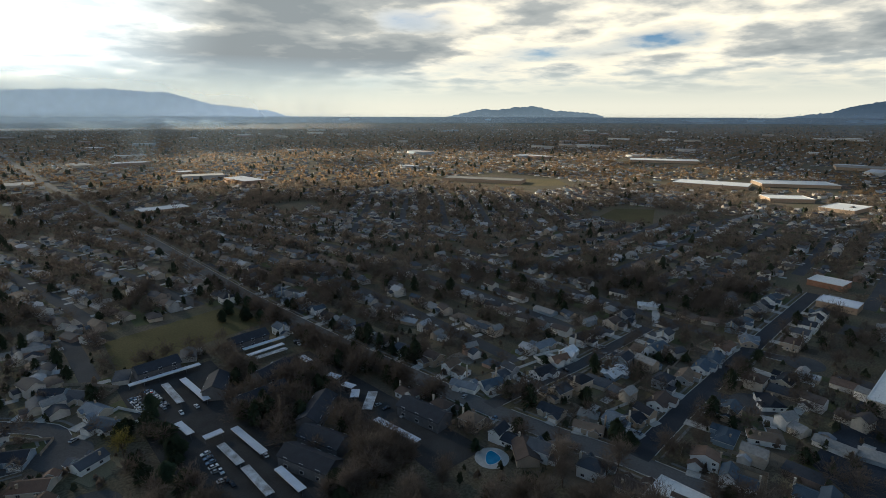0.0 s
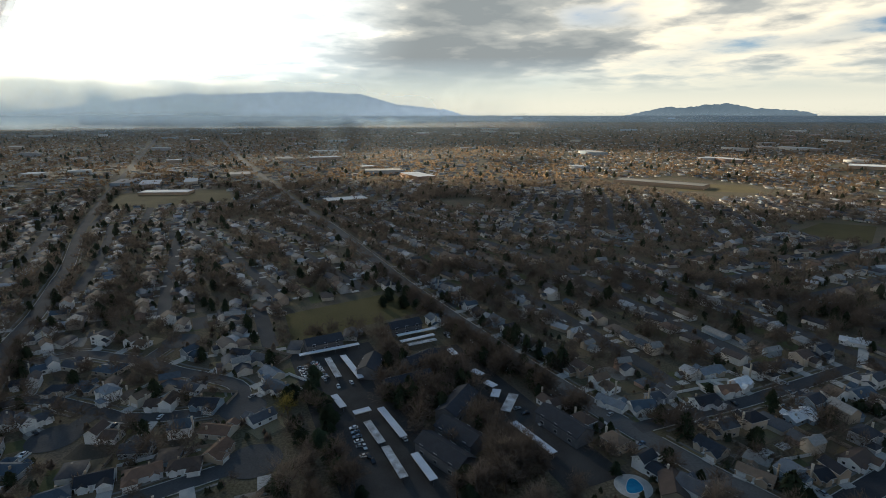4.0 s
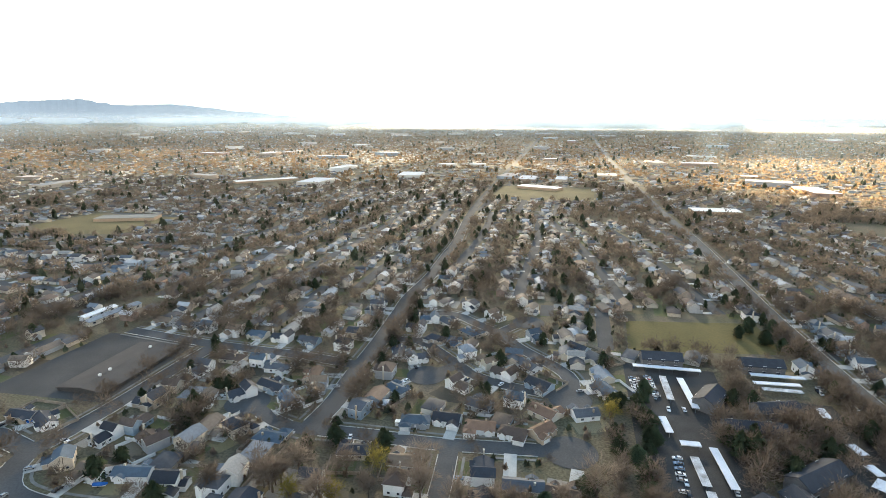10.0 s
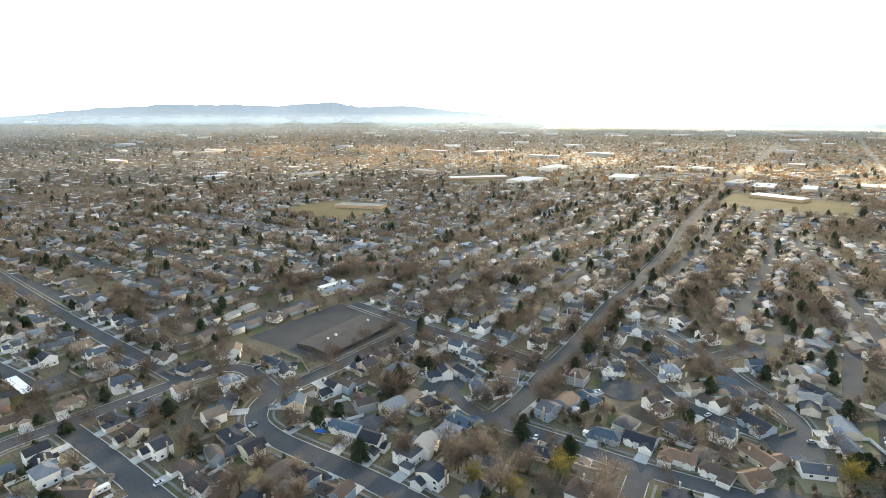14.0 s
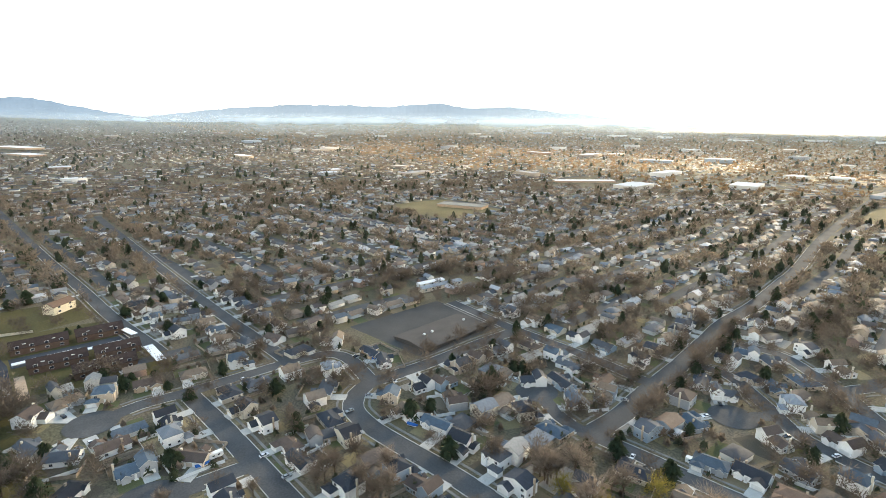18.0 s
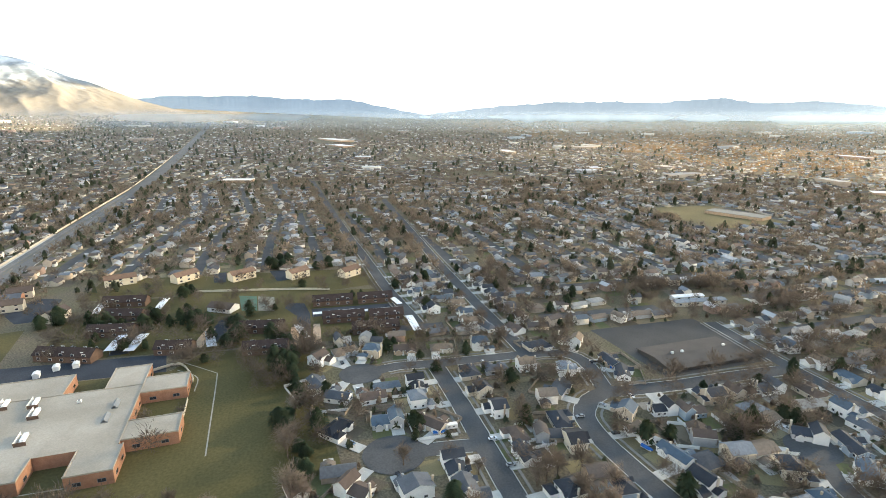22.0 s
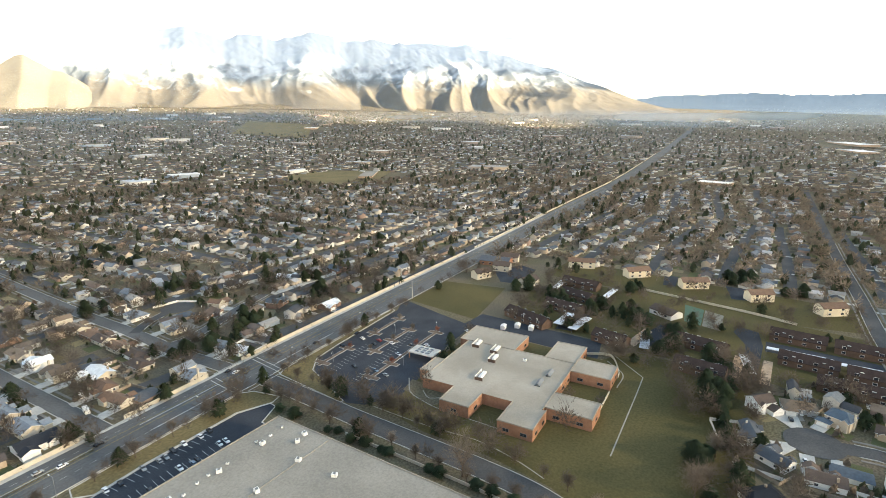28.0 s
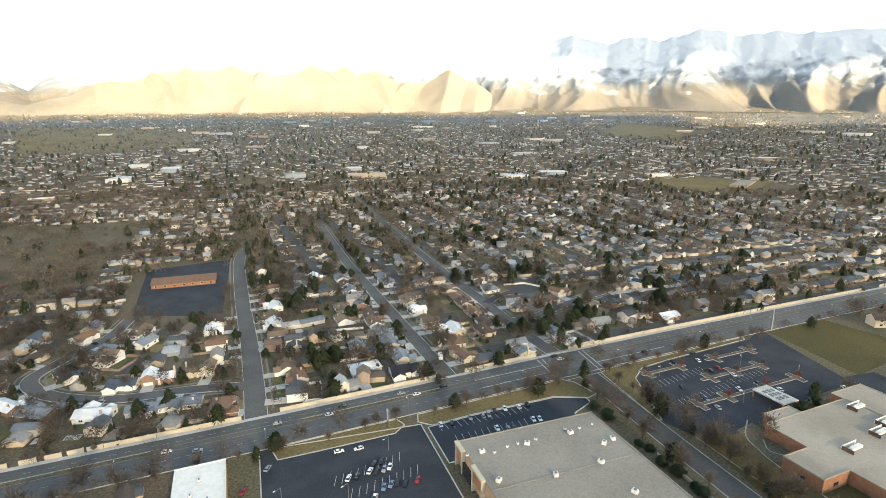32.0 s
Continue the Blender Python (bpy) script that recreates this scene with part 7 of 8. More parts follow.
    mid = mid[((~taken(mid[:, 0], mid[:, 1], 3)) & (g.random(len(mid)) < np.where(taken(mid[:, 0], mid[:, 1], 4), 0.07, 0.34 + thick(mid) * 0.45 + 0.02 * ((mid[:, 0] > 115) & (mid[:, 1] > 90)) - 0.10 * ((mid[:, 1] < -195) & (mid[:, 0] < 60)))) & (r > g.uniform(300, 430, len(mid))))]
    mid = np.vstack([rest, mid])
    r = np.hypot(mid[:, 0], mid[:, 1])
    close, mid = mid[r < 410], mid[r >= 410]
    fine = [twig_form(g, 260, 0.085, (2.9 + 0.15 * k, 3.0, 3.1 + 0.15 * k), 4.4, 1.35)[:2] for k in range(6)]
    fine_fir = [fir_form(g, 170, 4.4 + k * 1.1, 2.5, 0.42) for k in range(3)]
    isfir = g.random(len(close)) < np.where((close[:, 1] < -195) & (close[:, 0] < 60), 0.22, 0.12)
    for name, f, P, m, lab in (("yard_bare_trees", fine, close[~isfir], "twigs", "leafless grey-brown trees of the yards and streets"), ("yard_evergreens", fine_fir, close[isfir], "needles", "dark bushy evergreens of the yards")):
        s = g.uniform(0.7, 1.6, len(P))
        tagged(scatter(name, f, np.column_stack([P, np.zeros(len(P))]), g.uniform(0, 6.28, len(P)), np.column_stack([s, s, s * g.uniform(0.85, 1.15, len(P))]), M[m]), lab, "trees", kind="stuff")
    isfir = g.random(len(mid)) < np.where(mid[:, 0] > 40, 0.07, np.where(mid[:, 1] < -195, 0.24, 0.15))
    for name, f, P, m, lab in (("mid_bare_trees", forms, mid[~isfir], "far_twigs", "leafless brown trees between the houses"), ("mid_evergreens", ffir, mid[isfir], "far_needles", "dark evergreen trees between the houses")):
        s = g.uniform(0.75, 1.55, len(P))
        tagged(scatter(name, f, np.column_stack([P, terrain(P[:, 0], P[:, 1])]), g.uniform(0, 6.28, len(P)), np.column_stack([s, s, s * g.uniform(0.85, 1.15, len(P))]), M[m]), lab, "trees", kind="stuff")
    # far off
    forms = []
    for k in range(5):
        cv, ct, *_ = twig_form(g, 7, 1.5, (4.2, 4.2, 1.8), 2.9, 2.9, trunk=False)
        forms.append((cv, ct))
    ffir = [fir_form(g, 8, 4.6, 3.0, 2.0) for k in range(3)]
    far = spots(165000, 1000, 3450)
    keep = (~taken(far[:, 0], far[:, 1], 3)) | (np.hypot(far[:, 0], far[:, 1]) > 2300)
    far = far[keep & (g.random(len(far)) < 0.45 + thick(far) * 0.6)]
    isfir = g.random(len(far)) < np.where(far[:, 1] < 0, 0.16, 0.07)
    east = (far[:, 0] < -300) & (far[:, 1] < 900) | (far[:, 1] < 0)
    for name, f, P, m, lab in (("far_bare_trees", forms, far[~isfir & ~east], "sun_warmed_woods", "leafless woods and street trees across the valley, painted a sunlit brown"), ("far_grey_trees", forms, far[~isfir & east], "grey_woods", "grey-brown leafless street trees below the mountains"), ("far_evergreens", ffir, far[isfir], "far_needles", "distant dark evergreens across the valley")):
        r = np.hypot(P[:, 0], P[:, 1])
        s = g.uniform(0.6, 1.35, len(P)) * np.interp(r, [1000, 1500, 3400], [1.2, 1.15, 0.65])
        tagged(scatter(name, f, np.column_stack([P, terrain(P[:, 0], P[:, 1])]), g.uniform(0, 6.28, len(P)), np.column_stack([s, s, s]), M[m]), lab, "trees", kind="stuff")

    # street trees in rows along the parkway
    for name, off in (("parkway", 8.5), ("parkway", -8.5), ("boulevard", -14.5)):
        line = LINES[name]
        nn = normals(line)
        for k in range(2, len(line), 2 if name == "parkway" else 3):
            q = line[k] + nn[k] * off
            if q.length < 330 and not taken(q.x, q.y, 5):
                plant(q.x + g.normal(0, 0.8), q.y + g.normal(0, 0.8), "bare", g.uniform(0.55, 0.85))
    for x, y, length, caps in ISLANDS:
        for c in caps:
            plant(x + c, y + g.uniform(-2, 2), "red" if g.random() < 0.4 else "bare", g.uniform(0.4, 0.6))
    # garden shrubs
    shrub = [fir_form(g, 7, 1.7, 1.3, 0.8) for k in range(5)]
    P = spots(44000, 118, 800)
    P = P[(~taken(P[:, 0], P[:, 1], 3)) & (g.random(len(P)) < 0.30 + 0.5 * thick(P))]
    s = g.uniform(0.5, 1.3, len(P))
    half = g.random(len(P)) < 0.55
    for name, pick, m, lab in (("evergreen_shrubs", half, "far_needles", "dark green garden shrubs and hedges"), ("bare_shrubs", ~half, "far_twigs", "leafless brown garden shrubs")):
        tagged(scatter(name, shrub, np.column_stack([P[pick], np.zeros(pick.sum())]), g.uniform(0, 6.28, pick.sum()), np.column_stack([s[pick]] * 3), M[m]), lab, "shrubs", kind="stuff")


build_trees()


# ---- mountains ----
def crest(table, az):
    return np.interp(az, [p[0] for p in table], [p[1] for p in table])


# heading and height in degrees above the eye, along the crests
EAST = [(98, -0.2), (103, 1.1), (107.4, 2.8), (113, 4.4), (120, 6.1), (128, 6.5), (134, 7.2), (142, 7.1), (150, 7.4), (157, 7.6), (170, 8.2), (178, 7.8), (183.5, 7.7), (187.2, 7.0), (191.4, 5.0), (196.6, 2.4), (200, 4.0), (206, 6), (215, 6.5), (240, 5)]
# tone and haze: distance haze painted into each ridge's glow
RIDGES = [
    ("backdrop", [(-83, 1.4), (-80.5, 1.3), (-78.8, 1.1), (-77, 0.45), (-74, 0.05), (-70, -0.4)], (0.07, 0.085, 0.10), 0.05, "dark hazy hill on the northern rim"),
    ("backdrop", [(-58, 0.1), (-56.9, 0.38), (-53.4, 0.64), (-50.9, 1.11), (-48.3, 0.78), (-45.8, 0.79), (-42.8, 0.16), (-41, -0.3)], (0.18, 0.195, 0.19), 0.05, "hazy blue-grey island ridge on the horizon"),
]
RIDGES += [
    ("backdrop", [(-29, -0.1), (-25.6, 0.05), (-24.1, 0.57), (-18.8, 1.14), (-15.4, 2.08), (-9.2, 2.36), (-6.5, 2.17), (2.5, 1.88), (9.3, 0.9), (14, 0.3), (20, -0.3)], (0.38, 0.39, 0.395), 0.24, "hazy snow-dusted mountains, pale mist painted into their glow"),
    ("backdrop", [(26, -0.4), (27.8, -0.1), (33, 0.45), (40.2, 1.15), (44.5, 1.0), (47.7, 1.5), (53, 1.12), (61.6, 1.22), (67.8, 0.88), (75, 0.05), (78, -0.4)], (0.118, 0.130, 0.143), 0.02, "mountain ridge across the southern valley, haze painted pale blue"),
    ("backdrop", [(75, -0.3), (78, 0.25), (83.8, 1.4), (89.5, 1.4), (93, 1.7), (100, 1.6), (102.7, 1.35), (106, 1.1), (110, 0.5)], (0.088, 0.104, 0.124), 0.02, "mountain ridge with a snowy crest, haze painted dark blue"),
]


def build_range():
    """The eastern range: spurs fall from a snowy crest to the bench, with gullies cut between them."""
    n, rows = 900, 90
    az = np.linspace(97, 214, n)
    u = np.linspace(0, 1, rows)[:, None]
    top = (crest(EAST, az) - np.array([abs(noise.noise((a_ * 0.17, 2.0, 6.0))) * 1.7 + abs(noise.noise((a_ * 0.45, 4.0, 6.0))) * 0.4 + abs(noise.noise((a_ * 1.3, 4.0, 6.0))) * 0.1 - 0.45 for a_ in az]) * np.clip((az - 102) / 12, 0, 1))[None]

    def ridge(x, u_, freq, seed):
        return np.array([[abs(noise.noise((a_ * freq, b_ * 0.7, seed))) for a_, b_ in zip(row, col)] for row, col in zip(x, u_)])
    lean = np.array([13.0 * noise.noise((a_ * 0.05, 7.0, 2.0)) for a_ in az])[None]
    U = u + 0 * az[None]
    course = az[None] + (1 - u) * (2.0 + lean) + np.array([[1.6 * noise.noise((b_ * 2.6, a_ * 0.12, 4.0)) for a_ in az] for b_ in u[:, 0]])
    cut = 0.72 * np.minimum(ridge(course, U, 0.13, 3.0) * 2.2, 1) + 0.22 * np.minimum(ridge(course, U, 0.33, 5.0) * 2.2, 1) + 0.06 * np.minimum(ridge(course, U, 0.9, 9.0) * 2.2, 1)
    lift = U ** 1.08 - 0.40 * np.sin(np.pi * U ** 0.75) * cut + 0.02
    V = np.zeros((rows, n, 3))
    for k in range(n):
        a = math.radians(az[k])
        d = Vector((-math.sin(a), math.cos(a)))
        for j in range(rows):
            q = d * (2960 + 785 * u[j, 0])
            foot = float(terrain(q.x, q.y)) - 6
            h = max(120 + math.tan(radians(top[0, k])) * 3745 - foot, 0)
            rough = sum(strong * (0.45 - abs(noise.noise((q.x * fine, q.y * fine, fine * 900)))) for fine, strong in ((0.012, 0.07), (0.03, 0.04))) * (0.15 + 1.0 * u[j, 0])
            V[j, k] = (q.x, q.y, foot + h * max(min(lift[j, k], 1.03) + rough * math.sin(math.pi * u[j, 0] * 0.94) ** 0.7, 0))
    i = (np.arange(rows - 1)[:, None] * n + np.arange(n - 1)).ravel()
    T = np.concatenate([np.stack([i, i + 1, i + n + 1], 1), np.stack([i, i + n + 1, i + n], 1)])
    m = mat("mountain", (0.108, 0.100, 0.088), (0.138, 0.128, 0.112), 0.004, fine=6, speck=0.2)
    nt = m.node_tree
    N = nt.nodes.new
    b = nt.nodes["Principled BSDF"]
    col = b.inputs["Base Color"].links[0].from_socket
    geo, sep, hm = N("ShaderNodeNewGeometry"), N("ShaderNodeSeparateXYZ"), N("ShaderNodeMapRange")
    hm.inputs["From Min"].default_value, hm.inputs["From Max"].default_value = 170, 800
    links(nt, (geo.outputs["Position"], sep.inputs[0]), (sep.outputs[2], hm.inputs["Value"]))
    # grass gives way to rock, then snow; blue distance haze painted into both
    for scale, weight, lo, hi, tone in ((0.006, 0.45, 0.46, 0.64, (0.135, 0.16, 0.195)), (0.010, 1.0, 0.85, 1.10, (0.44, 0.49, 0.56))):
        nz, ad, step, mx = N("ShaderNodeTexNoise"), N("ShaderNodeMath"), N("ShaderNodeMapRange"), N("ShaderNodeMix")
        nz.inputs["Scale"].default_value, nz.inputs["Detail"].default_value = scale, 9
        ad.operation, ad.inputs[1].default_value = "MULTIPLY_ADD", weight
        step.inputs["From Min"].default_value, step.inputs["From Max"].default_value = lo, hi
        mx.data_type, mx.inputs["B"].default_value = "RGBA", (*tone, 1)
        links(nt, (geo.outputs["Position"], nz.inputs["Vector"]), (nz.outputs["Fac"], ad.inputs[0]), (hm.outputs[0], ad.inputs[2]), (ad.outputs[0], step.inputs["Value"]), (step.outputs[0], mx.inputs["Factor"]), (col, mx.inputs["A"]))
        col = mx.outputs["Result"]
    links(nt, (col, b.inputs["Base Color"]))
    tagged(big_mesh("mountain_range", V.reshape(-1, 3), T, m), "tan grassy mountain range with snowy upper slopes", "mountains", kind="structure")


build_range()


# the lower tan hills in front of the range
HILLS = [(149, 0.2), (151, 0.7), (154, 1.9), (156.4, 3.4), (159, 4.7), (163, 4.3), (170, 5.0), (178, 5.3), (186, 5.4), (190, 3.9), (194, 2.0), (197, 1.2), (200, 1.8), (204, 2.6), (210, 2.0)]


def build_hills():
    g = np.random.default_rng(4)
    SPURS = [(at + g.uniform(-1, 1), g.normal(0, 2.5), g.uniform(0.8, 1.1), g.uniform(0.09, 0.16)) for at in np.arange(148, 212, 3.6)]
    n, rows = 420, 40
    az = np.linspace(149, 210, n)
    top = crest(HILLS, az) * np.array([1 + 0.16 * noise.noise((a * 0.12, 3.0, 1.0)) + 0.03 * noise.noise((a * 0.6, 5.0, 1.0)) for a in az])
    V = np.zeros((rows, n, 3))
    for k in range(n):
        a = math.radians(az[k])
        d = Vector((-math.sin(a), math.cos(a)))
        for j in range(rows):
            u = j / (rows - 1)
            q = d * (2905 + 295 * u)
            foot = float(terrain(q.x, q.y)) - 4
            h = max(120 + math.tan(radians(top[k])) * 3200 - foot, 0)
            lift = min(max(0.8 * u ** 1.8, *(u * tall + 0.02 - steep * abs(az[k] - at - (1 - u) * lean) for at, lean, tall, steep in SPURS)), 1.02)
            lift += 0.05 * math.sin(math.pi * u) * noise.noise((q.x * 0.012, q.y * 0.012, 2.0))
            V[j, k] = (q.x, q.y, foot + h * max(lift, 0))
    i = (np.arange(rows - 1)[:, None] * n + np.arange(n - 1)).ravel()
    T = np.concatenate([np.stack([i, i + 1, i + n + 1], 1), np.stack([i, i + n + 1, i + n], 1)])
    tagged(big_mesh("foothills", V.reshape(-1, 3), T, mat("dry_hill_grass", (0.145, 0.136, 0.118), (0.172, 0.163, 0.142), 0.004, fine=7, speck=0.15)), "smooth tan grassy foothills below the snowy range", "hills", kind="structure")


build_hills()


def build_ridges():
    for name, table, tone, haze, label in RIDGES:
        az = np.linspace(table[0][0], table[-1][0], 420)
        top = crest(table, az)
        V, F = [], []
        for k, (a_, t_) in enumerate(zip(az, top)):
            a = radians(a_)
            d = Vector((-math.sin(a), math.cos(a)))
            jag = 0.13 * noise.noise((a_ * 0.5, 1.0, 4.0)) + 0.08 * noise.noise((a_ * 1.7, 3.0, 4.0)) + 0.05 * noise.noise((a_ * 4.1, 3.0, 4.0))
            for r, z in ((3690, 40.0), (3715, 120 + 3715 * math.tan(radians((t_ + jag) * 0.55 - 0.3))), (3740, 120 + 3740 * math.tan(radians(t_ + jag)))):
                V.append((d.x * r, d.y * r, z))
        for k in range(len(az) - 1):
            i = k * 3
            F += [(i, i + 3, i + 4, i + 1), (i + 1, i + 4, i + 5, i + 2)]
        # haze painted as emission, paler towards the foot of the ridge
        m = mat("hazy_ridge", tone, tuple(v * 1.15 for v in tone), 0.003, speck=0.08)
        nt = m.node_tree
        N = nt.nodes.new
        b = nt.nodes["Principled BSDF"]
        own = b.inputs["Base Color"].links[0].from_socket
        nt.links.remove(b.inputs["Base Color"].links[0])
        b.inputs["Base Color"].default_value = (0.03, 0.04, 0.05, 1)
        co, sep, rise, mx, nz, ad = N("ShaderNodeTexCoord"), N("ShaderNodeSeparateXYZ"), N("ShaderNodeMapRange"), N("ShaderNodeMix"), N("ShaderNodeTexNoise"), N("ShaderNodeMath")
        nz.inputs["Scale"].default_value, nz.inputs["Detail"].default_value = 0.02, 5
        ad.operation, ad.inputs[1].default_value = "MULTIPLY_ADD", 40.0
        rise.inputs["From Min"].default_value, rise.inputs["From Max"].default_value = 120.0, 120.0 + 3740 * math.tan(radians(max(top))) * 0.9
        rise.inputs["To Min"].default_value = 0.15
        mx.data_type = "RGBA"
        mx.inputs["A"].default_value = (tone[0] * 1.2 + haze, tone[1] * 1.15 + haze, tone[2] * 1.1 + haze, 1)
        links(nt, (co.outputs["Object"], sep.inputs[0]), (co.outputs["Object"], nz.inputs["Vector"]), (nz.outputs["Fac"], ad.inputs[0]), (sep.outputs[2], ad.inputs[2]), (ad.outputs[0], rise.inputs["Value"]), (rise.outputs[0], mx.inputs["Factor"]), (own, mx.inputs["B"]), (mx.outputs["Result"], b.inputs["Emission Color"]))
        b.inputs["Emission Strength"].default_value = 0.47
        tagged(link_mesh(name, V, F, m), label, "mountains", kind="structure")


build_ridges()


def ring_ramp(ramp, table):
    """Sets a colour ramp over a radial gradient from rows of (heading, colour), headings from -90 to 270."""
    table = sorted(table)
    cols = np.array([c for _, c in table], float)
    at90 = tuple(np.interp(90, [h for h, _ in table], cols[:, k]) for k in range(3))
    rows = sorted([((h + 90) / 360 + 0.5 - (1 if h > 90 else 0), c) for h, c in table if h != 90] + [(0.0, at90), (1.0, at90)])
    els = ramp.color_ramp.elements
    while len(els) < len(rows):
        els.new(0.5)
    for el, (at, c) in zip(els, rows):
        el.position, el.color = at, (*c, 1)


def build_far_plain():
    """The last of the valley floor, a low backdrop behind the town: haze painted as glow."""
    V, F = [], []
    for k in range(190):
        a = radians(-84 + k)
        z = 120 + 3700 * math.tan(radians(-0.02 + 0.05 * noise.noise((k * 0.3, 2.0, 6.0))))
        V += [(-math.sin(a) * 3660, math.cos(a) * 3660, 30.0), (-math.sin(a) * 3680, math.cos(a) * 3680, z)]
        if k:
            F.append((2 * k - 2, 2 * k, 2 * k + 1, 2 * k - 1))
    m = bpy.data.materials.new("hazy_plain")
    m.use_nodes = True
    nt = m.node_tree
    N = nt.nodes.new
    b = nt.nodes["Principled BSDF"]
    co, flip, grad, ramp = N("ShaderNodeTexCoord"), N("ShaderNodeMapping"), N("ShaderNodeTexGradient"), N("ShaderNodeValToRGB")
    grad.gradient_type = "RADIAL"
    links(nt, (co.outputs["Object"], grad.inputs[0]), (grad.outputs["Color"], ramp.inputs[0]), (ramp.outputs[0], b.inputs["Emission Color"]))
    # painted haze glow by heading, brightest below the sun
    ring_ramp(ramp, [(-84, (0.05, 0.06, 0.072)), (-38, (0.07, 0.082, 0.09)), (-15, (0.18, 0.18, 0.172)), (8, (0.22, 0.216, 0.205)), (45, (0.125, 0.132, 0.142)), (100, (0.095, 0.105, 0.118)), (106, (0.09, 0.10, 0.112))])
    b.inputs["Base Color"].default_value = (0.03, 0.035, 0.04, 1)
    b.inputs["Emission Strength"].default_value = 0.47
    tagged(link_mesh("backdrop", V, F, m), "flat far edge of the valley, pale haze painted into its glow", "distance", kind="structure")


build_far_plain()


# ---- unseen cloud sheet added to shade the town ----
# where sunlight reaches the valley floor: heading, nearest and farthest distance
SUNLIT = [(-90, 770, 1150), (-72, 770, 1350), (-60, 760, 1650), (-42, 760, 1700), (-25, 810, 1700), (-8, 960, 1600), (4, 1180, 1420), (14, 1300, 1500), (28, 1200, 1800), (45, 1180, 1950), (62, 1250, 1950), (74, 1450, 1800), (82, 1700, 1700), (180, 1700, 1700)]


def sunlit(x, y):
    r, az = math.hypot(x, y), math.degrees(math.atan2(-x, y))
    if az > 94 or az < -150:
        if r > np.interp(az % 360, [100, 112, 150, 162, 200], [4700, 3700, 3700, 5200, 5600]) + 600 * noise.noise((x * 0.0025, y * 0.0025, 8.0)) + 300 * noise.noise((x * 0.007, y * 0.007, 8.0)):
            return False
        return r > 2780 + 60 * noise.noise((x * 0.004, y * 0.004, 2.0)) or (108 < az < 136 and r > 2480 + 260 * noise.noise((x * 0.003, y * 0.003, 5.0)))
    if -34 < az < 26 and r > 2950 + 200 * noise.noise((x * 0.003, y * 0.003, 7.0)):
        return True
    rag = 170 * noise.noise((x * 0.0022, y * 0.0022, 1.0)) + 110 * noise.noise((x * 0.007, y * 0.007, 4.0))
    lo, hi = (np.interp(az, [q[0] for q in SUNLIT], [q[k] for q in SUNLIT]) for k in (1, 2))
    return lo + 0.6 * rag < r < hi + rag and noise.noise((x * 0.004, y * 0.004, 9.0)) > -0.34


def build_sun_mask():
    """Unseen broken cloud added towards the sun, gaps cut to light the mid valley."""
    n, rows, away, slope = 290, 134, 5200.0, math.tan(radians(SUN_UP))
    side = Vector((SUN_DIR.y, -SUN_DIR.x, 0)).normalized()
    out = Vector((SUN_DIR.x, SUN_DIR.y, 0)).normalized()
    S, Z = np.linspace(-4300, 5500, n), np.linspace(480, 3620, rows)
    V = []
    for layer in (0, 1):
        for j in range(rows):
            for k in range(n):
                puff = 10 * noise.noise((S[k] * 0.003, Z[j] * 0.004, 5 + layer)) + 6 * noise.noise((S[k] * 0.011, Z[j] * 0.012, 8 + layer))
                q = out * (away + (16 + puff) * (1 if layer else -1)) + side * S[k]
                V.append((q.x, q.y, Z[j]))
    T, thin, m = [], [], rows * n
    for j in range(rows - 1):
        for k in range(n - 1):
            sc, zc, g = (S[k] + S[k + 1]) / 2, (Z[j] + Z[j + 1]) / 2, 0.0
            for _ in range(6):
                q = out * (away - (zc - g) / slope) + side * sc
                g = float(terrain(q.x, q.y))
            if sunlit(q.x, q.y):
                az = math.degrees(math.atan2(-q.x, q.y))
                if -14 + 5 * noise.noise((q.x * 0.004, q.y * 0.004, 3.0)) < az < 94:
                    thin.append(j * n + k)
                continue
            for layer in (0, 1):
                i = layer * m + j * n + k
                T += [(i, i + 1, i + n + 1), (i, i + n + 1, i + n)]
    cm = mat("cloud", (0.85, 0.85, 0.86), (0.8, 0.8, 0.82), 0.002, rough=1.0, speck=0.05)
    # thin enough to let a little of the sun through
    nt = cm.node_tree
    clear, mix = nt.nodes.new("ShaderNodeBsdfTransparent"), nt.nodes.new("ShaderNodeMixShader")
    mix.inputs[0].default_value = 0.32
    links(nt, (nt.nodes["Principled BSDF"].outputs[0], mix.inputs[1]), (clear.outputs[0], mix.inputs[2]), (mix.outputs[0], nt.nodes["Material Output"].inputs[0]))
    # a second added sheet, out of view, dims the sun in some gaps
    veil = cm.copy()
    veil.node_tree.nodes["Mix Shader"].inputs[0].default_value = 0.36
    i = np.array(thin)
    tagged(big_mesh("thin_cloud", np.array(V), np.concatenate([np.stack([i, i + 1, i + n + 1], 1), np.stack([i, i + n + 1, i + n], 1)]), veil), "unseen thin sheet added to dim the sun in some gaps", "cloud", kind="structure")
    tagged(big_mesh("cloud_bank", np.array(V), np.array(T), cm), "unseen cloud sheet added between the sun and the town to shade it", "cloud", kind="structure")


build_sun_mask()


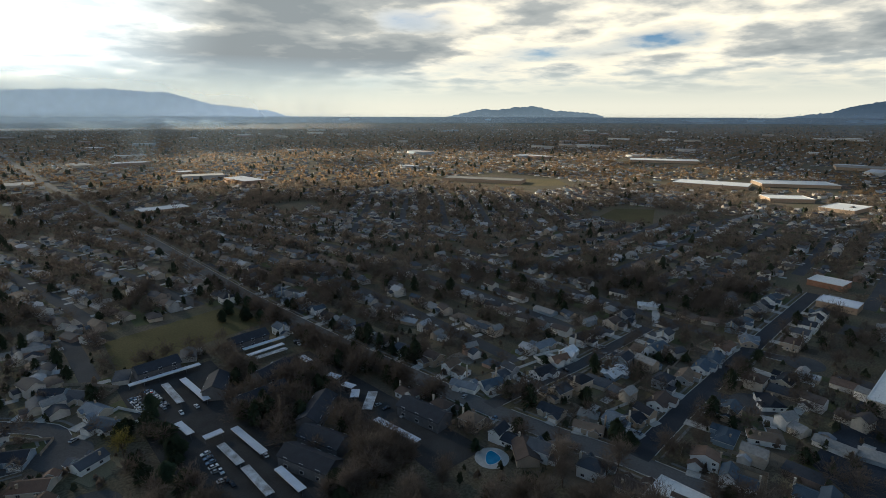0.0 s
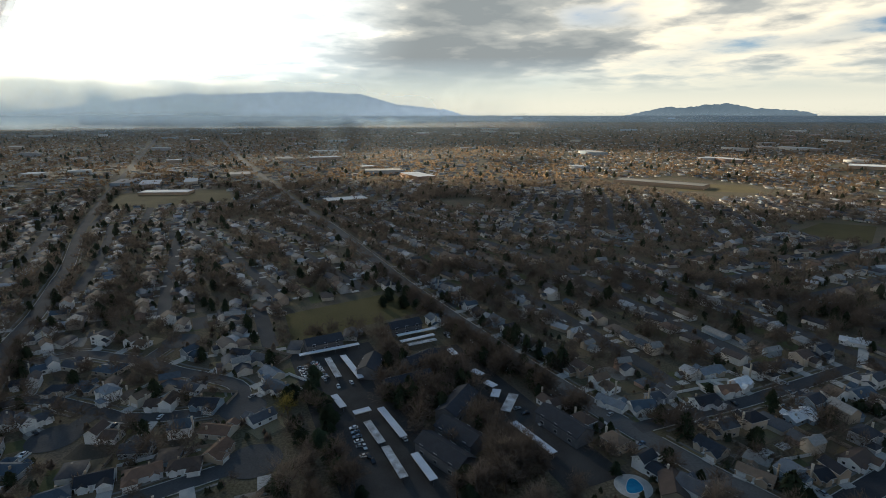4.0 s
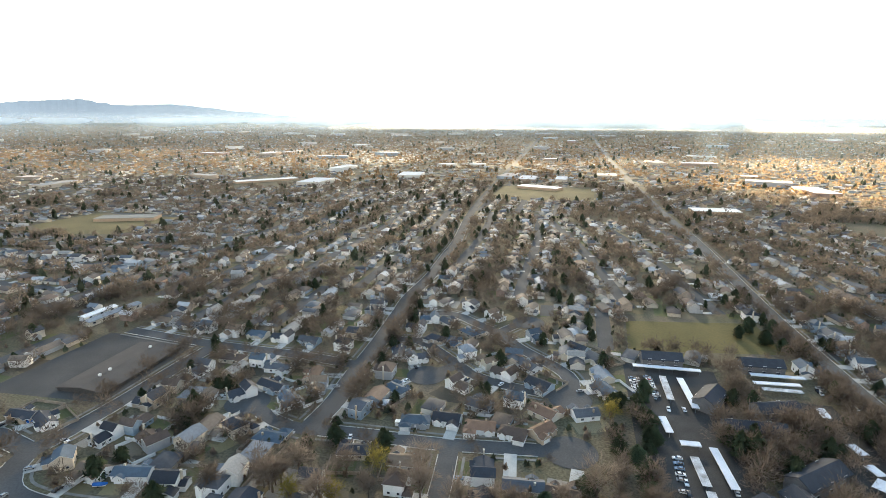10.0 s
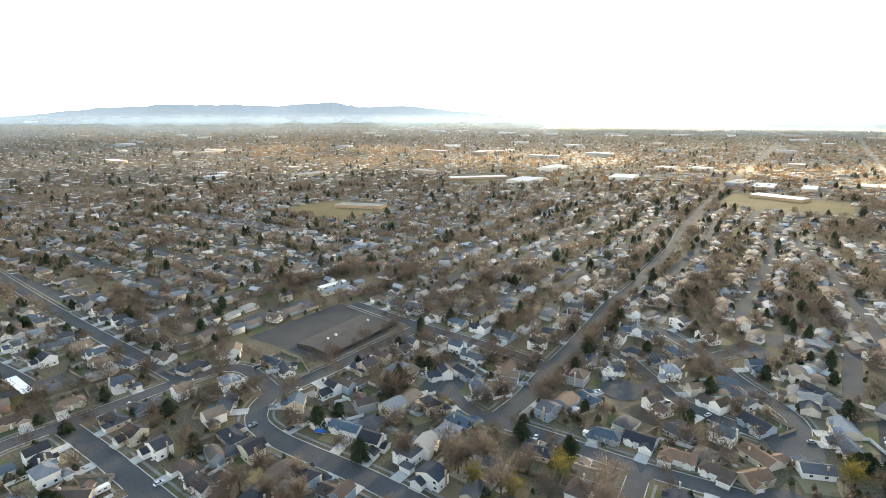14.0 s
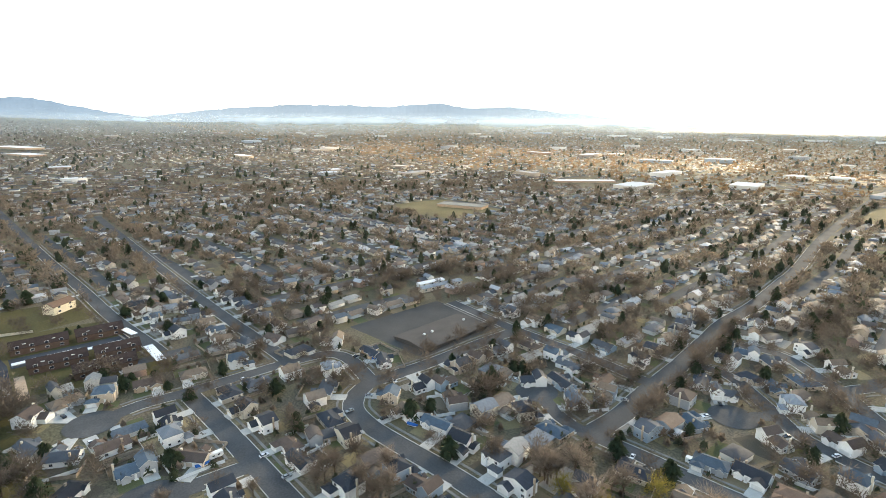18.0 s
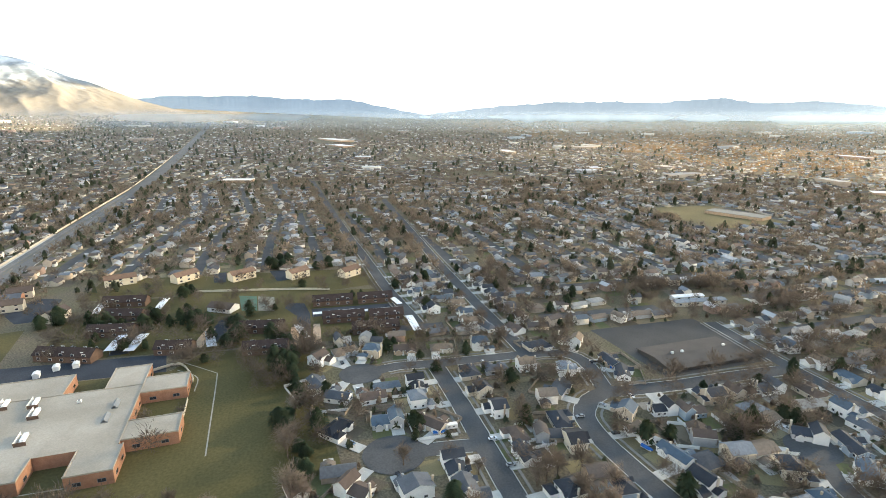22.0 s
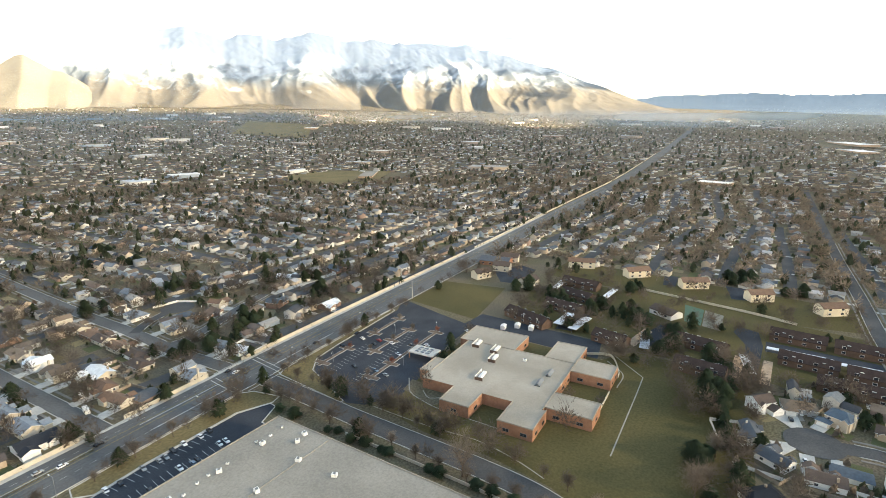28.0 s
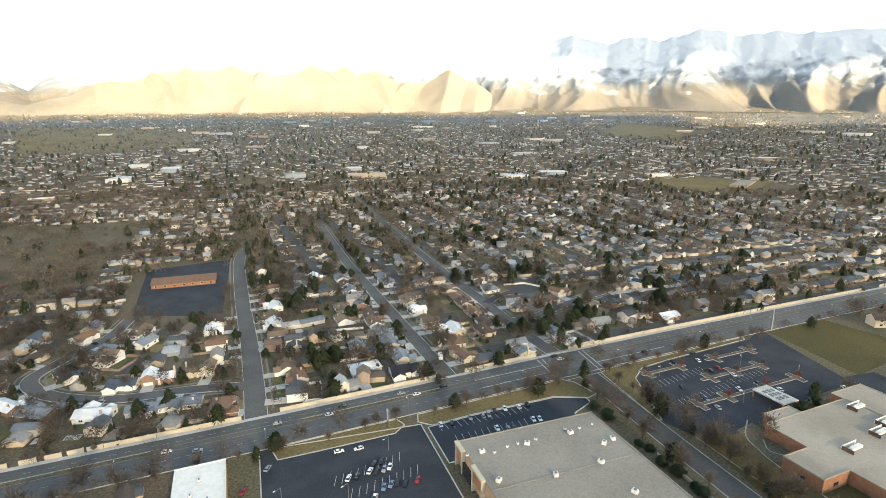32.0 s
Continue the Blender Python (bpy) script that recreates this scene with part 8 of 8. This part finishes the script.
# ---- see-through sheets standing in for distance haze ----
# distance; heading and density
HAZE_SHEETS = [(1130, [(-88, 0.02), (-42, 0.03), (-20, 0.05), (0, 0.09), (10, 0.11), (25, 0.11), (45, 0.09), (75, 0.08), (100, 0.09), (130, 0.10), (160, 0.14), (215, 0.16)]),
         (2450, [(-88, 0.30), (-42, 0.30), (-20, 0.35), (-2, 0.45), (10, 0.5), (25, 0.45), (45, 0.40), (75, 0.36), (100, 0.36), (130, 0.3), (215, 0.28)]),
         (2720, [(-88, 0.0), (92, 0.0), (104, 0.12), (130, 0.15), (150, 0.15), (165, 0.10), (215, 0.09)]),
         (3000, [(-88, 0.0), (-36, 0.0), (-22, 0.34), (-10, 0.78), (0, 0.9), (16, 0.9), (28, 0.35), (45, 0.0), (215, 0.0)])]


def build_haze_sheet(dist, HAZE_DENSITY):
    """Distance haze as an added thin sheet, lit by sun and sky, thickest sunward."""
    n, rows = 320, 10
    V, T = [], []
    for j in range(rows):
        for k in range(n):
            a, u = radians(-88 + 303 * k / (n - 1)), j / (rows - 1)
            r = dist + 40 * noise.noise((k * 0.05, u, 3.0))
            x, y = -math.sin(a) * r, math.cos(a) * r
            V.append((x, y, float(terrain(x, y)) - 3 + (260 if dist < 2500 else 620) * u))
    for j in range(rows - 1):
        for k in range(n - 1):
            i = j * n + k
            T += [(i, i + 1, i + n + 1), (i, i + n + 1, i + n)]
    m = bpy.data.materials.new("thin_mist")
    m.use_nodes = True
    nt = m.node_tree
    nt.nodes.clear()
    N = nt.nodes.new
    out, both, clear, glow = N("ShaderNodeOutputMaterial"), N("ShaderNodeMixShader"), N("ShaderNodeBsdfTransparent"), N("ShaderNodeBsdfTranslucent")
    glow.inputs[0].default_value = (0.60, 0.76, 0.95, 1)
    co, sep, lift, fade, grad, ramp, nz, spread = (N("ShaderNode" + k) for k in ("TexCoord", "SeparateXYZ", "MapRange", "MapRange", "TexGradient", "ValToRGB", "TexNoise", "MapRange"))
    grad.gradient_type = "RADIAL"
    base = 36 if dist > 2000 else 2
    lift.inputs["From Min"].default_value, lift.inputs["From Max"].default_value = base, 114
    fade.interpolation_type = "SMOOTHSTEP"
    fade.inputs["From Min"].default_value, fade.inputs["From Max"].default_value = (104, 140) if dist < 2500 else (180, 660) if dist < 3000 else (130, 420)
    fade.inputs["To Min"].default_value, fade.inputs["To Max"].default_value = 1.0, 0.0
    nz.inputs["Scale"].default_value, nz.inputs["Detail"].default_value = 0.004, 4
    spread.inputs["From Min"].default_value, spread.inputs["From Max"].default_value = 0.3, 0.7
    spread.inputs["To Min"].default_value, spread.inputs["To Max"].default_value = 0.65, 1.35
    ring_ramp(ramp, [(turn, (v, v, v)) for turn, v in HAZE_DENSITY])
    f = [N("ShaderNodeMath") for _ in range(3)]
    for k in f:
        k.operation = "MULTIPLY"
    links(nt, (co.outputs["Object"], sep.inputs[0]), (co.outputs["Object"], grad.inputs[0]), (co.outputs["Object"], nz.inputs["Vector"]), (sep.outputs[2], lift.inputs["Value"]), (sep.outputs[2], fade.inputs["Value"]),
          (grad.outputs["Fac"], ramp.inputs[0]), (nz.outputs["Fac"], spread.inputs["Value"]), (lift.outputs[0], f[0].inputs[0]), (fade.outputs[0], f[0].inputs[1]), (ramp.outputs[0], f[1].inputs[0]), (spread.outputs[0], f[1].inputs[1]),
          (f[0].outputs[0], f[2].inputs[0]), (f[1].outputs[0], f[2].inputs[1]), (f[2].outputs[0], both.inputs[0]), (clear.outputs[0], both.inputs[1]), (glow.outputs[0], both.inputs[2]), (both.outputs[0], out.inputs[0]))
    tagged(big_mesh("mist", np.array(V), np.array(T), m), "thin see-through sheet standing in for haze over the far valley", "mist", kind="structure")


for dist, dense in HAZE_SHEETS:
    build_haze_sheet(dist, dense)


# ---- from plan units to metres ----
for ob in scene.objects:
    if ob.parent is None and ob.type not in ("CAMERA", "LIGHT"):
        ob.matrix_basis = Matrix.Scale(PLAN, 4) @ ob.matrix_basis
